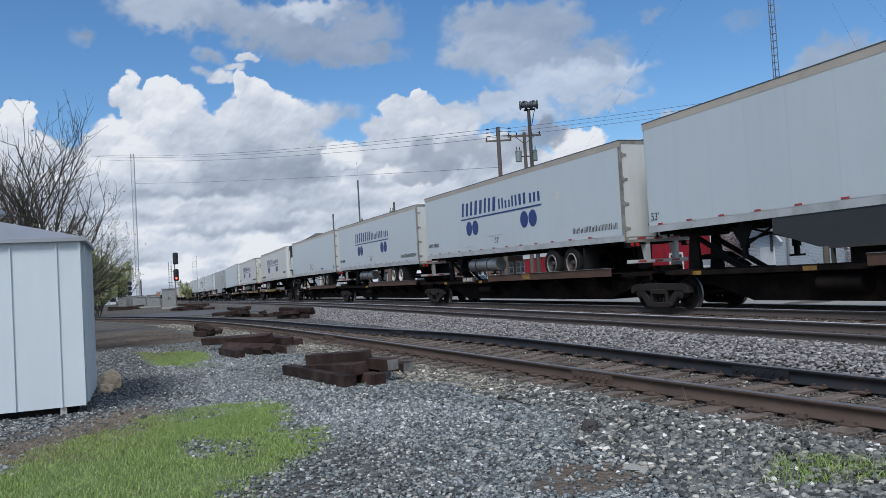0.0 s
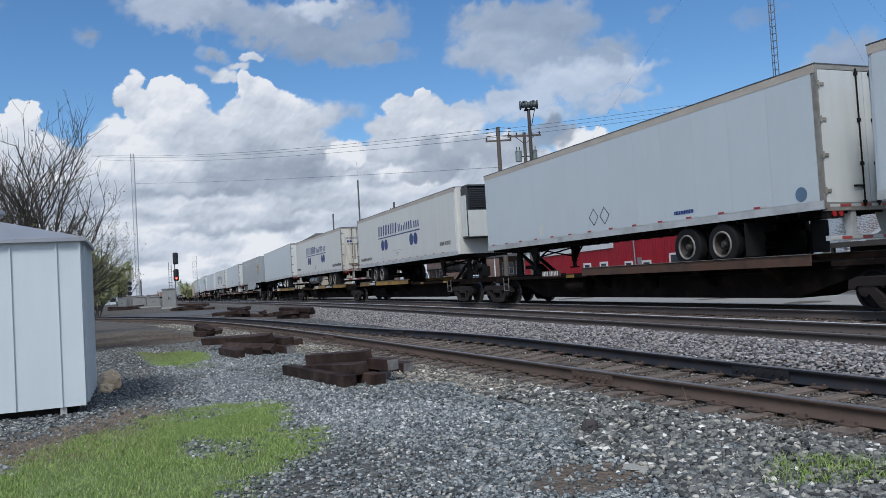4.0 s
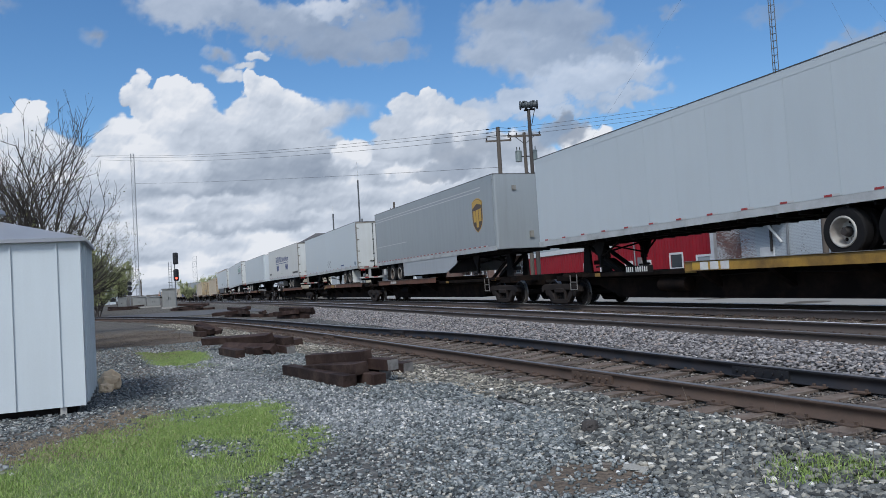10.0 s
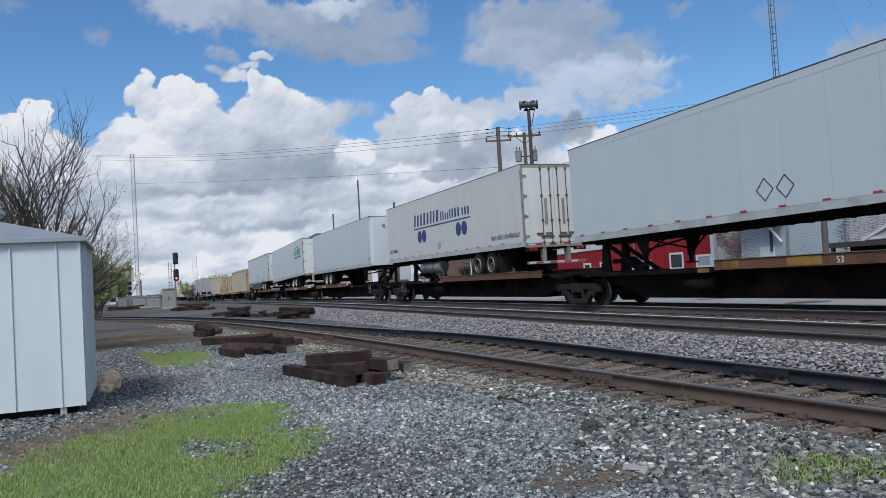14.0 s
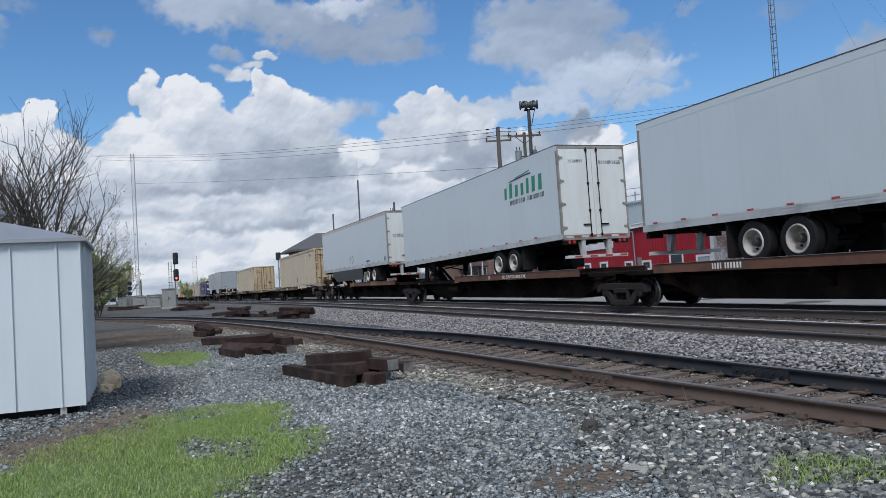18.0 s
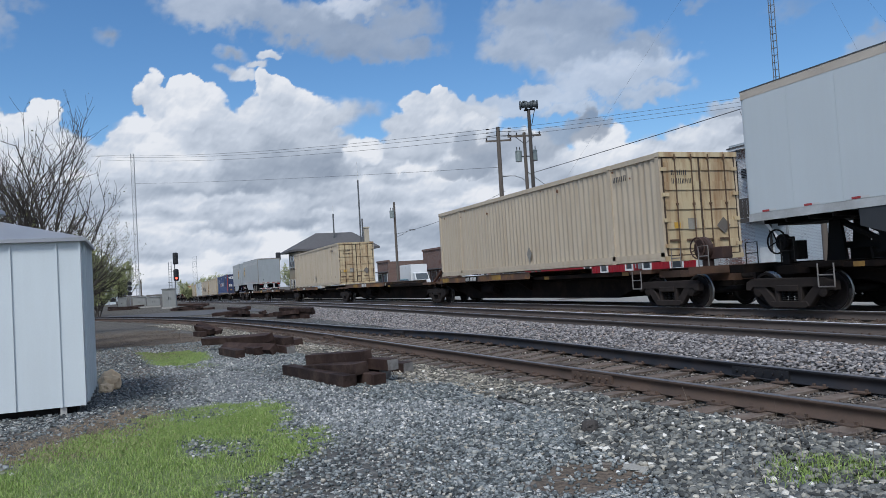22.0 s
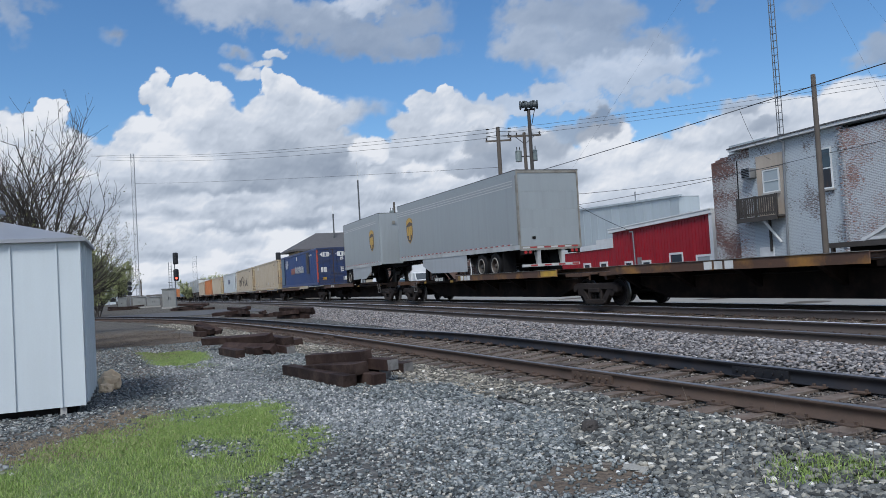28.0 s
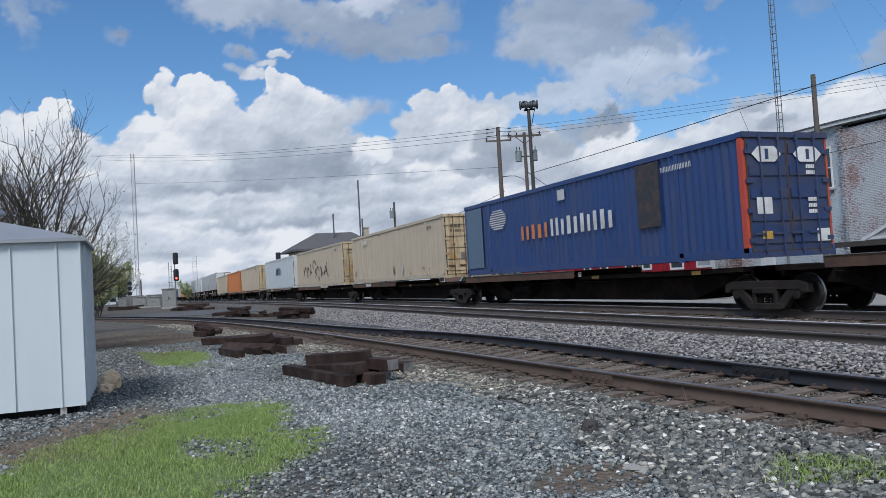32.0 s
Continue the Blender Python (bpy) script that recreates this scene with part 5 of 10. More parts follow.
        prism(bm, [(lx - 0.42, TB - 0.02), (lx + 0.42, TB - 0.02), (lx + 0.12, TB - 0.52), (lx - 0.06, TB - 0.52)], s * 0.86 - 0.012, s * 0.86 + 0.012)
        part("landing_leg", bm, FRAME, tr)
    bm = bmesh.new()
    cy(bm, (lx, -0.8, 0.60), (lx, 0.8, TB - 0.12), 0.028, 6)
    cy(bm, (lx, 0.8, 0.60), (lx, -0.8, TB - 0.12), 0.028, 6)
    part("landing_brace", bm, FRAME, tr)
    bm = bmesh.new()
    bx(bm, -h + 0.15, -h + 1.9, -0.6, 0.6, TB - 0.13, TB - 0.02)
    part("kingpin_plate", bm, FRAME, tr)
    if tank:
        end_ = lx + 4.22
        bm = bmesh.new()
        lathe(bm, [(-1.31, 0.06), (-1.30, 0.24), (-1.26, 0.272), (1.26, 0.272), (1.30, 0.24), (1.31, 0.06)], 22, "y")
        tk = part("side_tank", bm, TANKGREY if refrigerated or tank == "silver" else FRAME, tr, "dull grey cylindrical tank", pose(end_ - 1.31, -0.92, TB - 0.44, 0, 0, 90), smooth=40)
        for k in (-0.55, 0.55):
            bm = bmesh.new()
            lathe(bm, [(k - 0.03, 0.27), (k - 0.03, 0.281), (k + 0.03, 0.281), (k + 0.03, 0.27)], 22, "y")
            bx(bm, -0.02, 0.02, k - 0.03, k + 0.03, 0.27, 0.46)
            part("strap", bm, FRAME, tk, "black steel strap")
        bm = bmesh.new()
        lathe(bm, [(1.30, 0.05), (1.335, 0.05), (1.335, 0.01)], 12, "y")
        part("plug", bm, FRAME, tk)
    if skirt:
        a, b = skirt
        for s in (-1, 1):
            bm = bmesh.new()
            prism(bm, [(a, TB - 0.02), (b, TB - 0.02), (b, TB - 0.72), (a + 1.2, TB - 0.72), (a, TB - 0.35)], s * (w - 0.02) - 0.012, s * (w - 0.02) + 0.012)
            part("side_skirt", bm, skirt_mat or SKIRT, tr, "flat side skirt")
    if refrigerated:
        cool = part("cooling_unit", shared("cool_core", cool_core), None, tr, "black and white refrigeration unit", pose(-h, 0, 0))
        for key, material in (("cool_white", DOORWHITE), ("cool_black", DARKUNIT)):
            part("unit_panel" if key == "cool_white" else "unit_grille", shared(key, lambda: cool_cover(key, material)), None, cool)
    else:
        bm = bmesh.new()
        bx(bm, -h - 0.07, -h + 0.01, -0.30, -0.14, TB + 0.42, TB + 0.68)
        bx(bm, -h - 0.05, -h + 0.01, 0.35, 0.52, TB + TH - 0.62, TB + TH - 0.45)
        part("connection_box", bm, DOORFRAME, tr)
    if door_mark:
        end = Matrix.Translation((h + 0.0042, 0, 0)) @ pose(0, 0, 0, 90, 0, 90)
        for n_, x0, x1, z, hh, *blue in door_mark:
            fitted(n_, x0, x1, TB + z, hh, BLUEINK if blue else BLACKINK, tr, end, seed=n_)
        if len(door_mark[0]) > 5:
            for cx in (-0.80, -0.62, 0.56, 0.74):
                plate("disc", disc(cx, TB + 1.97, 0.085, 16), BLUEINK, tr, end)
    if decals:
        decals(tr, side)
    TRAVEL.append((tr, q, 1.052 - drop, 0 if rear == "R" else 180, tilt))
    return tr


def cool_core():
    bm = bmesh.new()
    bx(bm, -0.62, 0.0, -1.05, 1.05, TB + 0.65, TB + 2.86)
    bevelled(bm, 0.06)
    return mesh_of("cooling_unit", bm, DARKUNIT)


def cool_cover(key, material):
    bm = bmesh.new()
    if key == "cool_white":
        for y0, y1 in ((-1.0, -0.02), (0.02, 1.0)):
            bx(bm, -0.66, -0.60, y0, y1, TB + 0.72, TB + 1.85)
        for s in (-1, 1):
            bx(bm, -0.58, -0.06, s * 1.06 - 0.02, s * 1.06 + 0.02, TB + 0.75, TB + 2.5)
    else:
        for i in range(9):
            z = TB + 1.98 + i * 0.095
            v = bx(bm, -0.70, -0.62, -0.92, 0.92, z, z + 0.045)
        bx(bm, -0.72, -0.02, -1.0, 1.0, TB + 2.86, TB + 2.94)
    return mesh_of(key, bm, material)


# ---- containers ----
CB, CH = 0.0, 2.896


def corrugated(length, x0, x1, material, key, wave=0.036, pitch=0.279):
    """A stretch of corrugated steel wall, standing in the plane y = 0, facing -y."""
    def build():
        n = max(1, round((x1 - x0) / pitch))
        p = (x1 - x0) / n
        pts = []
        for i in range(n):
            a = x0 + i * p
            pts += [(a, 0), (a + 0.27 * p, 0), (a + 0.5 * p, wave), (a + 0.77 * p, wave)]
        pts.append((x1, 0))
        v = [(x, y, z) for z in (0.22, CH - 0.13) for x, y in pts]
        k = len(pts)
        f = [(i, i + 1, k + i + 1, k + i) for i in range(k - 1)]
        return from_arrays("corrugated_wall", v, f, material)
    return shared(("corr", key, round(x0, 2), round(x1, 2), material.name), build)


def container(q, label, paint, door_mat, length=16.15, seam=2.36, decals=None, post=None, door_style="plain", plain=False):
    """A shipping container with corrugated walls; its doors face the head of the train."""
    c = thing("shipping_container", label, "container", "containers on the train")
    h, w = length / 2, 1.295
    bm = bmesh.new()
    bx(bm, -h + 0.06, h - 0.06, -w + 0.075, w - 0.075, 0.12, CH - 0.06)
    part("inner_box", bm, paint, c)
    cuts = [-h + 0.10, -h + seam, h - seam, h - 0.10] if seam else [-h + 0.10, h - 0.10]
    for s in (-1, 1):
        for a, b in zip(cuts[:-1], cuts[1:]):
            part("corrugated_wall", corrugated(length, a + 0.05, b - 0.05, paint, "p" if plain else "c", 0.014 if plain else 0.036), None, c,
                 m=pose(0, s * (w - 0.03), 0, 0, 0, 0) if s < 0 else Matrix.Translation((0, w - 0.03, 0)) @ Matrix.Diagonal((1, -1, 1, 1)))
        for x in cuts:
            pm = post if (post and x > h - 0.2) else paint
            bm = bmesh.new()
            bx(bm, x - 0.075, x + 0.075, min(s * w, s * (w - 0.09)), max(s * w, s * (w - 0.09)), 0.02, CH - 0.02)
            part("post", bm, pm, c)
        bm = bmesh.new()
        bx(bm, -h, h, min(s * w, s * (w - 0.07)), max(s * w, s * (w - 0.07)), CH - 0.14, CH - 0.005)
        part("top_rail", bm, paint, c)
        bm = bmesh.new()
        bx(bm, -h, h, min(s * w, s * (w - 0.07)), max(s * w, s * (w - 0.07)), 0.03, 0.235)
        bx(bm, -h, h, min(s * (w + 0.004), s * (w - 0.06)), max(s * (w + 0.004), s * (w - 0.06)), 0.11, 0.125)
        part("bottom_rail", bm, paint, c)
        for x in cuts:
            for z in (0.0, CH - 0.12):
                bm = bmesh.new()
                bx(bm, x - 0.09, x + 0.09, min(s * (w + 0.003), s * (w - 0.12)), max(s * (w + 0.003), s * (w - 0.12)), z, z + 0.12)
                part("corner_casting", bm, paint, c)
    bm = bmesh.new()
    bx(bm, -h + 0.02, h - 0.02, -w + 0.05, w - 0.05, CH - 0.05, CH - 0.015)
    part("roof", bm, paint, c)
    # door end
    for s in (-1, 1):
        bm = bmesh.new()
        y0, y1 = min(s * 0.012, s * (w - 0.10)), max(s * 0.012, s * (w - 0.10))
        bx(bm, h - 0.05, h - 0.01, y0, y1, 0.14, CH - 0.14)
        for i in range(5):
            z = 0.32 + i * 0.52
            bx(bm, h - 0.02, h + 0.018, y0 + 0.04, y1 - 0.04, z, z + 0.22)
        d = part("door", bm, door_mat, c, "rust-streaked container door" if door_mat is BEIGEDOOR else "container door")
        for y in (0.28, 0.82):
            bm = bmesh.new()
            cy(bm, (h + 0.04, s * y, 0.06), (h + 0.04, s * y, CH - 0.06), 0.018, 8)
            for z in (0.16, 1.5, CH - 0.16):
                bx(bm, h + 0.0, h + 0.06, s * y - 0.035, s * y + 0.035, z - 0.03, z + 0.03)
            bx(bm, h + 0.03, h + 0.06, min(s * y, s * y - 0.32), max(s * y, s * y - 0.32), 0.52, 0.57)
            part("lock_rod", bm, RODBROWN if door_mat is BEIGEDOOR else door_mat, d)
        for i in range(4):
            bm = bmesh.new()
            z = 0.4 + i * 0.68
            bx(bm, h - 0.02, h + 0.03, min(s * (w - 0.24), s * (w - 0.04)), max(s * (w - 0.24), s * (w - 0.04)), z - 0.05, z + 0.05)
            part("hinge", bm, door_mat, d)
    for y0, y1 in ((-w + 0.085, -w + 0.125), (-0.03, 0.03), (w - 0.125, w - 0.085)):
        bm = bmesh.new()
        bx(bm, h - 0.03, h - 0.002, y0, y1, 0.14, CH - 0.13)
        part("door_gasket", bm, GASKET, c)
    for z0 in (0.13, CH - 0.165):
        bm = bmesh.new()
        bx(bm, h - 0.03, h - 0.004, -w + 0.125, w - 0.125, z0, z0 + 0.03)
        part("door_gasket", bm, GASKET, c)
    bm = bmesh.new()
    bx(bm, h - 0.10, h + 0.02, -w, w, 0.0, 0.13)
    part("door_sill", bm, door_mat, c)
    bm = bmesh.new()
    bx(bm, h - 0.10, h + 0.02, -w, w, CH - 0.13, CH)
    part("door_header", bm, door_mat, c)
    side = Matrix.Translation((-h, -w + 0.028, 0)) @ pose(0, 0, 0, 90)
    if door_mat is BEIGEDOOR:
        end = Matrix.Translation((h + 0.0185, 0, 0)) @ pose(0, 0, 0, 90, 0, 90)
        fitted(4, -0.95, -0.45, 2.28, 0.14, BLACKINK, c, end, seed=3)
        fitted(6, -0.95, -0.30, 2.05, 0.14, BLACKINK, c, end, seed=4)
        plate("placard", [(0.45, 0.9), (0.68, 1.13), (0.91, 0.9), (0.68, 0.67)], LOZENGE, c, end, label="dull grey lozenge placard")
        plate("data_plate", rect(-0.5, -0.22, 0.82, 1.12), DOORFRAME, c, end)
        plate("data_plate", rect(-0.95, -0.75, 0.86, 1.02), GOLD, c, end)
        plate("placard", [(length * 0.52, 0.60), (length * 0.52 + 0.2, 0.85), (length * 0.52 + 0.4, 0.60), (length * 0.52 + 0.2, 0.35)], DOORFRAME, c, side, 0.034)
        fitted(4, length - 2.15, length - 1.5, 2.35, 0.16, BLACKINK, c, side @ Matrix.Translation((0, 0, 0.034)), seed=5)
        r = random.Random(int(-q))
        for i in range(9):
            x, z = r.uniform(0.6, length - 1.0), r.choice((r.uniform(2.3, 2.7), r.uniform(0.3, 0.7), r.uniform(2.45, 2.7)))
            k = r.uniform(0.05, 0.13)
            plate("rust_spot", [(x, z), (x + k * 0.9, z - k * 0.3), (x + k * 1.3, z + k * 0.5), (x + k * 0.4, z + k * 0.9), (x - k * 0.2, z + k * 0.4)], RUSTSPOT, c, side, 0.033, 0.003)
    if decals:
        decals(c, side)
    TRAVEL.append((c, q, 1.23, 0, 0.0))
    return c


# ---- the train, from its head to its tail ----
def mark_two_discs(flip=False):
    def decals(tr, m):
        decal_two_discs(tr, m)
        lettering("stencil_53", "53'", 0.22, BLACKINK, tr, m @ Matrix.Translation((7.62, TB + 0.38, 0.003)))
        fitted(16, 0.57 if flip else 13.4, 2.92 if flip else 15.85, TB + 0.36, 0.18, BLACKINK, tr, m, seed=8, ragged=0.25)
        fitted(4, 14.05 if flip else 0.35, 14.55 if flip else 0.85, TB + 0.5, 0.17, BLACKINK, tr, m, seed=9)
        fitted(6, 14.65 if flip else 0.95, 15.35 if flip else 1.6, TB + 0.5, 0.17, BLACKINK, tr, m, seed=10)
        plate("repair_patch", rect(12.4, 12.75, TB + 1.55, TB + 1.8), WARMWHITE, tr, m)
        plate("repair_patch", rect(4.6, 5.5, TB + 0.33, TB + 0.36), ALU, tr, m)
        plate("repair_patch", rect(7.0, 8.4, TB + 0.66, TB + 0.69), ALU, tr, m)
    return decals


def mark_53(at, extra=None):
    def decals(tr, m):
        lettering("stencil_53", "53'", 0.21, BLACKINK, tr, m @ Matrix.Translation((at, TB + 0.30, 0.003)))
        if extra:
            extra(tr, m)
    return decals


def diamonds(x):
    """Two small outlined lozenges."""
    def decals(tr, m):
        for k in (0.0, 0.58):
            for a, b in (((0, 0), (0.24, 0.25)), ((0.24, 0.25), (0.48, 0)), ((0.48, 0), (0.24, -0.25)), ((0.24, -0.25), (0, 0))):
                dx, dz = b[0] - a[0], b[1] - a[1]
                ln = math.hypot(dx, dz)
                nx, nz = -dz / ln * 0.011, dx / ln * 0.011
                plate("lozenge_line", [(x + k + a[0] - nx, TB + 0.60 + a[1] - nz), (x + k + b[0] - nx, TB + 0.60 + b[1] - nz),
                                       (x + k + b[0] + nx, TB + 0.60 + b[1] + nz), (x + k + a[0] + nx, TB + 0.60 + a[1] + nz)], BLACKINK, tr, m)
        bars([(12, 0.09)], x + 4.0, TB + 0.30, 0.1, BLUEINK, tr, m, seed=12, pitch=0.7)
        plate("round_sticker", disc(15.6, TB + 0.34, 0.15), BLUEGREY, tr, m)
        plate("square_outline", rect(4.3, 4.6, TB + 0.26, TB + 0.62), WARMWHITE, tr, m)
    return decals


def mark_green(tr, m):
    fitted(7, 12.1, 15.1, TB + 1.80, 0.54, GREENINK, tr, m, seed=21, slant=0.08, ragged=0.22)
    fitted(7, 12.55, 13.75, TB + 1.54, 0.17, BLACKINK, tr, m, seed=22, slant=0.1)
    fitted(7, 13.95, 15.15, TB + 1.54, 0.17, BLACKINK, tr, m, seed=23, slant=0.1)
    plate("swoosh", [(12.6, TB + 2.42), (13.9, TB + 2.50), (14.3, TB + 2.50), (14.3, TB + 2.45), (13.9, TB + 2.45), (12.6, TB + 2.38)], BLACKINK, tr, m)
    plate("swoosh", [(13.1, TB + 2.50), (14.2, TB + 2.60), (14.2, TB + 2.56), (13.1, TB + 2.46)], GREENINK, tr, m)
    plate("repair_patch", rect(3.2, 3.4, TB + 2.2, TB + 2.5), ALU, tr, m)


def mark_shield(cx, cz, k, lines):
    def decals(tr, m):
        decal_shield(tr, m, cx, TB + cz, k)
        for z in lines:
            plate("trim_line", rect(0.1, lines[z], TB + z, TB + z + 0.035), WHITETAPE, tr, m)
    return decals


spine_car([17.3, 0.0, -17.4, -34.6, -51.75, -69.2], ["R", "R", "R", "R", "R"], 1,
          "dark brown five-unit spine car loaded with white trailers")
spine_car([-72.7, -90.5, -109.1, -127.05], ["L", "R", "R"], 2, "brown and yellow three-unit spine car loaded with trailers", sill_mat=OCHRE)
spine_car([-131.4, -149.2, -168.2, -186.4], ["L", "R", "R"], 3, "rusty brown three-unit spine car loaded with trailers", sill_mat=BROWNSILL)
spine_car([-190.6, -208.5, -227.4, -245.6], ["L", "R", "R"], 4, "dark brown three-unit spine car loaded with trailers", sill_mat=BROWNSILL)
spine_car([-249.7, -267.0, -284.6, -302.2, -319.8, -337.2], ["C", "E", "C", "E", "R"], 5,
          "rusty five-unit spine car with two empty platforms", sill_mat=RUSTSILL)
spine_car([-341.3, -358.4, -376.1, -394.6, -413.2, -431.2], ["L", "C", "C", "C", "C"], 6, "dark five-unit spine car loaded with containers")
spine_car([-435.3, -453.0, -470.8, -488.6, -506.4, -524.2], ["C", "C", "C", "R", "R"], 7, "dark five-unit spine car loaded with containers")
spine_car([-528.3, -546.1, -563.9, -581.7, -599.5, -617.3], ["R", "R", "C", "C", "C"], 8, "dark five-unit spine car with mixed loads")
spine_car([-621.4, -639.2, -657.0, -674.8, -692.6, -710.4], ["C", "C", "R", "R", "C"], 9, "dark five-unit spine car with mixed loads")

SHIP = "white trailer with navy word mark and disc pairs"
trailer(-9.3, "R", WHITE, "plain white box trailer with beige top rail", band=BAND, decals=mark_53(0.18), tank=False, skirt=(-3.7, 2.4), skirt_mat=DARKUNIT)
trailer(-26.57, tilt=0.7, drop=0.05, box=2.85, rear="R", look_=WHITE, label=SHIP + ", beige top rail", band=BAND, decals=mark_two_discs(), tank="silver")
trailer(-43.98, tilt=0.5, drop=0.03, box=2.88, rear="R", look_=WHITE, label=SHIP + ", beige top rail", band=BAND, decals=mark_two_discs(), tank="silver", rim=RIMWHITE)
trailer(-61.28, "R", WHITE, "plain white box trailer with small lozenges", band=BAND, decals=diamonds(7.5), tank=False)
trailer(-80.47, tandem=3.3, rear="L", look_=WARMWHITE, label="weathered white refrigerated trailer with navy mark", band=BAND, decals=mark_two_discs(True),
        refrigerated=True, rim=RIMDARK, corner=0.12, doors="two")
trailer(-101.05, tandem=2.55, rear="R", look_=WARMWHITE, label=SHIP + ", stained rear doors", band=BAND, decals=mark_two_discs(), doors="two", door_mat=DOORRUST, tank="silver", door_mark=((8, -0.95, -0.12, 2.12, 0.15, 1), (10, -0.05, 0.92, 2.1, 0.10, 1), (16, -0.9, 0.85, 1.72, 0.11)))
trailer(-119.8, tilt=-0.6, box=2.98, tandem=2.6, rear="R", look_=WHITE, label="plain white trailer with black lock rods", decals=None, door_mark=((10, 0.28, 1.12, 2.42, 0.13),), rim=RIMWHITE, tank=False)
trailer(-139.3, tandem=2.65, rear="L", look_=SILVER, label="grey parcel trailer with brown and gold shield", decals=mark_shield(14.5, 1.52, 1.15, {2.55: 14.9, 2.42: 14.9, 1.0: 5.5}),
        corner=0.10, seams=False, skirt=(-3.9, 3.4), doors="roll", door_mat=SILVER, rim=RIMDARK, tank=False)
trailer(-159.78, tilt=-0.4, drop=0.03, tandem=2.25, rear="R", look_=WHITE, label="plain white trailer with small lozenge outlines", decals=diamonds(7.9), rim=RIMDARK, flap=True, door_mark=((10, 0.25, 1.12, 2.18, 0.15),), tank=False)
trailer(-179.25, "R", WARMWHITE, SHIP + ", brown-stained rear", band=None, decals=mark_two_discs(), doors="two", tank="silver")
trailer(-198.85, tandem=3.95, rear="L", look_=WHITE, label="plain white trailer with rounded front corners", decals=mark_53(15.5), corner=0.22, rim=RIMWHITE, seams=False, tank=False)
trailer(-219.3, tilt=-1.2, drop=0.06, box=3.06, tandem=3.75, rear="R", look_=WHITE, label="white leasing trailer with green lettering bars", decals=mark_green, rim=RIMWHITE, door_mark=((10, 0.28, 1.12, 2.45, 0.12), (7, -0.9, -0.35, 2.5, 0.1)), tank=False)
trailer(-238.3, tilt=-0.4, drop=0.03, rear="R", look_=WHITE, label="white trailer with beige top rail and dark skirt", band=BAND, decals=diamonds(7.75), rim=RIMWHITE, door_mark=((8, -0.95, -0.1, 1.45, 0.2),), skirt=(-5.2, 2.6), skirt_mat=DARKUNIT, tank=False)
container(-257.5, "beige corrugated container with rust-streaked doors", BEIGE, BEIGEDOOR)
container(-293.14, "beige corrugated container with rusty end doors", BEIGE, BEIGEDOOR)
trailer(-331.2, tilt=0.5, drop=0.03, box=2.87, tandem=2.27, rear="R", look_=SILVER, label="grey parcel trailer with roll-up door", length=13.9, decals=mark_shield(1.9, 1.53, 1.08, {2.50: 13.6, 2.40: 13.6, 2.30: 13.6}),
        doors="roll", door_mat=SILVER, seams=False, skirt=(-3.4, 2.0), rim=RIMDARK, tank=False)
trailer(-345.6, "L", SILVER, "short grey parcel trailer with brown and gold shield", length=8.3, axles=1, corner=0.10,
        decals=mark_shield(6.63, 1.5, 1.05, {2.5: 7.6, 2.4: 7.6}), doors="roll", door_mat=SILVER, seams=False, skirt=(-2.0, 2.2), rim=RIMDARK, tank=False)


def mark_stack(c, m):
    L = 16.15
    up = m @ Matrix.Translation((0, 0, 0.045))
    fitted(5, 5.06, 7.05, 1.16, 0.50, ORANGEINK, c, up, seed=31)
    fitted(10, 7.2, 10.9, 1.16, 0.58, WHITEINK, c, up, seed=32, ragged=0.12)
    for i in range(9):
        a = 0.72 * math.sqrt(max(0.02, 1 - ((i - 4) / 4.8) ** 2))
        plate("globe_stripe", rect(3.2 - a, 3.2 + a, 1.72 + i * 0.085, 1.765 + i * 0.085), WHITEINK, c, up)
    plate("dark_panel", rect(12.1, 13.1, 1.0, 2.72), DARKPATCH, c, m, 0.045, 0.01, "dark repair panel")
    plate("white_patch", rect(7.8, 8.25, 2.28, 2.62), WHITETAPE, c, up)
    plate("faded_end", rect(0.25, 1.75, 0.3, 2.7), BLUEGREY, c, m, 0.045, 0.006, "faded grey-blue end panel")
    fitted(10, 13.2, 14.4, 2.38, 0.14, WHITEINK, c, up, seed=33)
    # on the doors: two pale hexagons, placards and small marks
    end = Matrix.Translation((L / 2 + 0.022, 0, 0)) @ pose(0, 0, 0, 90, 0, 90)
    for cx in (-0.62, 0.62):
        plate("door_hexagon", [(cx - 0.44, 2.38), (cx - 0.24, 2.56), (cx + 0.24, 2.56), (cx + 0.44, 2.38), (cx + 0.24, 2.20), (cx - 0.24, 2.20)], WHITEINK, c, end, 0.0)
        plate("hexagon_core", [(cx - 0.05, 2.26), (cx + 0.05, 2.26), (cx + 0.05, 2.5), (cx - 0.05, 2.5)], BLUEDOOR, c, end, 0.005)
    plate("placard", rect(-1.0, -0.55, 1.0, 1.38), WHITEINK, c, end, 0.0)
    plate("placard", rect(-0.9, -0.6, 0.42, 0.6), GOLD, c, end, 0.0)
    plate("placard", rect(0.75, 1.15, 0.32, 0.62), WHITEINK, c, end, 0.0)
    for i in range(5):
        bars([(5, 0.09)], 0.55, 1.55 - i * 0.14 + (0.5 if i < 2 else 0), 0.09, WHITEINK, c, end, seed=40 + i)


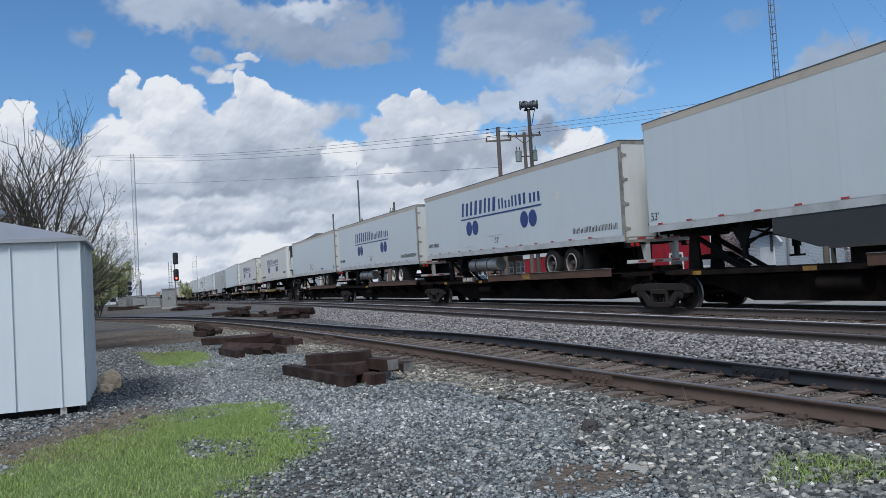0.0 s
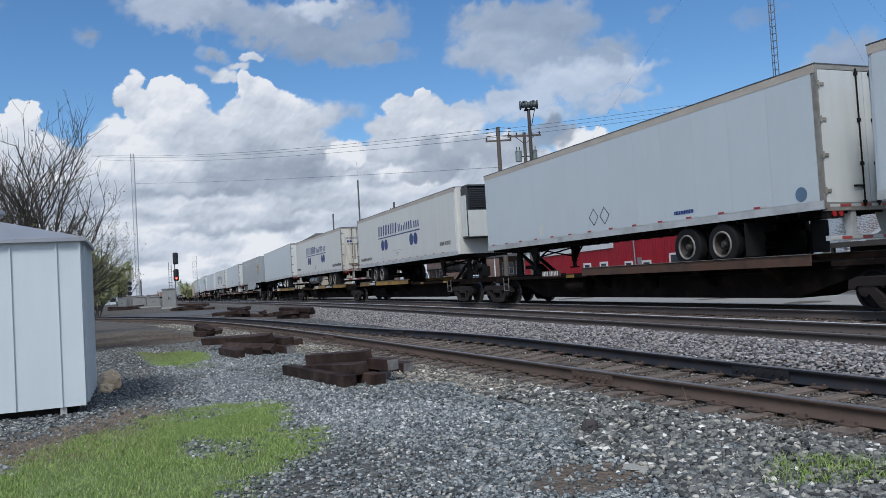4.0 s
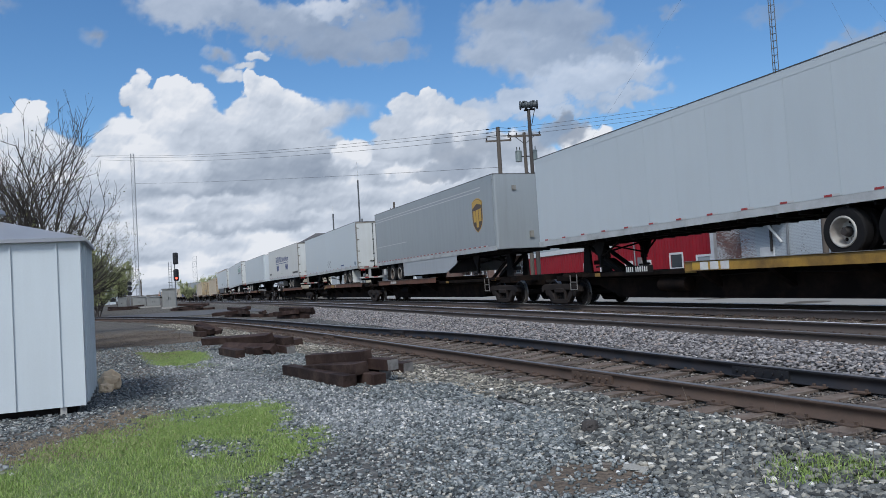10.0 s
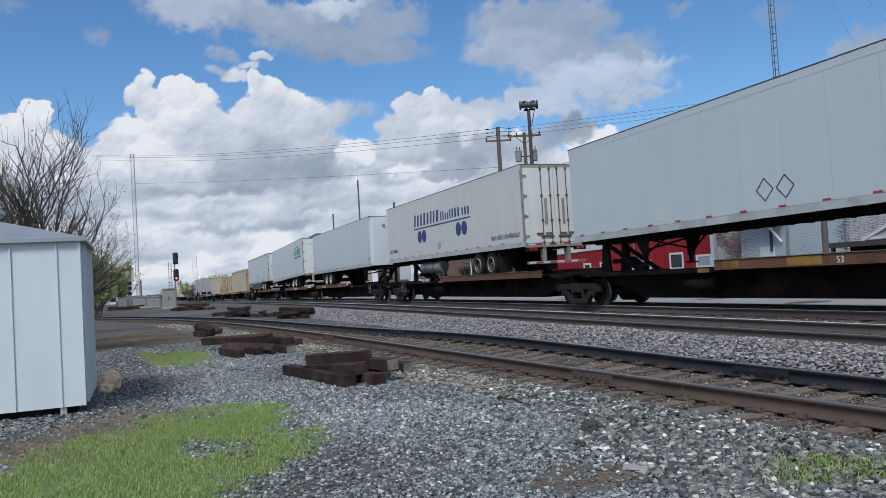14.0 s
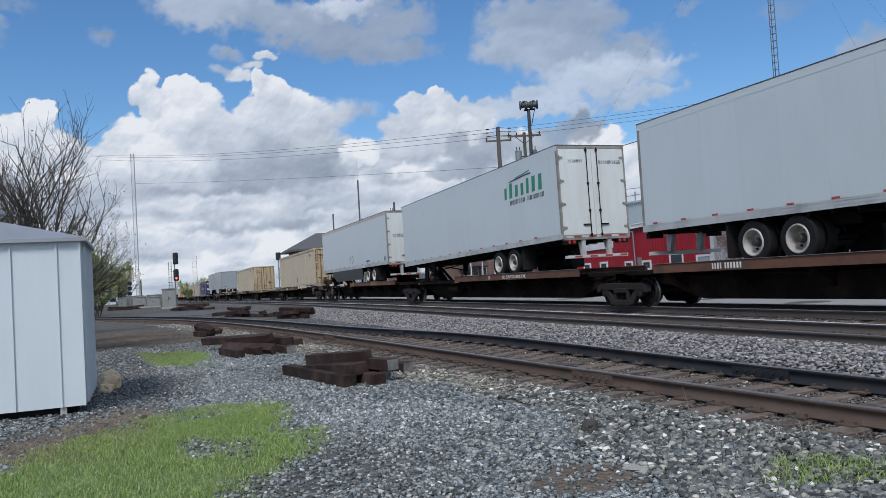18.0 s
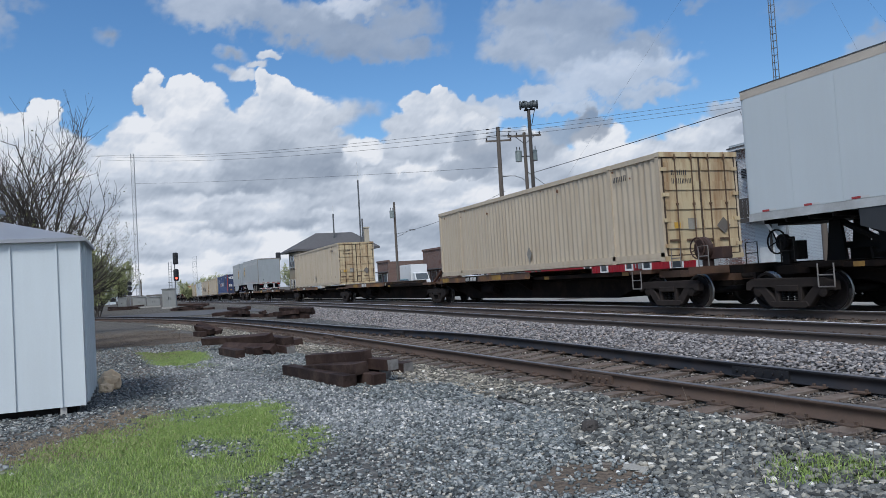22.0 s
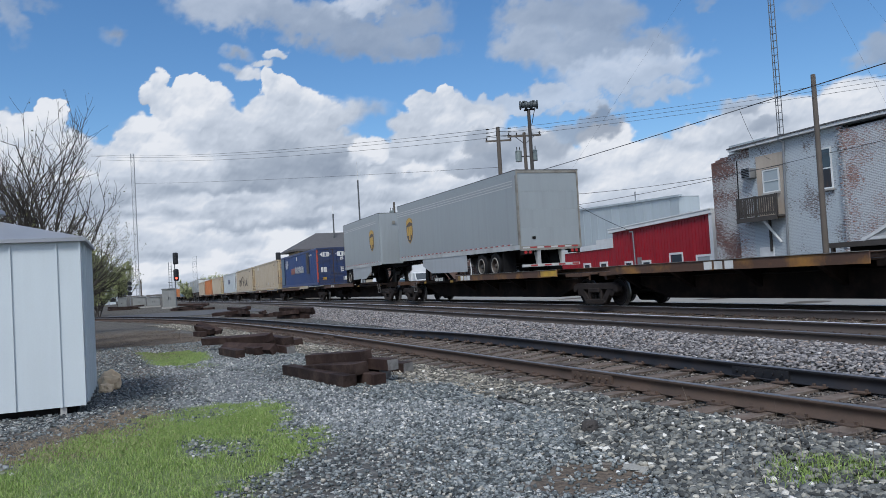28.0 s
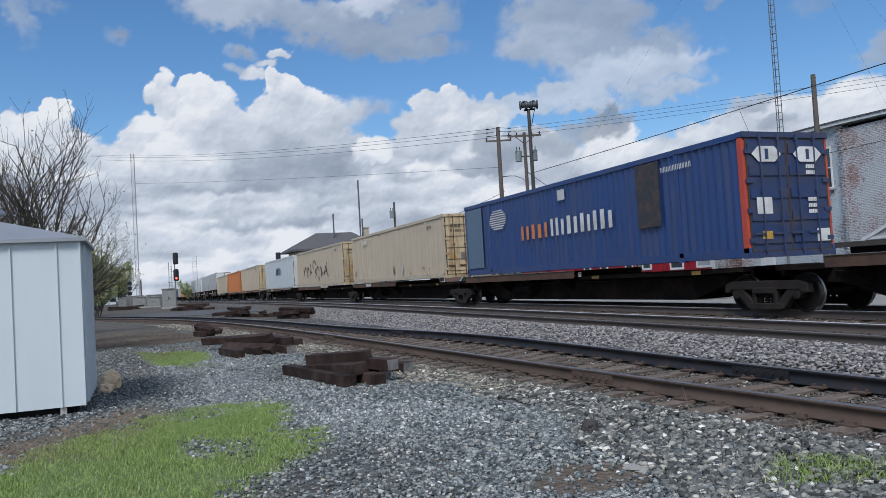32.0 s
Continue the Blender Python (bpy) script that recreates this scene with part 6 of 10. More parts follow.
def mark_beige(c, m):
    lettering("stencil_53", "53'", 0.3, BLACKINK, c, m @ Matrix.Translation((0.5, 0.45, 0.046)))
    plate("placard", [(9.9, 0.62), (10.13, 0.85), (10.35, 0.62), (10.13, 0.38)], ALU, c, m, 0.045)
    bars([(6, 0.26)], 2.6, 2.28, 0.2, DOORRUST, c, m @ Matrix.Translation((0, 0, 0.045)), seed=51)


def mark_scrawl(c, m):
    r = random.Random(61)
    bm = bmesh.new()
    x = 3.0
    for i in range(12):
        p = Vector((x, 1.2 + r.uniform(-0.2, 0.2), 0.048))
        for k in range(5):
            q = p + Vector((r.uniform(-0.3, 0.45), r.uniform(-0.5, 0.5), 0))
            q.y = min(2.0, max(0.7, q.y))
            cy(bm, p, q, 0.022, 4)
            p = q
        x += r.uniform(0.6, 0.9)
    part("scrawl", bm, DARKPATCH, c, "dark spray-painted scrawl", m)


container(-366.6, "blue container with orange and white letter bars", BLUE, BLUEDOOR, decals=mark_stack, post=REDPOST)
container(-385.3, "beige corrugated container beside a blue one", BEIGE, BEIGEDOOR, decals=mark_beige)
container(-404.2, "beige container with dark scrawl on its side", BEIGE, BEIGEDOOR, decals=mark_scrawl)
container(-422.5, "white container with blue lettering bars", WHITE, DOORWHITE, plain=True,
          decals=lambda c, m: fitted(5, 7.0, 9.6, 1.3, 0.7, BLUEINK, c, m @ Matrix.Translation((0, 0, 0.03)), seed=71))
container(-444.1, "beige corrugated steel shipping container", BEIGE, BEIGEDOOR)
container(-461.9, "orange corrugated steel shipping container", ORANGE, ORANGE)
container(-479.7, "beige corrugated steel shipping container", BEIGE, BEIGEDOOR)
trailer(-497.5, "R", SILVER, "plain grey box trailer on the train", tank=False, decals=None)
trailer(-515.3, "R", SILVER, "plain grey box trailer on the train", tank=False, decals=None)
trailer(-537.2, "R", WHITE, "plain white box trailer on the train", tank=False, decals=None)
trailer(-555.0, "R", SILVER, "plain grey box trailer on the train", tank=False, decals=None)
container(-572.8, "grey-blue corrugated steel container", BLUEGREY, BLUEGREY)
container(-590.6, "orange corrugated steel shipping container", ORANGE, ORANGE)
container(-608.4, "orange corrugated steel shipping container", ORANGE, ORANGE)
container(-630.3, "beige corrugated steel shipping container", BEIGE, BEIGEDOOR)
container(-648.1, "blue corrugated steel shipping container", BLUE, BLUE)
trailer(-665.9, "R", WHITE, "plain white box trailer on the train", tank=False, decals=None)
trailer(-683.7, "R", SILVER, "plain grey box trailer on the train", tank=False, decals=None)
container(-701.5, "orange corrugated steel shipping container", ORANGE, ORANGE)
# letters and numbers that can be read on the deck sill
fourth_car = [o for o in scene.objects if o.name.startswith("spine_car")][3]
lettering("sill_words", "ALL PURPOSE SPINE CAR", 0.125, WHITEINK, fourth_car, pose(2.2, -1.310, 1.0, 90, 0, 0))
second_car = [o for o in scene.objects if o.name.startswith("spine_car")][1]
bm = bmesh.new()
bx(bm, 1.5, 3.85, -1.3085, -1.296, 0.962, 1.178)
part("name_plate", bm, FRAME, second_car, "black painted panel on the sill")
lettering("sill_words", "ALL PURPOSE SPINE CAR", 0.125, WHITEINK, second_car, pose(1.65, -1.310, 1.0, 90, 0, 0))

# ---- yard things: shed, tie piles, signals ----
SHEDWHITE = mat("white_painted_sheet_steel", (0.535, 0.58, 0.605), 0.42, 0.0, 0.05, 0.8, 40, 0.05, 0.004, (0.42, 0.44, 0.45), 0.25, True, rnd=0.01)
SHEDROOF = mat("grey_galvanised_roof", (0.29, 0.30, 0.32), 0.48, 0.35, 0.10, 1.5, 40, 0.05, 0.004, (0.22, 0.22, 0.22), 0.4)
CONCRETE = mat("concrete", (0.36, 0.35, 0.33), 0.85, 0.0, 0.15, 2.0, 60, 0.2, 0.01, (0.2, 0.18, 0.16), 0.5)
POLEWOOD = mat("grey_pole_wood", (0.095, 0.08, 0.068), 0.85, 0.0, 0.25, 2.0, 50, 0.3, 0.01, (0.09, 0.075, 0.06), 0.5, True)
GALVDARK = mat("dull_dark_steel", (0.10, 0.105, 0.11), 0.6, 0.3, 0.15, 3.0, 60, 0.05, 0.003)
GALV = mat("galvanised_steel", (0.26, 0.27, 0.28), 0.5, 0.6, 0.12, 3.0, 60, 0.05, 0.003)
BLACKPAINT = mat("matt_black_paint", (0.014, 0.014, 0.016), 0.5, 0.0, 0.2, 3.0, 60, 0.05, 0.003)
WIRE = mat("wire", (0.05, 0.05, 0.055), 0.6, 0.3, 0.1)
SILVERBOX = mat("aluminium_case", (0.27, 0.275, 0.265), 0.5, 0.2, 0.08, 2.0, 60, 0.05, 0.003, (0.2, 0.19, 0.18), 0.4, True)


def signal_shed():
    """The white sheet-steel bungalow: standing-seam wall panels, hipped roof with a vent, on blocks."""
    s = thing("equipment_shed", "white sheet-steel equipment shed with grey hipped roof", "shed")
    x0, x1, y0, y1, z0, z1 = -14.35, -12.0, -3.4, -0.765, -0.33, 2.02
    bm = bmesh.new()
    bx(bm, x0 + 0.02, x1 - 0.02, y0 + 0.02, y1 - 0.02, z0 + 0.02, z1)
    part("body", bm, SHEDWHITE, s)
    # wall panels with upright ribs
    cuts = [y1, -1.06, -1.63, -2.2, -2.77, y0]
    for a, b in zip(cuts[1:], cuts[:-1]):
        bm = bmesh.new()
        bx(bm, x1 - 0.02, x1, a + 0.004, b - 0.004, z0, z1 - 0.02)
        part("wall_panel", bm, SHEDWHITE, s)
        bm = bmesh.new()
        bx(bm, x1 - 0.005, x1 + 0.026, b - 0.018, b + 0.006, z0, z1 - 0.02)
        part("wall_rib", bm, SHEDWHITE, s)
    for i in range(5):
        w = (x1 - x0) / 5
        a = x0 + i * w
        bm = bmesh.new()
        bx(bm, a + 0.004, a + w - 0.004, y1 - 0.02, y1, z0, z1 - 0.02)
        part("wall_panel", bm, SHEDWHITE, s)
        bm = bmesh.new()
        bx(bm, a - 0.012, a + 0.016, y1 - 0.005, y1 + 0.035, z0, z1 - 0.02)
        part("wall_rib", bm, SHEDWHITE, s)
    bm = bmesh.new()
    o = 0.085
    e = [bm.verts.new(p) for p in ((x0 - o, y0 - o, z1), (x1 + o, y0 - o, z1), (x1 + o, y1 + o, z1), (x0 - o, y1 + o, z1))]
    g = [bm.verts.new((v.co.x, v.co.y, z1 - 0.05)) for v in e]
    ap = bm.verts.new(((x0 + x1) / 2, (y0 + y1) / 2, z1 + 0.40))
    for i in range(4):
        j = (i + 1) % 4
        bm.faces.new((g[i], g[j], e[j], e[i]))
        bm.faces.new((e[i], e[j], ap))
    bm.faces.new(g[::-1])
    part("roof", bm, SHEDROOF, s, "low hipped sheet-metal roof")
    bm = bmesh.new()
    cxx, cyy = (x0 + x1) / 2, (y0 + y1) / 2
    cy(bm, (cxx, cyy, z1 + 0.30), (cxx, cyy, z1 + 0.48), 0.16, 16)
    cy(bm, (cxx, cyy, z1 + 0.46), (cxx, cyy, z1 + 0.52), 0.26, 16, 0.24)
    cy(bm, (cxx, cyy, z1 + 0.52), (cxx, cyy, z1 + 0.60), 0.24, 16, 0.04)
    part("roof_vent", bm, SHEDROOF, s, "round roof vent", smooth=40)
    for xx, yy in ((x1 - 0.25, y1 - 0.35), (x0 + 0.25, y1 - 0.35), (x1 - 0.25, y0 + 0.35), (x0 + 0.25, y0 + 0.35)):
        bm = bmesh.new()
        bx(bm, xx - 0.12, xx + 0.12, yy - 0.06, yy + 0.06, -0.47, z0 + 0.02)
        part("foot_block", bm, CONCRETE, s)
    for yy in (-1.05, -2.6):
        bm = bmesh.new()
        bx(bm, x1 - 0.11, x1 - 0.015, yy - 0.04, yy + 0.04, -0.47, z0 + 0.01)
        part("foot_block", bm, CONCRETE, s)
    # black floor frame, deepened to the ground to fill the gap with painted shade
    bm = bmesh.new()
    bx(bm, x0 + 0.1, x1 - 0.12, y0 + 0.1, y1 - 0.12, z0 - 0.13, z0 + 0.03)
    part("floor_frame", bm, FRAME, s)


signal_shed()


def loose_tie(x, y, z, length, turn, roll=0.0, pitch=0.0, seed=1, w=0.225, h=0.18, pale=False):
    """A discarded creosoted tie with slightly worn edges; x, y, z is the middle of its underside."""
    r = random.Random(seed)
    bm = bmesh.new()
    bx(bm, -length / 2, length / 2, -w / 2, w / 2, 0, h)
    bmesh.ops.subdivide_edges(bm, edges=[e for e in bm.edges if e.calc_length() > 0.7], cuts=4)
    for v in bm.verts:
        v.co += Vector((r.uniform(-0.012, 0.012), r.uniform(-0.003, 0.003), r.uniform(-0.002, 0.002)))
    bmesh.ops.bevel(bm, geom=[e for e in bm.edges if len(e.link_faces) == 2 and e.calc_face_angle() > 1.0], offset=0.006, segments=1, affect="EDGES")
    me = mesh_of("railway_tie", bm, CREOSOTE)
    me.materials.append(SAWNEND)
    for p in me.polygons:
        if pale and abs(p.normal.x) > 0.9:
            p.material_index = 1
    ob = part("railway_tie", me, None, None, "", pose(x, y, z, roll, pitch, turn))
    return tagged(ob, "discarded brown wooden tie with a pale grey sawn end" if pale else "discarded dark brown creosoted wooden tie on gravel", "railway tie", "discarded ties")


def tie_ending(x, y, length, turn, z=0.0, seed=1, roll=0.0, pitch=0.0, pale=False):
    """A tie whose near end's underside is at x, y; it runs back from there."""
    a = radians(turn)
    return loose_tie(x - math.cos(a) * length / 2, y - math.sin(a) * length / 2, G + z, length, turn, roll, pitch, seed, pale=pale)


G = -0.44
# nearest pile: a long tie along the front, others beside it, two across the top
tie_ending(-11.69, 2.95, 2.62, 10.8, 0, 1)
tie_ending(-11.52, 3.38, 2.3, 14.0, 0, 2)
tie_ending(-12.16, 3.66, 2.4, 14.0, 0, 3, pale=True)
tie_ending(-12.67, 4.24, 2.2, 20.0, 0, 4, 4, pale=True)
tie_ending(-11.70, 3.66, 2.4, 18.0, 0.185, 5, pale=True)
tie_ending(-11.80, 3.20, 1.85, 15.0, 0.10, 7, 6, -4)
tie_ending(-12.18, 3.38, 1.62, 22.0, 0.255, 8, 4, -4)
# second pile
tie_ending(-18.62, 2.12, 1.45, 10.0, 0, 11)
tie_ending(-18.95, 2.60, 2.7, 10.0, 0, 12, 5)
tie_ending(-18.50, 3.28, 2.2, 10.0, 0, 13, pale=True)
tie_ending(-18.75, 2.98, 2.2, 26.0, 0.05, 14, 38)
tie_ending(-20.70, 3.90, 2.0, 12.0, 0, 15, 6)
tie_ending(-18.90, 3.33, 2.4, 10.6, 0.185, 16, 4)
tie_ending(-19.15, 2.92, 2.2, 22.0, 0.24, 17, 14, -3)
tie_ending(-20.6, 2.42, 1.5, 34.0, 0.19, 18, 8, -2)
# a small heap by the bend
loose_tie(-28.9, 1.93, G, 0.8, 15.0, seed=21)
loose_tie(-29.2, 2.3, G, 0.9, 35.0, 10, seed=22)
loose_tie(-29.0, 2.1, G + 0.15, 0.8, 40.0, 14, 12, seed=23)
loose_tie(-29.3, 2.27, G + 0.17, 0.95, 60.0, 20, 20, seed=24)
# piles beyond the siding
for i, (x, y, z, ln, tu, ro) in enumerate(((-46.5, 5.1, 0, 2.6, 22, 0), (-45.6, 5.5, 0, 2.6, 14, 0), (-46.2, 4.8, 0.18, 2.5, 26, 0), (-45.5, 5.3, 0.18, 2.6, 18, 0),
                                            (-45.9, 5.2, 0.36, 2.6, 12, 0), (-46.1, 5.6, 0.36, 2.3, 20, 0), (-43.4, 6.0, 0, 1.1, 30, 0), (-42.6, 6.4, 0, 0.9, 70, 0),
                                            (-42.9, 6.2, 0.17, 1.0, 10, 15), (-38.9, 6.8, 0, 2.6, 8, 0), (-38.3, 7.2, 0, 2.6, 16, 0), (-38.7, 6.6, 0.18, 2.5, 12, 0),
                                            (-38.2, 7.0, 0.18, 2.6, 20, 0), (-38.0, 7.1, 0.36, 2.2, 40, 20), (-72.0, 3.4, 0, 3.2, 30, 0), (-71.0, 4.2, 0, 3.6, 28, 0),
                                            (-70.4, 4.7, 0, 3.4, 40, 0), (-71.2, 4.0, 0.2, 3.4, 34, 0), (-70.5, 4.4, 0.2, 3.3, 24, 0), (-70.9, 4.3, 0.4, 3.0, 50, 8),
                                            (-94.0, -2.2, 0, 3.4, 50, 0), (-95.5, -1.6, 0, 3.4, 58, 0), (-94.5, -1.8, 0.2, 3.4, 52, 0), (-96.0, -1.0, 0.2, 3.2, 66, 0))):
    loose_tie(x, y, G + z, ln, tu + (-14, 9, 17, -6, 4)[i % 5] * (1 if z else 0.4), ro + ((5, -7, 12, -3)[i % 4] if z else 0), (0, 2, -3)[i % 3] if z else 0, 40 + i)


def signal_mast():
    s = thing("signal_mast", "two-headed black colour-light signal showing red", "railway signal", m=pose(-88.8, 3.62, G))
    bm = bmesh.new()
    cy(bm, (0, 0, 0), (0, 0, 5.1), 0.065, 10)
    part("mast", bm, GALV, s)
    bm = bmesh.new()
    bx(bm, -0.3, 0.3, -0.3, 0.3, -0.05, 0.25)
    part("base", bm, CONCRETE, s)
    bm = bmesh.new()
    for dy in (-0.62, -0.34):
        cy(bm, (0, dy, 0.2), (0, dy, 5.0), 0.03, 6)
    for i in range(16):
        cy(bm, (0, -0.62, 0.4 + i * 0.29), (0, -0.34, 0.4 + i * 0.29), 0.018, 6)
    for z in (2.0, 3.9):
        cy(bm, (0, -0.6, z), (0, 0.0, z), 0.025, 6)
    part("ladder", bm, GALV, s)
    for z, lit in ((5.32, False), (3.52, True)):
        bm = bmesh.new()
        lathe(bm, [(-0.64, 0.18), (-0.55, 0.28), (0.55, 0.28), (0.64, 0.18)], 16, "z")
        hd = part("signal_head", bm, BLACKPAINT, s, "black signal head", pose(0.12, 0.12, z), smooth=40)
        bm = bmesh.new()
        for k in (-0.36, 0.0, 0.36):
            lathe(bm, [(k - 0.14, 0.02), (k - 0.13, 0.10), (k + 0.1, 0.10), (k + 0.13, 0.02)], 12, "z")
        part("hood", bm, BLACKPAINT, hd, m=pose(0.26, 0, 0))
        bm = bmesh.new()
        cy(bm, (0.355, 0, -0.36), (0.375, 0, -0.36), 0.10, 14)
        part("lens", bm, glow("red_signal_light", (1.0, 0.06, 0.03), 6.0) if lit else BLACKPAINT, hd)
    bm = bmesh.new()
    bx(bm, -0.5, 0.5, -0.75, 0.1, 2.75, 2.80)
    part("platform", bm, GALV, s)


signal_mast()
# the single head beyond the train
s = thing("signal_mast", "single black signal head on a slim mast", "railway signal", m=pose(-118.0, 19.7, G))
bm = bmesh.new()
cy(bm, (0, 0, 0), (0, 0, 5.6), 0.08, 10)
part("mast", bm, GALV, s)
bm = bmesh.new()
lathe(bm, [(5.6, 0.25), (5.7, 0.38), (6.7, 0.38), (6.8, 0.25)], 16, "z")
part("signal_head", bm, BLACKPAINT, s, "black signal head", smooth=40)


def case(x, y, w, d, h, label):
    c = thing("relay_case", label, "equipment case", "relay cases", m=pose(x, y, G))
    bm = bmesh.new()
    bx(bm, -d / 2, d / 2, -w / 2, w / 2, 0.15, h)
    bevelled(bm, 0.02)
    part("cabinet", bm, SILVERBOX, c)
    bm = bmesh.new()
    bx(bm, -d / 2 - 0.08, d / 2 + 0.08, -w / 2 - 0.08, w / 2 + 0.08, h - 0.04, h + 0.05)
    part("lid", bm, SILVERBOX, c)
    for s in (0, 1):
        bm = bmesh.new()
        bx(bm, d / 2, d / 2 + 0.02, -w / 2 + 0.06 + s * w / 2, -0.04 + s * w / 2 - 0.02 * s, 0.25, h - 0.12)
        dr = part("door", bm, SILVERBOX, c)
        bm = bmesh.new()
        bx(bm, d / 2 + 0.02, d / 2 + 0.05, -0.1 + s * 0.15, -0.06 + s * 0.15, h * 0.45, h * 0.58)
        part("handle", bm, BLACKPAINT, dr)
    bm = bmesh.new()
    bx(bm, -d / 2 - 0.1, d / 2 + 0.1, -w / 2 - 0.1, w / 2 + 0.1, -0.05, 0.15)
    part("foundation", bm, CONCRETE, c)


case(-87.0, 2.86, 1.35, 1.3, 2.05, "silver relay case beside the signal")
case(-103.0, -2.05, 1.0, 1.0, 1.35, "small silver case far down the line")
case(-102.0, -0.1, 1.5, 1.2, 1.35, "silver case far down the line")
case(-101.5, 1.5, 1.5, 1.2, 1.25, "low silver case far down the line")
cb = thing("crossbuck_sign", "white crossbuck sign at a far crossing", "road sign", m=pose(-98.2, -3.38, G))
bm = bmesh.new()
cy(bm, (0, 0, 0), (0, 0, 2.3), 0.05, 8)
part("post", bm, GALV, cb)
for a in (45, -45):
    bm = bmesh.new()
    bx(bm, 0.05, 0.07, -0.6, 0.6, -0.11, 0.11)
    part("blade", bm, WHITEINK, cb, m=pose(0, 0, 2.15, a))

cs = thing("crossing_signal", "dark flashing-light mast at the far crossing", "crossing signal", m=pose(-140.9, -1.55, G))
bm = bmesh.new()
cy(bm, (0, 0, 0), (0, 0, 3.8), 0.07, 8)
part("mast", bm, GALV, cs)
for z in (3.65, 2.75, 1.9):
    bm = bmesh.new()
    lathe(bm, [(z - 0.32, 0.2), (z - 0.25, 0.36), (z + 0.25, 0.36), (z + 0.32, 0.2)], 12, "z")
    part("lamp_housing", bm, BLACKPAINT, cs)
sp = thing("line_pole", "short dark pole by the silver cases", "pole", m=pose(-131.1, 0.21, G))
bm = bmesh.new()
cy(bm, (0, 0, -0.2), (0, 0, 4.0), 0.13, 8, 0.10)
part("shaft", bm, POLEWOOD, sp)
hs_ = thing("far_house", "low white house with grey roof at the far crossing", "house", m=pose(-172.0, -6.0, G))
bm = bmesh.new()
bx(bm, -3, 3, -2.9, 2.9, 0, 1.5)
part("wall", bm, SHEDWHITE, hs_)
bm = bmesh.new()
prism(bm, [(-3.3, 1.5), (3.3, 1.5), (0, 2.3)], -3.2, 3.2)
part("roof", bm, SHEDROOF, hs_)
for yy in (-1.6, 0.4):
    bm = bmesh.new()
    bx(bm, 3.0, 3.04, yy, yy + 0.9, 0.5, 1.2)
    part("window", bm, BLACKPAINT, hs_)

# the tan rubble lump behind the shed, a dark clod, a scrap of tie
TANROCK = mat("tan_sandstone", (0.60, 0.45, 0.29), 0.85, 0.0, 0.2, 4.0, 40, 0.5, 0.02)
EARTH = mat("dark_earth", (0.045, 0.04, 0.038), 0.9, 0.0, 0.3, 6.0, 60, 0.5, 0.02)


PALESLAB = mat("pale_limestone", (0.27, 0.26, 0.235), 0.85, 0.0, 0.15, 8.0, 60, 0.2, 0.01)


def lump(name, x, y, z, sx, sy, sz, material, label, category, seed):
    bm = bmesh.new()
    bmesh.ops.create_icosphere(bm, subdivisions=3, radius=1)
    for v in bm.verts:
        d = noise.noise(v.co * 1.7 + Vector((seed, 0, 0))) * 0.35 + noise.noise(v.co * 4.5 + Vector((0, seed, 0))) * 0.14
        v.co = Vector((v.co.x * sx, v.co.y * sy, v.co.z * sz)) * (1 + d)
    ob = part(name, bm, material, None, "", pose(x, y, z))
    return tagged(ob, label, category)


lump("rock", -14.55, -0.54, -0.30, 0.17, 0.17, 0.19, TANROCK, "rough tan sandstone lump beside the shed", "rock", 1)
lump("rock", -14.35, -0.60, -0.40, 0.2, 0.12, 0.12, TANROCK, "small tan sandstone lump on the gravel", "rock", 2)
lump("dirt_clod", -6.62, 4.05, -0.385, 0.085, 0.085, 0.07, EARTH, "dark clod of earth on the gravel", "clod", 3)
lump("flat_stone", -5.24, 3.62, -0.436, 0.15, 0.10, 0.013, PALESLAB, "flat pale slab of stone in the gravel", "stone", 6)
lump("dirt_clod", -10.9, -0.02, -0.435, 0.10, 0.05, 0.03, EARTH, "flat dark clod by the grass", "clod", 4)

# ---- town across the tracks ----


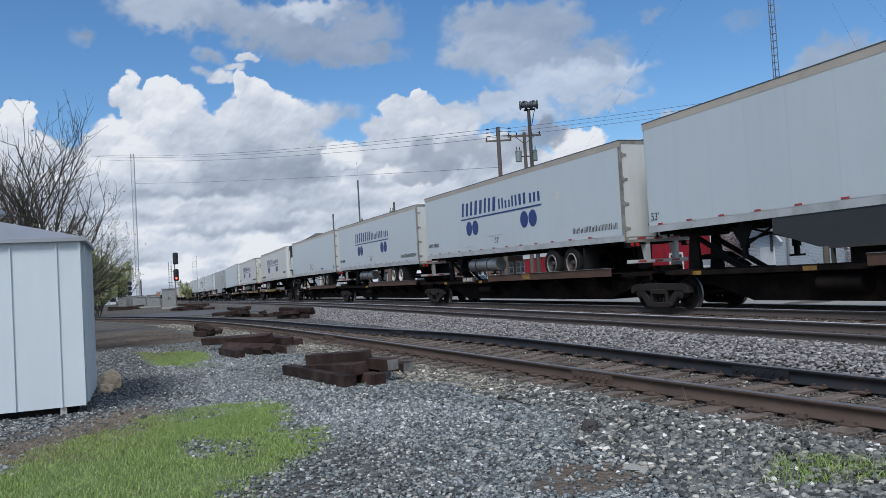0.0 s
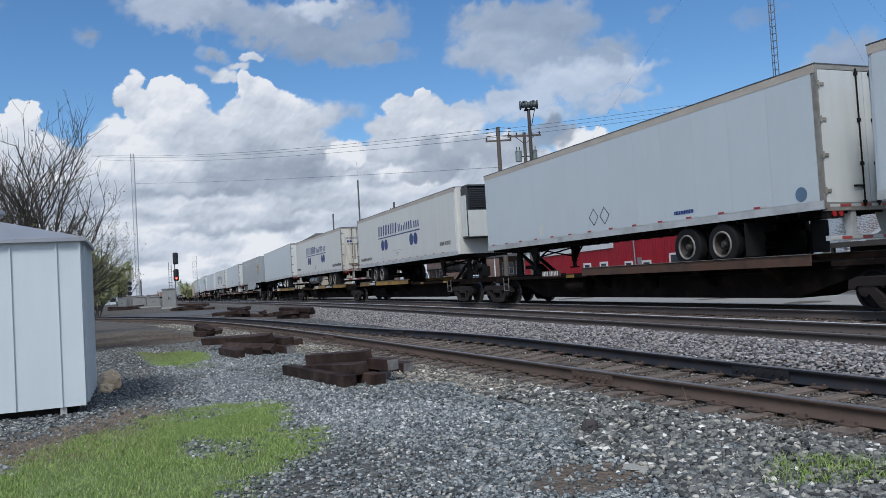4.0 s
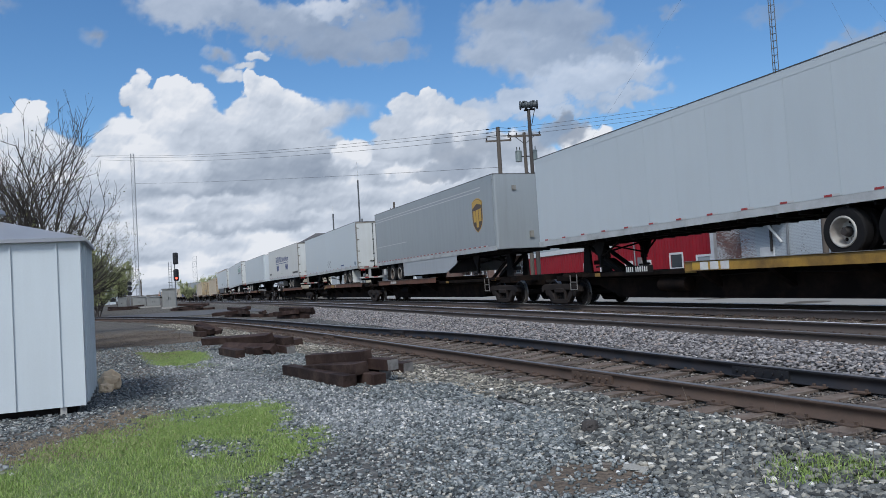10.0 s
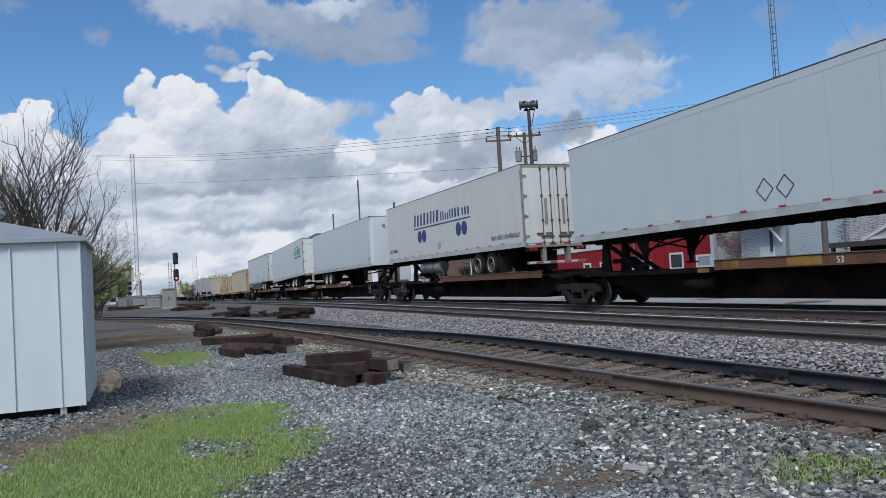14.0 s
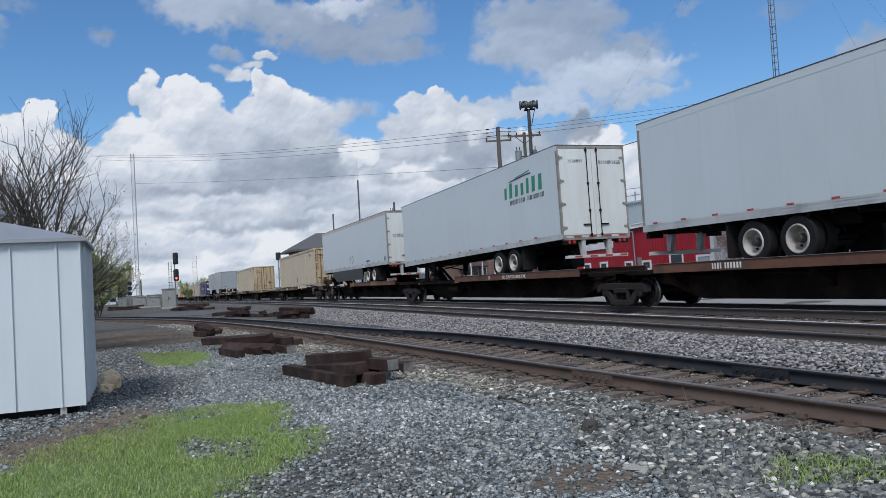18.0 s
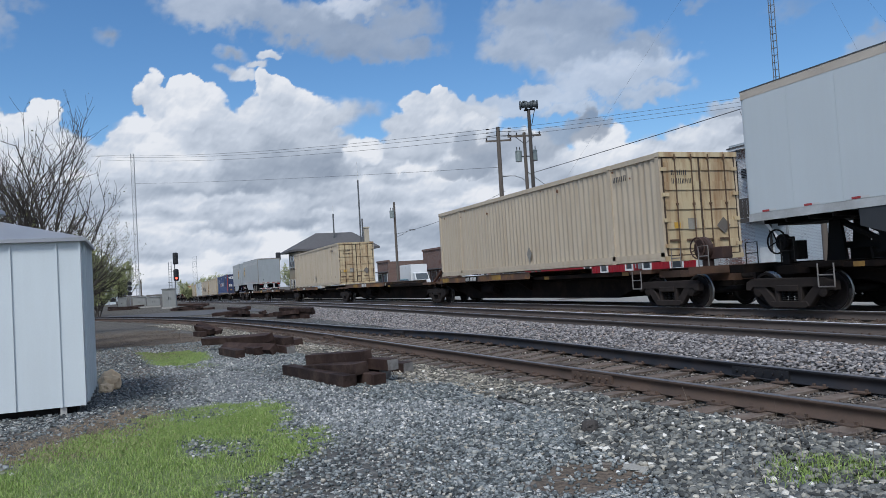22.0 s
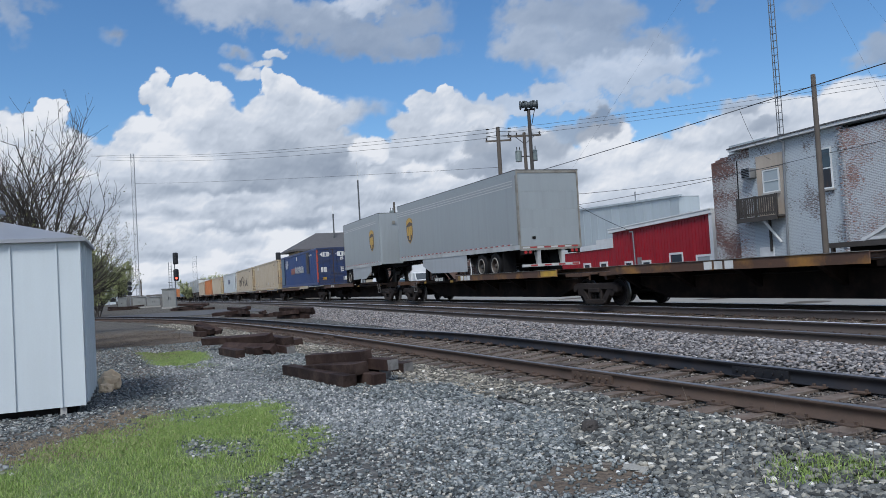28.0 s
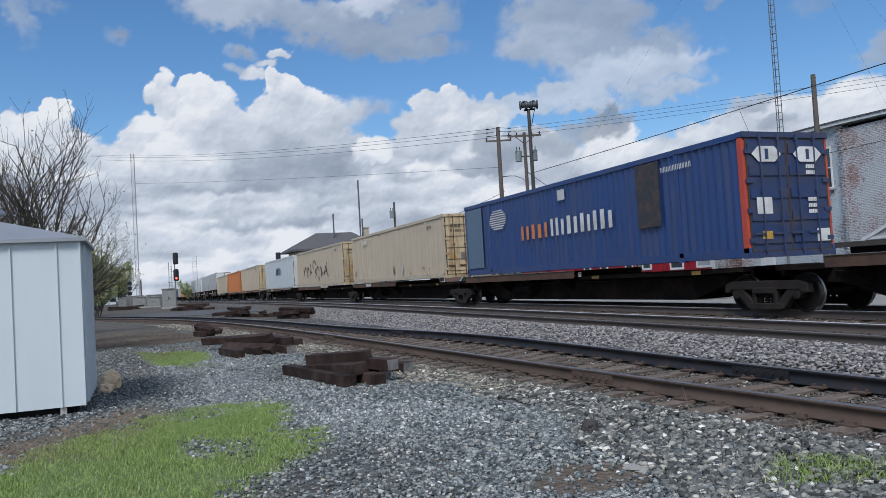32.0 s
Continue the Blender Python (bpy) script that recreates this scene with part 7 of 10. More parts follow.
def brick_material(name, c1, c2, mortar, paint, paint_amount, joint=0.72):
    """Courses of brick under flaking paint."""
    m = bpy.data.materials.new(name)
    m.use_nodes = True
    n, l = m.node_tree.nodes, m.node_tree.links
    b = n["Principled BSDF"]
    b.inputs["Roughness"].default_value = 0.85
    tc = n.new("ShaderNodeTexCoord")
    mp = n.new("ShaderNodeMapping")
    mp.inputs["Rotation"].default_value = (radians(90), 0, 0)
    l.new(tc.outputs["Object"], mp.inputs["Vector"])
    br = n.new("ShaderNodeTexBrick")
    br.inputs["Scale"].default_value = 1.0
    br.inputs["Brick Width"].default_value = 0.215
    br.inputs["Row Height"].default_value = 0.074
    br.inputs["Mortar Size"].default_value = 0.011
    br.inputs["Color1"].default_value = (*c1, 1)
    br.inputs["Color2"].default_value = (*c2, 1)
    br.inputs["Mortar"].default_value = (*mortar, 1)
    l.new(mp.outputs["Vector"], br.inputs["Vector"])
    n1 = n.new("ShaderNodeTexNoise")
    n1.inputs["Scale"].default_value = 0.6
    n1.inputs["Detail"].default_value = 4
    n2 = n.new("ShaderNodeTexNoise")
    n2.inputs["Scale"].default_value = 8.0
    n2.inputs["Detail"].default_value = 8
    n2.inputs["Roughness"].default_value = 0.75
    mp2 = n.new("ShaderNodeMapping")
    mp2.inputs["Scale"].default_value = (0.75, 1, 2.4)
    l.new(tc.outputs["Object"], n1.inputs["Vector"])
    l.new(tc.outputs["Object"], mp2.inputs["Vector"])
    l.new(mp2.outputs["Vector"], n2.inputs["Vector"])
    ad = n.new("ShaderNodeMath")
    ad.operation = "MULTIPLY_ADD"
    ad.inputs[1].default_value = 0.5
    l.new(n1.outputs["Fac"], ad.inputs[0])
    l.new(n2.outputs["Fac"], ad.inputs[2])
    rg = n.new("ShaderNodeMapRange")
    rg.inputs["From Min"].default_value = 0.97 - paint_amount
    rg.inputs["From Max"].default_value = 1.01 - paint_amount
    l.new(ad.outputs[0], rg.inputs["Value"])
    pm = n.new("ShaderNodeMix")
    pm.data_type = "RGBA"
    pc = n.new("ShaderNodeMix")
    pc.data_type = "RGBA"
    pc.inputs["A"].default_value = (*[c * 0.75 for c in paint], 1)
    pc.inputs["B"].default_value = (*paint, 1)
    l.new(n2.outputs["Fac"], pc.inputs["Factor"])
    l.new(rg.outputs["Result"], pm.inputs["Factor"])
    l.new(br.outputs["Color"], pm.inputs["A"])
    l.new(pc.outputs["Result"], pm.inputs["B"])
    jt = n.new("ShaderNodeMapRange")
    jt.inputs["To Min"].default_value, jt.inputs["To Max"].default_value = 1.0, joint
    l.new(br.outputs["Fac"], jt.inputs["Value"])
    js = n.new("ShaderNodeVectorMath")
    js.operation = "SCALE"
    l.new(pm.outputs["Result"], js.inputs[0])
    l.new(jt.outputs["Result"], js.inputs["Scale"])
    l.new(js.outputs["Vector"], b.inputs["Base Color"])
    bp = n.new("ShaderNodeBump")
    bp.inputs["Strength"].default_value = 0.5
    bp.inputs["Distance"].default_value = 0.02
    l.new(br.outputs["Fac"], bp.inputs["Height"])
    bp.invert = True
    l.new(bp.outputs["Normal"], b.inputs["Normal"])
    return m


WHITEBRICK = brick_material("flaking_white_brick", (0.26, 0.105, 0.075), (0.30, 0.17, 0.13), (0.30, 0.29, 0.29), (0.56, 0.585, 0.61), 0.295, 0.5)
BAREBRICK = brick_material("worn_red_brick", (0.115, 0.042, 0.033), (0.165, 0.075, 0.058), (0.15, 0.13, 0.12), (0.46, 0.47, 0.48), 0.225, 0.6)
TOWNBRICK = brick_material("brown_town_brick", (0.13, 0.07, 0.055), (0.17, 0.10, 0.08), (0.20, 0.175, 0.16), (0.3, 0.27, 0.25), 0.10)
BLUEPAINT = brick_material("pale_blue_painted_brick", (0.10, 0.085, 0.08), (0.17, 0.13, 0.12), (0.20, 0.20, 0.21), (0.47, 0.52, 0.56), 0.315, 0.8)
TANPANEL = mat("tan_board", (0.40, 0.34, 0.28), 0.75, 0.0, 0.12, 1.5, 40, 0.1, 0.01, (0.3, 0.25, 0.2), 0.4, True)
GREYWOOD = mat("weathered_grey_deck_wood", (0.05, 0.044, 0.04), 0.85, 0.0, 0.25, 3.0, 50, 0.3, 0.01)
TRIM = mat("white_trim", (0.62, 0.63, 0.63), 0.6, 0.0, 0.08, 2.0, 40, 0.05, 0.004, (0.35, 0.34, 0.32), 0.4)
REDSIDING = mat("dark_red_metal_siding", (0.26, 0.008, 0.016), 0.45, 0.0, 0.08, 1.0, 40, 0.05, 0.004, (0.15, 0.02, 0.03), 0.3, True)
GREYSIDING = mat("pale_grey_blue_siding", (0.36, 0.40, 0.42), 0.5, 0.1, 0.06, 1.0, 40, 0.05, 0.004, (0.28, 0.3, 0.3), 0.3, True)
DARKROOF = mat("dark_grey_shingles", (0.085, 0.082, 0.085), 0.85, 0.0, 0.2, 3.0, 30, 0.3, 0.02)
TANBRICK = mat("tan_depot_wall", (0.36, 0.32, 0.25), 0.8, 0.0, 0.10, 1.5, 40, 0.15, 0.01, (0.24, 0.21, 0.17), 0.4)
PANE = glass_mat("dark_window_glass", (0.04, 0.05, 0.06))
PALEPANE = glass_mat("curtained_window_glass", (0.32, 0.35, 0.37))
GB = -0.35                  # ground beyond the tracks


def window(parent, x, z, w, h, y, frame_mat=TRIM, pane=PANE, bars_=True, sill=True, fr=0.07):
    """A window in a wall that faces -y at the given y: frame, panes, sill."""
    bm = bmesh.new()
    bx(bm, x - w / 2 - fr, x - w / 2, y - 0.05, y + 0.06, z, z + h)
    bx(bm, x + w / 2, x + w / 2 + fr, y - 0.05, y + 0.06, z, z + h)
    bx(bm, x - w / 2 - fr, x + w / 2 + fr, y - 0.05, y + 0.06, z + h, z + h + fr)
    bx(bm, x - w / 2 - fr, x + w / 2 + fr, y - 0.05, y + 0.06, z - fr, z)
    wn_ = part("window", bm, frame_mat, parent)
    for k in range(2 if bars_ else 1):
        bm = bmesh.new()
        hh = h / (2 if bars_ else 1)
        bx(bm, x - w / 2, x + w / 2, y - 0.022 - 0.01 * k, y - 0.012 - 0.01 * k, z + k * hh, z + (k + 1) * hh - 0.01)
        part("pane", bm, pane, wn_)
    if bars_:
        bm = bmesh.new()
        bx(bm, x - w / 2, x + w / 2, y - 0.045, y - 0.005, z + h / 2 - 0.03, z + h / 2 + 0.03)
        part("meeting_rail", bm, frame_mat, wn_)
    if sill:
        bm = bmesh.new()
        bx(bm, x - w / 2 - 0.12, x + w / 2 + 0.12, y - 0.12, y + 0.02, z - fr - 0.09, z - fr)
        part("sill", bm, CONCRETE, wn_)
    return wn_


def slab_wall(parent, name, material, x0, x1, y, z0, z1, thick=0.3, holes=(), label="", tops=None):
    """A wall in the plane y, facing -y, with real openings: built of the strips and bits between the holes."""
    xs_ = sorted({x0, x1, *[v for h in holes for v in (h[0], h[1])]})
    zs_ = sorted({z0, z1, *[v for h in holes for v in (h[2], h[3])]})
    bm = bmesh.new()
    for a, b in zip(xs_[:-1], xs_[1:]):
        for c, d in zip(zs_[:-1], zs_[1:]):
            mx, mz = (a + b) / 2, (c + d) / 2
            if any(h[0] < mx < h[1] and h[2] < mz < h[3] for h in holes):
                continue
            bx(bm, a, b, y, y + thick, c, d)
    bmesh.ops.remove_doubles(bm, verts=bm.verts, dist=0.0005)
    return part(name, bm, material, parent, label)


def brick_building():
    b = thing("brick_building", "two-storey old brick building with flaking white paint", "building")
    y = 31.0
    # upper wall heights fall a little towards the far end, where the parapet has crumbled
    holes = [(-31.75, -30.6, 4.6, 5.8), (-28.05, -27.35, 4.35, 6.3)]
    slab_wall(b, "wall", BLUEPAINT, -32.6, -26.6, y, GB, 7.28, 0.35, holes, "pale blue-white painted brick wall")
    slab_wall(b, "wall", WHITEBRICK, -26.6, -8.0, y - 0.12, GB, 6.99, 0.45, (), "brick wall with flaking white paint")
    slab_wall(b, "wall", WHITEBRICK, -33.75, -32.6, y + 0.02, GB, 7.1, 0.35, (), "brick wall with flaking white paint")
    slab_wall(b, "wall", BAREBRICK, -35.62, -33.75, y, GB, 6.72, 0.35, (), "bare red brick wall with peeling paint")
    slab_wall(b, "wall", TANPANEL, -32.15, -30.3, y - 0.04, 3.2, 6.6, 0.06, [(-31.8, -30.55, 4.55, 5.85)], "tan boarded bay round a window")
    # crumbled parapet, course by course
    r = random.Random(5)
    x = -35.6
    while x < -33.0:
        w = r.uniform(0.22, 0.45)
        t = 6.72 + (x + 35.6) * 0.20 + r.uniform(-0.05, 0.12)
        bm = bmesh.new()
        bx(bm, x, x + w, y - 0.02, y + 0.36, 6.70, t)
        part("broken_course", bm, BAREBRICK, b)
        x += w
    # upright rib of toothed bricks where two walls meet
    for i in range(52):
        bm = bmesh.new()
        bx(bm, -26.72 - (0.12 if i % 2 else 0.0), -26.55, y - 0.16, y - 0.1, GB + i * 0.145, GB + i * 0.145 + 0.11)
        part("toothed_brick", bm, WHITEBRICK, b)
    # roof edge and flat roof, side walls and back
    bm = bmesh.new()
    prism(bm, [(-33.9, 7.16), (-26.7, 7.22), (-8.0, 7.0), (-8.0, 7.12), (-26.7, 7.36), (-33.9, 7.28)], y - 0.3, y + 0.5)
    part("roof_edge", bm, TRIM, b, "pale sheet-metal roof edge")
    bm = bmesh.new()
    prism(bm, [(-33.95, 7.285), (-26.7, 7.365), (-8.0, 7.125), (-8.0, 7.17), (-26.7, 7.43), (-33.95, 7.36)], y - 0.34, y + 12)
    part("roof", bm, DARKROOF, b)
    bm = bmesh.new()
    bx(bm, -35.62, -35.3, y + 0.35, y + 12, GB, 6.8)
    bx(bm, -35.3, -8.0, y + 11.7, y + 12, GB, 7.1)
    bx(bm, -8.3, -8.0, y + 0.35, y + 11.7, GB, 7.2)
    part("wall", bm, WHITEBRICK, b)
    bm = bmesh.new()
    bx(bm, -35.2, -32.4, y + 1.0, y + 5.0, 7.1, 7.75)
    part("roof_house", bm, GREYSIDING, b)
    window(b, -31.17, 4.66, 1.0, 1.08, y - 0.02, TRIM, PALEPANE)
    window(b, -27.7, 4.4, 0.6, 1.85, y, TRIM, PANE)
    bm = bmesh.new()
    bx(bm, -27.98, -27.42, y - 0.06, y - 0.045, 4.42, 5.25)
    part("boarded_sash", bm, DARKPATCH, b)
    # downpipe and conduit
    bm = bmesh.new()
    cy(bm, (-30.35, y - 0.12, GB), (-30.1, y - 0.12, 7.0), 0.06, 8)
    cy(bm, (-30.1, y - 0.12, 7.0), (-30.1, y - 0.45, 7.2), 0.06, 8)
    part("downpipe", bm, GALV, b)
    bm = bmesh.new()
    cy(bm, (-33.55, y - 0.08, 4.4), (-33.5, y - 0.08, 6.6), 0.03, 6)
    part("conduit", bm, FRAME, b)
    # air conditioner
    ac = part("air_conditioner", (lambda q: (bx(q, -32.85, -32.2, y - 0.45, y, 5.5, 6.02), bevelled(q, 0.02), q)[2])(bmesh.new()), GALV, b, "window air conditioner")
    bm = bmesh.new()
    for i in range(6):
        bx(bm, -32.79, -32.26, y - 0.475, y - 0.45, 5.57 + i * 0.085, 5.61 + i * 0.085)
    part("grille", bm, FRAME, ac)
    # wooden balcony
    xa_, xb_, yf = -33.1, -30.25, y - 0.72
    bm = bmesh.new()
    bx(bm, xa_, xb_, yf, y, 3.26, 3.36)
    bx(bm, xa_, xb_, yf - 0.03, yf + 0.05, 3.12, 3.36)
    bal = part("balcony", bm, GREYWOOD, b, "weathered grey wooden balcony")
    for xx in (xa_ + 0.05, -31.75, xb_ - 0.05):
        bm = bmesh.new()
        bx(bm, xx - 0.05, xx + 0.05, yf + 0.01, yf + 0.11, 3.36, 4.46)
        part("post", bm, GREYWOOD, bal)
    for zz in (4.34, 3.48):
        bm = bmesh.new()
        bx(bm, xa_, xb_, yf + 0.02, yf + 0.08, zz, zz + 0.09)
        part("rail", bm, GREYWOOD, bal)
    for i in range(18):
        bm = bmesh.new()
        xx = xa_ + 0.1 + i * 0.15
        bx(bm, xx, xx + 0.09, yf - 0.012, yf + 0.018, 3.40, 4.38)
        part("slat", bm, GREYWOOD, bal)
    for i in range(5):
        bm = bmesh.new()
        bx(bm, xa_ + 0.0, xa_ + 0.03, yf + 0.13 + i * 0.12, yf + 0.21 + i * 0.12, 3.40, 4.38)
        part("slat", bm, GREYWOOD, bal)
    bm = bmesh.new()
    cy(bm, (-31.3, y - 0.66, 3.2), (-30.75, y - 0.05, 1.95), 0.07, 6)
    part("brace", bm, TRIM, bal)
    bm = bmesh.new()
    bx(bm, -31.5, -31.38, y - 0.1, y - 0.02, 1.5, 3.2)
    part("brace", bm, GREYWOOD, bal)
    # ground-floor door
    bm = bmesh.new()
    bx(bm, -32.3, -31.3, y - 0.04, y + 0.02, GB, 1.75)
    dr = part("door", bm, TRIM, b)
    bm = bmesh.new()
    bx(bm, -31.45, -31.40, y - 0.08, y - 0.04, 0.6, 0.72)
    part("door_handle", bm, FRAME, dr)


brick_building()


def ribbed(parent, material, x0, x1, y, z0, tops, rib=0.3, holes=(), label=""):
    """A ribbed metal wall, rib by rib, with a sloping top."""
    n = round((x1 - x0) / rib)
    w = (x1 - x0) / n
    for i in range(n):
        a = x0 + i * w
        mid = a + w / 2
        t = tops[0] + (tops[1] - tops[0]) * (mid - x0) / (x1 - x0)
        bm = bmesh.new()
        spans = [(z0, t)]
        for h in holes:
            if h[0] < mid < h[1]:
                spans = [(z0, h[2]), (h[3], t)]
        for c, d in spans:
            bx(bm, a, a + w, y, y + 0.12, c, d)
            bx(bm, a + w - 0.05, a + w, y - 0.03, y, c, d)
        part("siding_panel", bm, material, parent)


def red_building():
    b = thing("red_building", "low dark red metal-sided building with white trim", "building")
    y = 33.0
    wins = [(-41.8, 0.90, 1.15, 0.85), (-39.15, 0.95, 1.15, 0.55), (-52.75, 0.86, 0.75, 0.6), (-50.4, 0.88, 0.75, 0.6), (-47.15, 0.98, 0.7, 0.42), (-45.05, 0.96, 0.75, 0.42)]
    hs = [(x - w / 2, x + w / 2, z, z + h) for x, z, w, h in wins]
    ribbed(b, REDSIDING, -49.0, -38.2, y, GB, (3.72, 4.16), 0.32, hs)
    ribbed(b, REDSIDING, -63.5, -49.0, y + 0.02, GB, (2.35, 2.62), 0.36, hs)
    for x, z, w, h in wins:
        window(b, x, z, w, h, y, TRIM, PANE if x != -39.15 else PALEPANE, False, False, 0.14)
    bm = bmesh.new()
    prism(bm, [(-49.3, 3.70), (-38.0, 4.14), (-38.0, 4.36), (-49.3, 3.92)], y - 0.22, y + 0.15)
    part("fascia", bm, TRIM, b, "white gutter and fascia")
    bm = bmesh.new()
    prism(bm, [(-49.3, 3.94), (-38.0, 4.38), (-38.0, 4.46), (-49.3, 4.02)], y - 0.25, y + 11)
    part("roof", bm, TRIM, b)
    bm = bmesh.new()
    prism(bm, [(-63.6, 2.36), (-49.0, 2.62), (-49.0, 3.35), (-51.2, 3.3), (-51.2, 2.98), (-63.6, 2.72)], y - 0.06, y + 0.2)
    part("parapet", bm, TRIM, b, "white membrane parapet of the low wing")
    bm = bmesh.new()
    bx(bm, -63.6, -49.0, y + 0.15, y + 10, 2.30, 2.36)
    part("roof", bm, TRIM, b)
    bm = bmesh.new()
    bx(bm, -38.32, -38.02, y - 0.16, y + 0.1, GB, 4.12)
    part("corner_trim", bm, TRIM, b)
    bm = bmesh.new()
    bx(bm, -38.4, -38.2, y + 0.12, y + 11, GB, 4.0)
    bx(bm, -63.5, -38.4, y + 10, y + 10.2, GB, 3.9)
    bx(bm, -63.5, -63.3, y + 0.14, y + 10, GB, 2.3)
    bx(bm, -49.1, -48.9, y + 0.14, y + 10, GB, 3.8)
    part("wall", bm, REDSIDING, b)
    # service mast with its drip loop, and a vent pipe
    bm = bmesh.new()
    cy(bm, (-46.1, y - 0.2, 1.0), (-46.2, y - 0.2, 3.6), 0.05, 8)
    cy(bm, (-46.2, y - 0.2, 3.6), (-46.55, y - 0.2, 3.62), 0.05, 8)
    part("service_mast", bm, GALV, b)
    bm = bmesh.new()
    bx(bm, -45.85, -45.6, y - 0.2, y, 0.95, 1.75)
    part("meter_box", bm, GALV, b)


red_building()
g = thing("grey_warehouse", "pale grey-blue metal warehouse behind", "building")
ribbed(g, GREYSIDING, -77.0, -49.9, 40.0, GB, (7.12, 6.46), 1.2)
bm = bmesh.new()
prism(bm, [(-77.2, 7.12), (-49.7, 6.44), (-49.7, 6.60), (-77.2, 7.28)], 39.85, 40.2)
part("roof_edge", bm, GREYSIDING, g)
bm = bmesh.new()
prism(bm, [(-77.0, 7.1), (-49.9, 6.42), (-49.9, 6.5), (-77.0, 7.2)], 40.1, 42)
part("roof", bm, GREYSIDING, g)
bm = bmesh.new()
bx(bm, -50.1, -49.9, 40.12, 42, GB, 6.4)
bx(bm, -77.0, -76.8, 40.12, 42, GB, 7.0)
bx(bm, -76.8, -50.1, 41.8, 42, GB, 6.4)
part("wall", bm, GREYSIDING, g)
bm = bmesh.new()
cy(bm, (-57.0, 41.0, 6.5), (-57.0, 41.0, 7.7), 0.06, 8)
part("vent_pipe", bm, GALV, g)

low = thing("grey_office", "low pale blue-grey office beside the poles", "building")
bm = bmesh.new()
bx(bm, -84.6, -78.0, 43.0, 52, GB, 4.1)
part("wall", bm, GREYSIDING, low)
bm = bmesh.new()
bx(bm, -84.9, -77.6, 42.7, 52.2, 4.1, 4.35)
part("roof_edge", bm, TRIM, low)
window(low, -81.0, 0.9, 1.2, 1.1, 43.0, TRIM, PANE)


def depot():
    b = thing("depot_building", "tan two-storey depot with dark hipped roof", "building")
    x0, x1, y0, y1, zt = -98.6, -92.2, 17.8, 26.8, 5.45
    slab_wall(b, "wall", TANBRICK, x0, x1, y0, GB, zt, 0.3, ())
    bm = bmesh.new()
    bx(bm, x1 - 0.3, x1, y0 + 0.3, y1, GB, zt)
    bx(bm, x0, x0 + 0.3, y0 + 0.3, y1, GB, zt)
    bx(bm, x0 + 0.3, x1 - 0.3, y1 - 0.3, y1, GB, zt)
    part("wall", bm, TANBRICK, b)
    bm = bmesh.new()
    o = 0.9
    e = [bm.verts.new(p) for p in ((x0 - o, y0 - o, zt), (x1 + o, y0 - o, zt), (x1 + o, y1 + o, zt), (x0 - o, y1 + o, zt))]
    lo_ = [bm.verts.new((v.co.x, v.co.y, zt - 0.22)) for v in e]
    r0, r1 = bm.verts.new(((x0 + x1) / 2, y0 + 2.9, zt + 2.1)), bm.verts.new(((x0 + x1) / 2, y1 - 1.4, zt + 2.1))
    for f in ((e[0], e[1], r0), (e[1], e[2], r1, r0), (e[2], e[3], r1), (e[3], e[0], r0, r1)):
        bm.faces.new(f)
    for i in range(4):
        bm.faces.new((lo_[i], lo_[(i + 1) % 4], e[(i + 1) % 4], e[i]))
    bm.faces.new(lo_[::-1])
    part("roof", bm, DARKROOF, b, "dark grey hipped shingle roof")
    bm = bmesh.new()
    bx(bm, x1 - 0.8, x1 - 0.2, y1 - 0.65, y1 - 0.05, zt - 0.3, zt + 2.35)
    bx(bm, x1 - 0.86, x1 - 0.14, y1 - 0.71, y1 + 0.01, zt + 2.35, zt + 2.5)
    part("chimney", bm, TANBRICK, b)
    # windows of the end that faces down the line
    for yc, z, w, h in ((19.6, 0.6, 1.3, 1.6), (22.4, 0.6, 1.5, 1.6), (25.0, 0.6, 1.5, 1.6), (19.4, 3.5, 1.5, 1.3), (22.2, 3.5, 1.5, 1.3), (25.0, 3.5, 2.2, 1.3)):
        bm = bmesh.new()
        bx(bm, x1, x1 + 0.07, yc - w / 2 - 0.1, yc + w / 2 + 0.1, z - 0.1, z + h + 0.1)
        wd = part("window", bm, TRIM if z < 1 else TANPANEL, b)
        for k in range(2):
            bm = bmesh.new()
            bx(bm, x1 + 0.07, x1 + 0.09, yc - w / 2 + k * w / 2 + 0.03 * k, yc + k * w / 2 - 0.03 * (1 - k), z, z + h)
            part("pane", bm, PALEPANE if z < 1 else PANE, wd)
    for xc in (-97.2, -95.4, -93.6):
        for z in (0.6, 3.5):
            window(b, xc, z, 0.9, 1.3, y0, TRIM, PANE)


depot()


def shopfront(x0, x1, y, h, material, label, bays):
    b = thing("shop_building", label, "building", "brick shops along the street")
    d = 14
    bm = bmesh.new()
    bx(bm, x0, x1, y, y + d, GB, h)
    part("wall", bm, material, b)
    bm = bmesh.new()
    bx(bm, x0 - 0.1, x1 + 0.1, y - 0.15, y + 0.3, h, h + 0.3)
    part("cornice", bm, material, b)
    bm = bmesh.new()
    bx(bm, x0 + 0.2, x1 - 0.2, y + 0.3, y + d, h, h + 0.05)
    part("roof", bm, DARKROOF, b)
    w = (x1 - x0) / bays
    for i in range(bays):
        window(b, x0 + (i + 0.5) * w, 0.5, w * 0.6, 1.7, y, TRIM, PANE, False, False)
        if h > 5.6:
            window(b, x0 + (i + 0.5) * w, 3.4, w * 0.3, 1.1, y, DARKROOF, PANE)
    if h > 3:
        bm = bmesh.new()
        bx(bm, x0 + 0.3, x1 - 0.3, y - 1.0, y, 2.45, 2.6)
        part("awning", bm, DARKROOF, b)


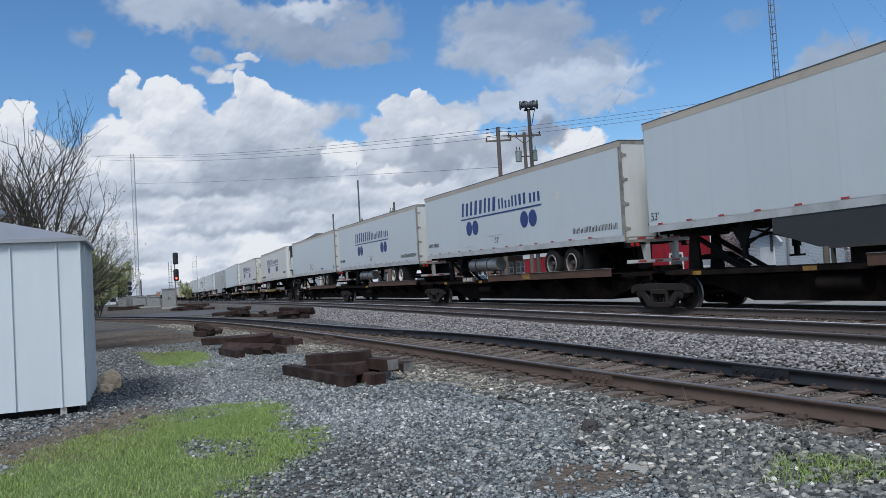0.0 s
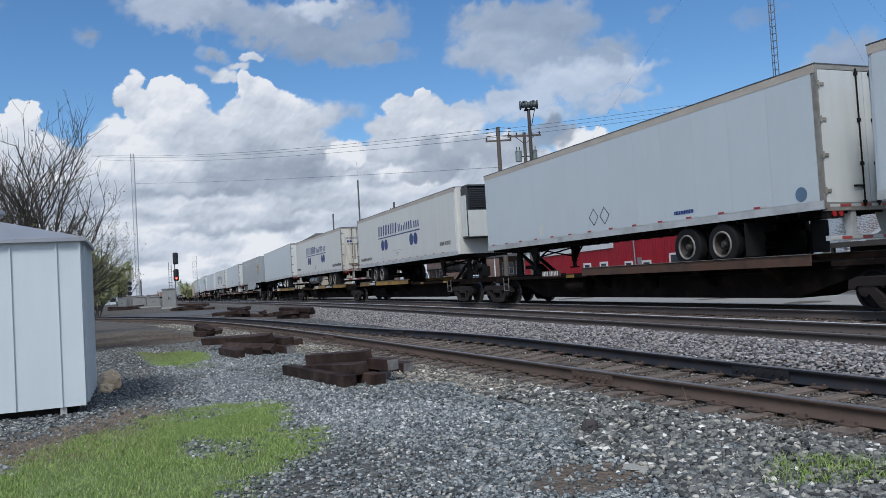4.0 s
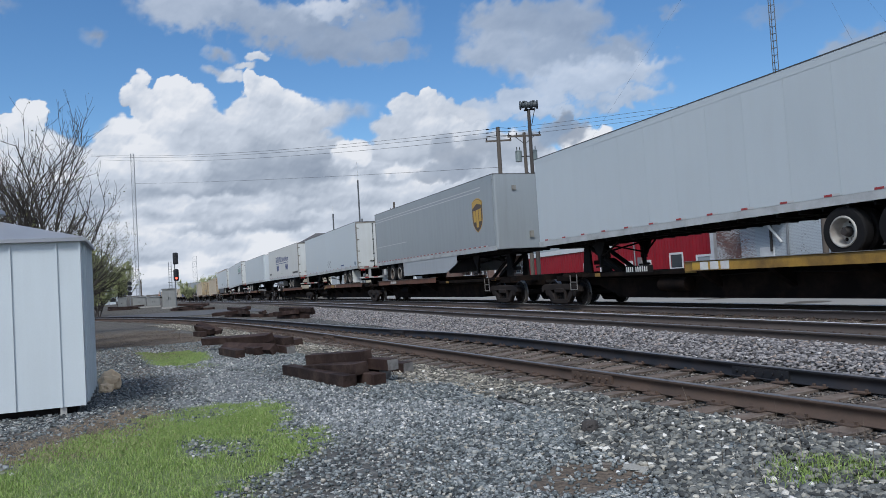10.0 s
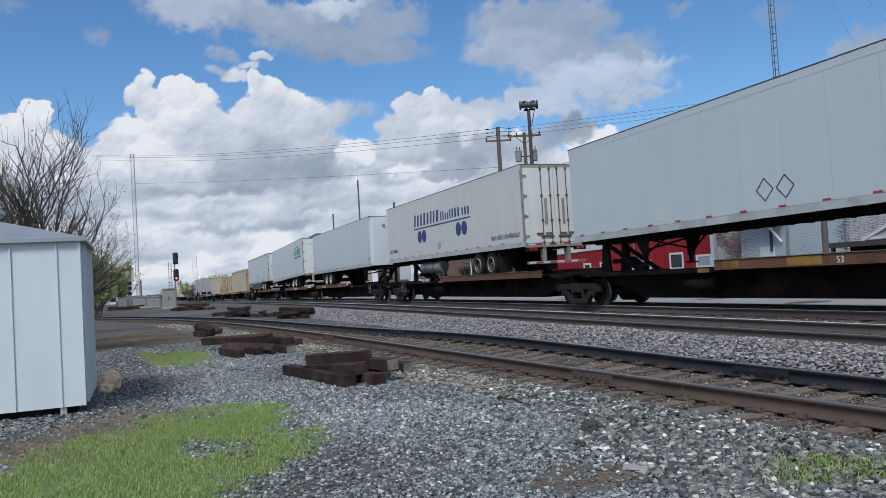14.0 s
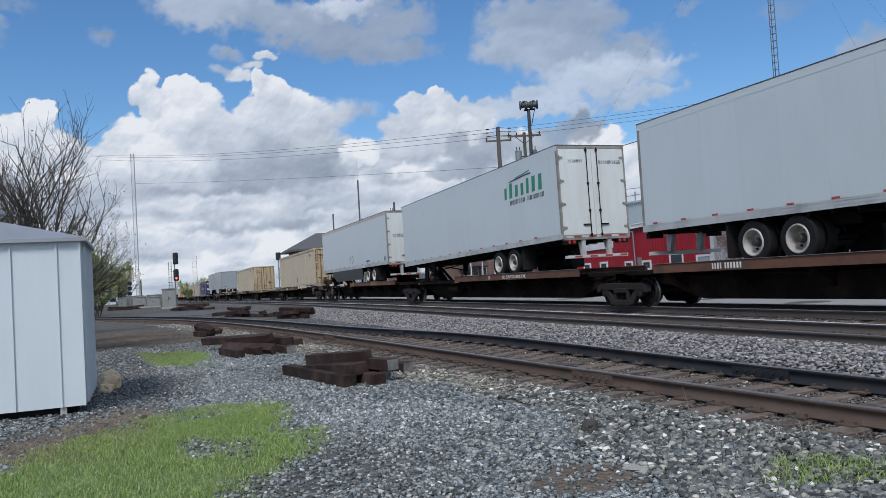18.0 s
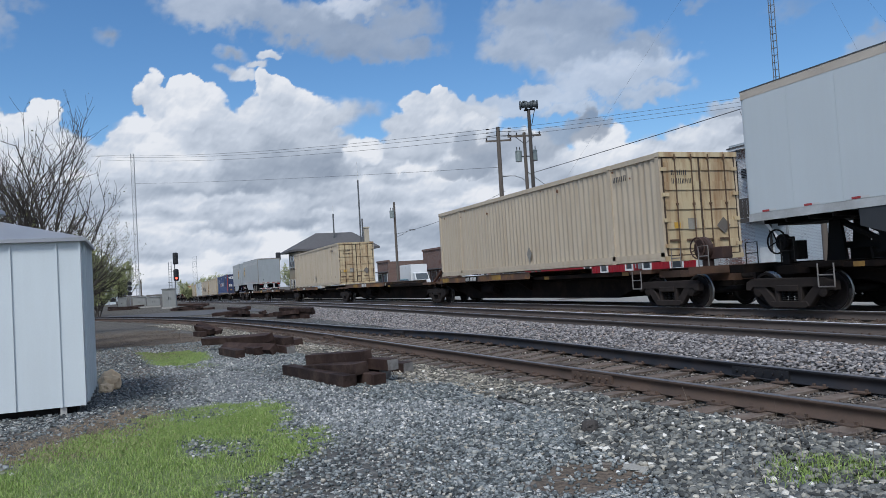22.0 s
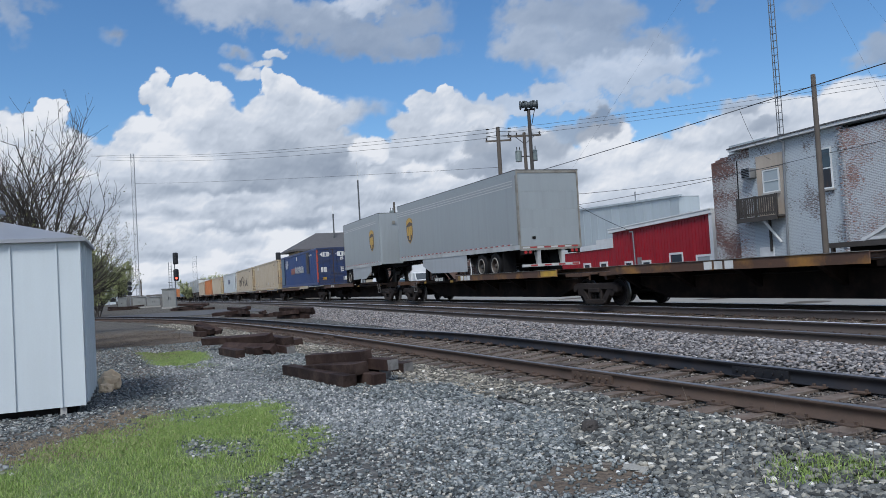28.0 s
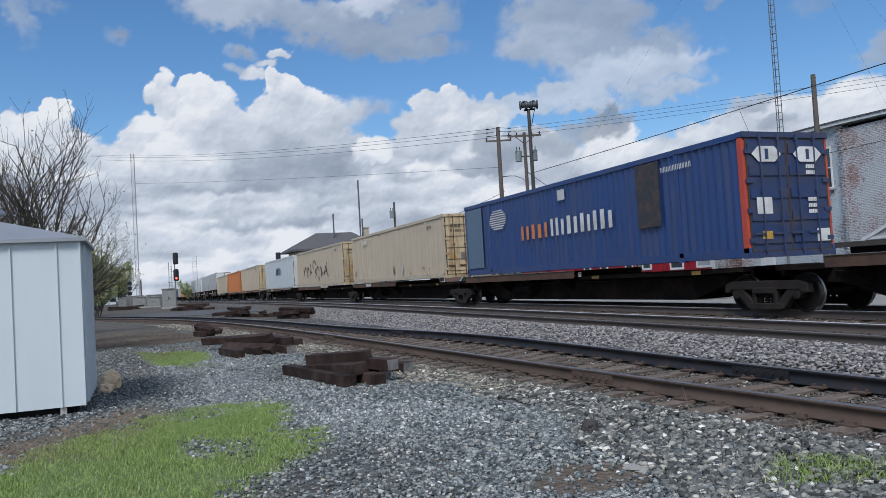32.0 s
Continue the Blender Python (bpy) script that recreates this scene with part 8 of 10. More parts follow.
shopfront(-118, -108.5, 43, 5.5, TOWNBRICK, "brown brick shop with flat parapet", 3)
shopfront(-108.5, -99.5, 46, 5.75, TOWNBRICK, "brown brick shop beside its neighbour", 3)
shopfront(-99.5, -92.0, 49, 4.4, GREYSIDING, "pale low shop with dark awning", 2)
shopfront(-124, -118, 37, 4.1, TOWNBRICK, "low brown brick shop", 2)

# pavement and street beyond the tracks, the far crossing road
ASPHALT = mat("worn_asphalt", (0.075, 0.075, 0.077), 0.88, 0.0, 0.15, 0.6, 60, 0.2, 0.01, (0.14, 0.135, 0.13), 0.5)
PAVE = mat("pale_concrete_pavement", (0.22, 0.215, 0.20), 0.85, 0.0, 0.10, 0.5, 60, 0.15, 0.01, (0.2, 0.19, 0.18), 0.5)
bm = bmesh.new()
bx(bm, -260, 40, 19.2, 24.0, -0.6, GB + 0.02)
tagged(part("pavement", bm, PAVE), "pale concrete strip along the tracks", "pavement", kind="structure")
bm = bmesh.new()
bx(bm, -300, 40, 24.0, 30.4, -0.6, GB + 0.005)
tagged(part("street", bm, ASPHALT), "worn asphalt street in front of the buildings", "road", kind="structure")
bm = bmesh.new()
top = [bm.verts.new(p) for p in ((-60, -60, -0.415), (-54, 8.3, -0.415), (-66, 8.3, -0.415), (-78, -60, -0.415))]
low_v = [bm.verts.new((v.co.x, v.co.y, -0.7)) for v in top]
bm.faces.new(top)
bm.faces.new(low_v[::-1])
for i in range(4):
    bm.faces.new((low_v[i], low_v[(i + 1) % 4], top[(i + 1) % 4], top[i]))
tagged(part("road", bm, ASPHALT), "grey crossing road over the siding", "road", kind="structure")


# ---- poles, wires and masts ----
def wood_pole(x, y, top, r0=0.16, label="weathered wooden utility pole", lean=(0.0, 0.0)):
    p = thing("utility_pole", label, "utility pole", "utility poles", m=pose(x, y, GB))
    bm = bmesh.new()
    cy(bm, (0, 0, -0.3), (lean[0], lean[1], top - GB), r0, 12, r0 * 0.72)
    part("shaft", bm, POLEWOOD, p, smooth=40)
    return p


def crossarm(p, z, half, axis=(0.45, 0.89), pins=4):
    bm = bmesh.new()
    d = Vector((axis[0], axis[1], 0)).normalized()
    s_ = Vector((-d.y, d.x, 0)) * 0.05
    a, b = -d * half, d * half
    for q0, q1 in ((a, b),):
        vs = [bm.verts.new(q) for q in (q0 + s_ + Vector((0, 0, z)), q1 + s_ + Vector((0, 0, z)), q1 - s_ + Vector((0, 0, z)), q0 - s_ + Vector((0, 0, z)),
                                        q0 + s_ + Vector((0, 0, z + 0.12)), q1 + s_ + Vector((0, 0, z + 0.12)), q1 - s_ + Vector((0, 0, z + 0.12)), q0 - s_ + Vector((0, 0, z + 0.12)))]
        for f in ((3, 2, 1, 0), (4, 5, 6, 7), (0, 1, 5, 4), (1, 2, 6, 5), (2, 3, 7, 6), (3, 0, 4, 7)):
            bm.faces.new([vs[i] for i in f])
    arm = part("crossarm", bm, POLEWOOD, p)
    for i in range(pins):
        t = -0.92 + 1.84 * i / (pins - 1)
        bm = bmesh.new()
        c = d * half * t
        cy(bm, (c.x, c.y, z + 0.1), (c.x, c.y, z + 0.3), 0.05, 8, 0.035)
        part("insulator", bm, FRAME, arm)
    return arm


TRANSFORMER = mat("grey_green_transformer_paint", (0.19, 0.225, 0.22), 0.5, 0.1, 0.08, 3.0, 60, 0.03, 0.003)


def transformer(p, x, y, z):
    bm = bmesh.new()
    cy(bm, (x, y, z), (x, y, z + 0.68), 0.22, 16)
    cy(bm, (x, y, z + 0.68), (x, y, z + 0.74), 0.24, 16, 0.20)
    tr = part("transformer", bm, TRANSFORMER, p, "grey-green pole transformer", smooth=40)
    for a in (-0.09, 0.09):
        bm = bmesh.new()
        cy(bm, (x + a * 0.4, y + a, z + 0.74), (x + a * 0.4, y + a, z + 1.0), 0.03, 6)
        part("bushing", bm, FRAME, tr)
    bm = bmesh.new()
    bx(bm, min(0, x) + 0.02, max(0, x) - 0.02, min(0, y), max(0, y), z + 0.3, z + 0.36)
    part("hanger", bm, FRAME, tr)


ACROSS = Vector((0.367, 0.93, 0))
pa = wood_pole(-49.75, 24.4, 11.7, 0.19)
crossarm(pa, 11.0, 0.93, axis=(0.367, 0.93), pins=3)
for z in (11.45, 11.72, 11.98):
    bm = bmesh.new()
    tube(bm, [ACROSS * k * 0.7 + Vector((0.12, 0, z - 0.08 * abs(k))) for k in (-1, -0.5, 0, 0.5, 1)], 0.018)
    for k in (-1, 1):
        c = ACROSS * k * 0.78 + Vector((0.12, 0, z - 0.08))
        cy(bm, c - ACROSS * 0.12, c + ACROSS * 0.12, 0.045, 8, 0.03)
    part("wire_bracket", bm, FRAME, pa)
pc = wood_pole(-45.9, 24.45, 10.55, 0.15)
crossarm(pc, 10.62, 1.12, axis=(0.367, 0.93), pins=5)
bm = bmesh.new()
for k in (-1, 1):
    cy(bm, ACROSS * k * 0.62 + Vector((0.06, 0, 10.62)), Vector((0.06, 0, 10.1)), 0.025, 6)
part("arm_brace", bm, FRAME, pc)
transformer(pc, -0.17, -0.42, 8.95)
transformer(pc, 0.2, 0.55, 8.95)
bm = bmesh.new()
tube(bm, [Vector((0, 0, 7.55)), ACROSS * -0.35 + Vector((0, 0, 7.85)), ACROSS * -0.8 + Vector((0, 0, 8.02)), ACROSS * -1.2 + Vector((0, 0, 8.05))], 0.03)
lathe_c = ACROSS * -1.42 + Vector((0, 0, 8.04))
cy(bm, lathe_c - ACROSS * 0.2, lathe_c + ACROSS * 0.22, 0.06, 10, 0.045)
part("street_light", bm, GALV, pc, "cobra-head street light on an arm")
pb = thing("siren_pole", "tall slim dark pole with a warning siren on top", "siren pole", m=pose(-44.1, 23.95, GB))
bm = bmesh.new()
cy(bm, (0, 0, -0.2), (-0.05, 0, 12.0), 0.15, 12, 0.11)
part("shaft", bm, GREYWOOD, pb, smooth=40)
bm = bmesh.new()
c = Vector((0, 0, 12.0))
cy(bm, c - ACROSS * 0.32, c + ACROSS * 0.42 + Vector((0, 0, 0.06)), 0.06, 8)
cy(bm, c + ACROSS * 0.36, Vector((0, 0, 11.0)) + ACROSS * 0.12, 0.025, 6)
part("bracket", bm, FRAME, pb)
SIRENGREY = mat("dull_blue_grey_paint", (0.055, 0.066, 0.072), 0.55, 0.1, 0.12, 3.0, 60, 0.05, 0.003)
bm = bmesh.new()
lathe(bm, [(-0.60, 0.20), (-0.58, 0.29), (-0.52, 0.30), (-0.46, 0.20), (-0.30, 0.17), (-0.22, 0.25), (-0.10, 0.27), (-0.06, 0.20), (0.06, 0.20), (0.10, 0.27),
           (0.22, 0.25), (0.30, 0.17), (0.46, 0.20), (0.52, 0.30), (0.58, 0.29), (0.60, 0.20)], 18)
siren = part("siren", bm, SIRENGREY, pb, "blue-grey double-ended warning siren", pose(0, 0, 12.34, 0, 0, -21.5), smooth=30)
for k in (-0.3, 0.3):
    bm = bmesh.new()
    bx(bm, -0.16, 0.16, k - 0.1, k + 0.1, 0.16, 0.27)
    bevelled(bm, 0.03)
    part("motor_cover", bm, SIRENGREY, siren)
pw = wood_pole(-24.45, 27.0, 8.85, 0.135, "weathered wooden pole with cut flat top", (0.02, 0))
p7 = wood_pole(-71.3, 23.3, 8.7, 0.14)
transformer(p7, 0.1, -0.3, 7.5)
bm = bmesh.new()
cy(bm, (0, 0, 5.6), (0.2, 1.5, 6.3), 0.03, 6)
bx(bm, 0.1, 0.3, 1.4, 1.95, 6.25, 6.36)
part("street_light", bm, GALV, p7)


def mast(x, y, top, r, whip, label):
    m_ = thing("antenna_mast", label, "antenna", "antenna masts", m=pose(x, y, GB))
    bm = bmesh.new()
    cy(bm, (0, 0, 0), (0, 0, top - GB - whip), r, 10)
    part("tube", bm, GALVDARK, m_)
    bm = bmesh.new()
    cy(bm, (0, 0, top - GB - whip), (0, 0, top - GB), r * 0.4, 8)
    part("whip", bm, TRIM, m_)


mast(-77.15, 21.42, 13.6, 0.08, 1.9, "slim antenna mast with pale whip")
mast(-77.3, 21.7, 7.9, 0.08, 0.2, "short pole beside the antenna mast")
mast(-94.0, 22.7, 10.8, 0.09, 1.0, "antenna mast at the depot")


def lattice(x, y, z0, z1, w, label, legs=3, r=0.03, steel=None, rungs=None):
    t = thing("lattice_tower", label, "tower", m=pose(x, y, 0))
    pts = [(w * math.cos(2 * math.pi * i / legs + 0.4), w * math.sin(2 * math.pi * i / legs + 0.4)) for i in range(legs)]
    for px, py in pts:
        bm = bmesh.new()
        cy(bm, (px, py, z0), (px, py, z1), r, 6)
        part("leg", bm, steel or GALVDARK, t)
    bm = bmesh.new()
    n = int((z1 - z0) / (rungs or w * 1.9))
    for k in range(n):
        a, b = z0 + k * (z1 - z0) / n, z0 + (k + 1) * (z1 - z0) / n
        for i in range(legs):
            j = (i + 1) % legs
            if not rungs:
                cy(bm, (*pts[i], a), (*pts[j], b), r * 0.55, 4)
            cy(bm, (*pts[i], b), (*pts[j], b), r * 0.55, 4)
    part("bracing", bm, steel or GALVDARK, t)
    return t


lattice(-58.72, 60.0, GB, 46.0, 0.30, "tall slender dark guyed ladder mast", 3, 0.042, None, 0.72)
lattice(-118.0, -0.15, G, 21.3, 0.30, "slender lattice radio mast far down the line", 3, 0.026, GALV)
lattice(-167.5, 10.9, G - 1.0, 8.5, 0.55, "far small lattice pylon", 3, 0.018, GALV)


def wire(a, b, sag, r=0.014, n=14):
    """A hanging wire between two points."""
    a, b = Vector(a), Vector(b)
    pts = [a.lerp(b, i / n) + Vector((0, 0, -4 * sag * (i / n) * (1 - i / n))) for i in range(n + 1)]
    bm = bmesh.new()
    tube(bm, pts, r, 5)
    return tagged(part("overhead_wire", bm, WIRE), "thin dark overhead wire", "wire", "overhead wires")


for k, z in ((-1, 11.55), (-1, 11.28), (1, 11.0)):
    a = Vector((-49.63, 24.4, z)) + ACROSS * 0.9 * k
    wire((-130.0, -5.2 + 0.9 * k, 22.75 + (z - 11.0) * 0.8 - 0.35 * (k > 0)), a, 0.8, 0.014)
for z in (11.55, 11.28, 11.0):
    wire(Vector((-49.63, 24.4, z)) + ACROSS * 0.9, (-22.0, 64.0, 13.6 + (z - 11) * 1.2), 0.5, 0.012)
wire((-117.7, 0.0, 17.0), (-49.75, 24.4, 8.8), 0.2, 0.012)
wire((-46.0, 24.45, 7.7), (-18.4, 23.7, 7.5), 0.05, 0.02)
wire((-18.4, 23.7, 7.5), (-8.0, 24.0, 7.9), 0.05, 0.02)
wire((-46.0, 24.45, 8.0), (-46.5, 32.8, 3.7), 0.35, 0.018)
wire((-49.2, 24.4, 7.0), (-71.3, 23.3, 5.6), 0.35, 0.016)
wire((-46.0, 24.4, 6.2), (-30.0, 30.9, 5.9), 0.30, 0.014)
wire((-46.0, 24.4, 5.2), (-27.5, 30.8, 6.0), 0.25, 0.014)
wire((-27.5, 30.8, 6.0), (-18.0, 30.7, 6.4), 0.1, 0.014)
wire((-46.0, 24.4, 6.6), (-77.0, 35.0, 4.0), 0.5, 0.012)
wire((-25.7, 24.1, 7.5), (-31.0, 30.9, 6.3), 0.5, 0.008)
for dx, dy in ((-30, -18), (26, -12), (6, 34)):
    wire((-58.5, 60.0, 40.0), (-58.5 + dx, 60 + dy, 0), 0.2, 0.006)
# carport roof by the brick building, a parked silver car's row beyond the tracks
car_p = thing("lean_to", "low flat lean-to roof and grey gable against the brick wall", "lean-to", m=pose(0, 0, 0))
bm = bmesh.new()
prism(bm, [(-25.5, 1.44), (-12.0, 1.44), (-12.0, 1.66), (-25.5, 1.66)], 28.2, 29.6)
part("roof", bm, GREYWOOD, car_p)
for xx in (-25.3, -22.0, -17.0):
    bm = bmesh.new()
    bx(bm, xx - 0.07, xx + 0.07, 28.3, 28.44, GB, 1.44)
    part("post", bm, GREYWOOD, car_p)
# black sheet that paints in the shade under the lean-to roof
bm = bmesh.new()
bx(bm, -25.4, -12.0, 29.5, 29.6, GB, 1.44)
part("back_wall", bm, FRAME, car_p)
bm = bmesh.new()
prism(bm, [(-25.2, 1.68), (-12.0, 1.68), (-12.0, 4.0), (-20.0, 4.0)], 30.0, 30.1)
part("gable_sheet", bm, ALU, car_p)
bm = bmesh.new()
prism(bm, [(-25.4, 1.64), (-25.1, 1.64), (-19.8, 4.0), (-20.1, 4.12)], 29.9, 30.0)
part("rake_board", bm, TRIM, car_p)
bm = bmesh.new()
bx(bm, -25.1, -12.0, 29.92, 29.98, 1.72, 1.86)
part("rake_board", bm, TRIM, car_p)


# ---- canopy and vehicles across the street ----
canopy = thing("street_canopy", "flat dark canopy on slim posts before white windows", "canopy")
bm = bmesh.new()
bx(bm, -87.2, -76.3, 37.6, 40.5, 3.05, 3.3)
part("roof", bm, DARKROOF, canopy)
for xx in (-86.8, -83.4, -80.0, -76.7):
    bm = bmesh.new()
    cy(bm, (xx, 37.8, GB), (xx, 37.8, 3.05), 0.07, 8)
    part("post", bm, TRIM, canopy)
bm = bmesh.new()
bx(bm, -84.0, -76.6, 40.3, 40.6, GB, 3.05)
back = part("back_wall", bm, TOWNBRICK, canopy)
for xx in (-82.6, -80.8, -79.0, -77.6):
    window(canopy, xx, 1.2, 1.0, 1.2, 40.3, TRIM, PANE)

CARWHITE = mat("white_car_paint", (0.62, 0.63, 0.64), 0.3, 0.0, 0.04, 1.0, 40, 0.0)
CARTEAL = mat("teal_car_paint", (0.06, 0.16, 0.17), 0.3, 0.0, 0.05, 1.0, 40, 0.0)
CARSILVER = mat("silver_car_paint", (0.34, 0.35, 0.36), 0.32, 0.4, 0.05, 1.0, 40, 0.0)


def car_wheels(v, xs_, half, r_):
    for x_ in xs_:
        for s_ in (-1, 1):
            bm_ = bmesh.new()
            cy(bm_, (x_, s_ * half - 0.1, r_), (x_, s_ * half + 0.1, r_), r_, 18)
            wl_ = part("wheel", bm_, RUBBER, v, smooth=40)
            bm_ = bmesh.new()
            cy(bm_, (x_, s_ * (half + 0.105) - 0.01, r_), (x_, s_ * (half + 0.105) + 0.01, r_), r_ * 0.6, 14)
            part("rim", bm_, ALU, wl_)


def parked_car(x, y, turn, paint, label, pickup=False):
    """A parked car: body, cabin with panes, lamps and wheels."""
    v = thing("parked_car", label, "car", "parked vehicles", m=pose(x, y, GB + 0.02, 0, 0, turn))
    bm_ = bmesh.new()
    prism(bm_, [(-2.3, 0.35), (2.25, 0.35), (2.35, 0.55), (2.25, 0.80), (0.95, 0.98), (-2.25, 1.0), (-2.35, 0.7)], -0.88, 0.88)
    bevelled(bm_, 0.05)
    part("body", bm_, paint, v)
    a_, b_ = (-0.55, 0.1) if pickup else (-1.9, -1.2)
    bm_ = bmesh.new()
    prism(bm_, [(a_, 0.96), (1.05, 0.96), (0.35, 1.5), (b_, 1.52)], -0.76, 0.76)
    bevelled(bm_, 0.05)
    cab = part("cabin", bm_, paint, v)
    for s_ in (-1, 1):
        bm_ = bmesh.new()
        prism(bm_, [(a_ + 0.3, 1.02), (0.8, 1.02), (0.28, 1.42), (b_ + 0.12, 1.43)], s_ * 0.765 - 0.006, s_ * 0.765 + 0.006)
        part("side_glass", bm_, PANE, cab)
        bm_ = bmesh.new()
        bx(bm_, 2.22, 2.34, s_ * 0.66 - 0.16, s_ * 0.66 + 0.16, 0.62, 0.75)
        part("headlight", bm_, PALEPANE, v)
        bm_ = bmesh.new()
        bx(bm_, -2.36, -2.27, s_ * 0.7 - 0.12, s_ * 0.7 + 0.12, 0.72, 0.9)
        part("tail_light", bm_, LAMPRED, v)
    bm_ = bmesh.new()
    prism(bm_, [(1.02, 1.0), (1.06, 1.0), (0.42, 1.46), (0.38, 1.46)], -0.66, 0.66)
    part("windscreen", bm_, PANE, cab)
    car_wheels(v, (-1.4, 1.4), 0.80, 0.33)
    return v


parked_car(-98.0, 32.6, 0, CARTEAL, "dark teal pickup parked across the street", True)
parked_car(-66.0, 29.2, 8, CARWHITE, "white car parked before the buildings")
parked_car(-72.5, 32.0, 4, CARSILVER, "silver car parked before the buildings")
van = thing("box_truck", "white box truck parked beyond the tracks", "truck", "parked vehicles", m=pose(-102.2, 36.0, GB + 0.02))
bm = bmesh.new()
bx(bm, -3.4, 1.5, -1.2, 1.2, 0.85, 3.5)
bevelled(bm, 0.04)
part("cargo_box", bm, CARWHITE, van)
bm = bmesh.new()
prism(bm, [(1.55, 0.5), (3.3, 0.5), (3.3, 1.2), (2.75, 1.35), (2.3, 2.3), (1.55, 2.35)], -1.0, 1.0)
bevelled(bm, 0.05)
cab_ = part("cab", bm, CARWHITE, van)
bm = bmesh.new()
prism(bm, [(2.33, 2.22), (2.37, 2.22), (2.80, 1.40), (2.76, 1.40)], -0.85, 0.85)
part("windscreen", bm, PANE, cab_)
bm = bmesh.new()
bx(bm, -3.3, 1.6, -0.5, 0.5, 0.55, 0.85)
part("chassis", bm, FRAME, van)
car_wheels(van, (-2.3, 2.5), 0.9, 0.42)


# ---- bare trees, bushes, grass ----
BARK = mat("grey_brown_bark", (0.05, 0.042, 0.036), 0.9, 0.0, 0.25, 6.0, 50, 0.3, 0.01)
LEAF = mat("spring_leaf", (0.10, 0.105, 0.045), 0.7, 0.0, 0.35, 3.0, 30, 0.0)
FARLEAF = mat("young_green_foliage", (0.25, 0.27, 0.12), 0.8, 0.0, 0.4, 0.8, 8, 0.0)
# distance haze is mixed into this leaf colour
HAZELEAF = mat("haze_paled_foliage", (0.34, 0.36, 0.19), 0.85, 0.0, 0.35, 0.8, 8, 0.0)
GRASSBLADE = mat("grass_blade", (0.155, 0.245, 0.072), 0.75, 0.0, 0.35, 1.5, 20, 0.0)
gn, gl = GRASSBLADE.node_tree.nodes, GRASSBLADE.node_tree.links
g_geo = gn.new("ShaderNodeNewGeometry")
g_ramp = gn.new("ShaderNodeValToRGB")
g_ramp.color_ramp.elements[0].color = (0.125, 0.19, 0.044, 1)
g_ramp.color_ramp.elements[1].color = (0.34, 0.34, 0.17, 1)
g_ramp.color_ramp.elements.new(0.35).color = (0.19, 0.28, 0.066, 1)
g_ramp.color_ramp.elements.new(0.8).color = (0.245, 0.335, 0.092, 1)
gl.new(g_geo.outputs["Random Per Island"], g_ramp.inputs["Fac"])
gl.new(g_ramp.outputs["Color"], gn["Principled BSDF"].inputs["Base Color"])
STRAW = mat("pale_straw", (0.24, 0.185, 0.125), 0.85, 0.0, 0.35, 1.5, 20, 0.0)
DRYGRASS = mat("dry_grass", (0.095, 0.078, 0.062), 0.85, 0.0, 0.35, 1.5, 20, 0.0)
dn_, dl_ = DRYGRASS.node_tree.nodes, DRYGRASS.node_tree.links
d_geo = dn_.new("ShaderNodeNewGeometry")
d_ramp = dn_.new("ShaderNodeValToRGB")
d_ramp.color_ramp.elements[0].color = (0.045, 0.034, 0.027, 1)
d_ramp.color_ramp.elements[1].color = (0.25, 0.205, 0.15, 1)
d_ramp.color_ramp.elements.new(0.6).color = (0.115, 0.09, 0.068, 1)
dl_.new(d_geo.outputs["Random Per Island"], d_ramp.inputs["Fac"])
dl_.new(d_ramp.outputs["Color"], dn_["Principled BSDF"].inputs["Base Color"])


def branches(seed, height, stems, spread, depth, r0, up=0.5, lean=Vector((0, 0, 0)), twig_len=1.0, sparse=False):
    """Tapered branching sticks as vertex and face arrays, and the places of the twig tips."""
    r = random.Random(seed)
    v, f, tips = [], [], []

    def stick(a, b, ra, rb):
        d = (b - a).normalized()
        s = d.orthogonal().normalized()
        t = d.cross(s)
        k = len(v)
        for c, rad in ((a, ra), (b, rb)):
            for i in range(3):
                w = 2 * math.pi * i / 3
                v.append(c + (s * math.cos(w) + t * math.sin(w)) * rad)
        for i in range(3):
            j = (i + 1) % 3
            f.append((k + i, k + j, k + 3 + j, k + 3 + i))

    def grow(p, d, length, rad, level):
        n = 4 if level < 2 else 3
        for i in range(n):
            d = (d + Vector((r.gauss(0, 0.10), r.gauss(0, 0.10), r.gauss(0.05, 0.06) + up * 0.09))).normalized()
            q = p + d * length / n
            r2 = rad * 0.84
            stick(p, q, rad, r2)
            if level < depth:
                for _ in range(2 if level < 1 else r.choice((1, 2)) if sparse else r.choice((1, 2, 2))):
                    if r.random() < 0.85:
                        side = Vector((r.gauss(0, 1), r.gauss(0, 1), r.gauss(0.25, 0.6))).normalized()
                        grow(q, (d * 0.9 + side * 0.7).normalized(), length * r.uniform(0.42, 0.66) * twig_len, max(0.0060 if sparse else 0.003, r2 * 0.68), level + 1)
            else:
                tips.append(q.copy())
            p, rad = q, r2
        tips.append(p.copy())

    for i in range(stems):
        w = 2 * math.pi * i / stems + r.uniform(-0.4, 0.4)
        d = (Vector((math.cos(w) * spread, math.sin(w) * spread, 1.0)) + lean).normalized()
        grow(Vector((r.uniform(-0.25, 0.25), r.uniform(-0.25, 0.25), 0)), d, height * r.uniform(0.75, 1.0), r0 * r.uniform(0.7, 1.0), 0)
    return v, f, tips


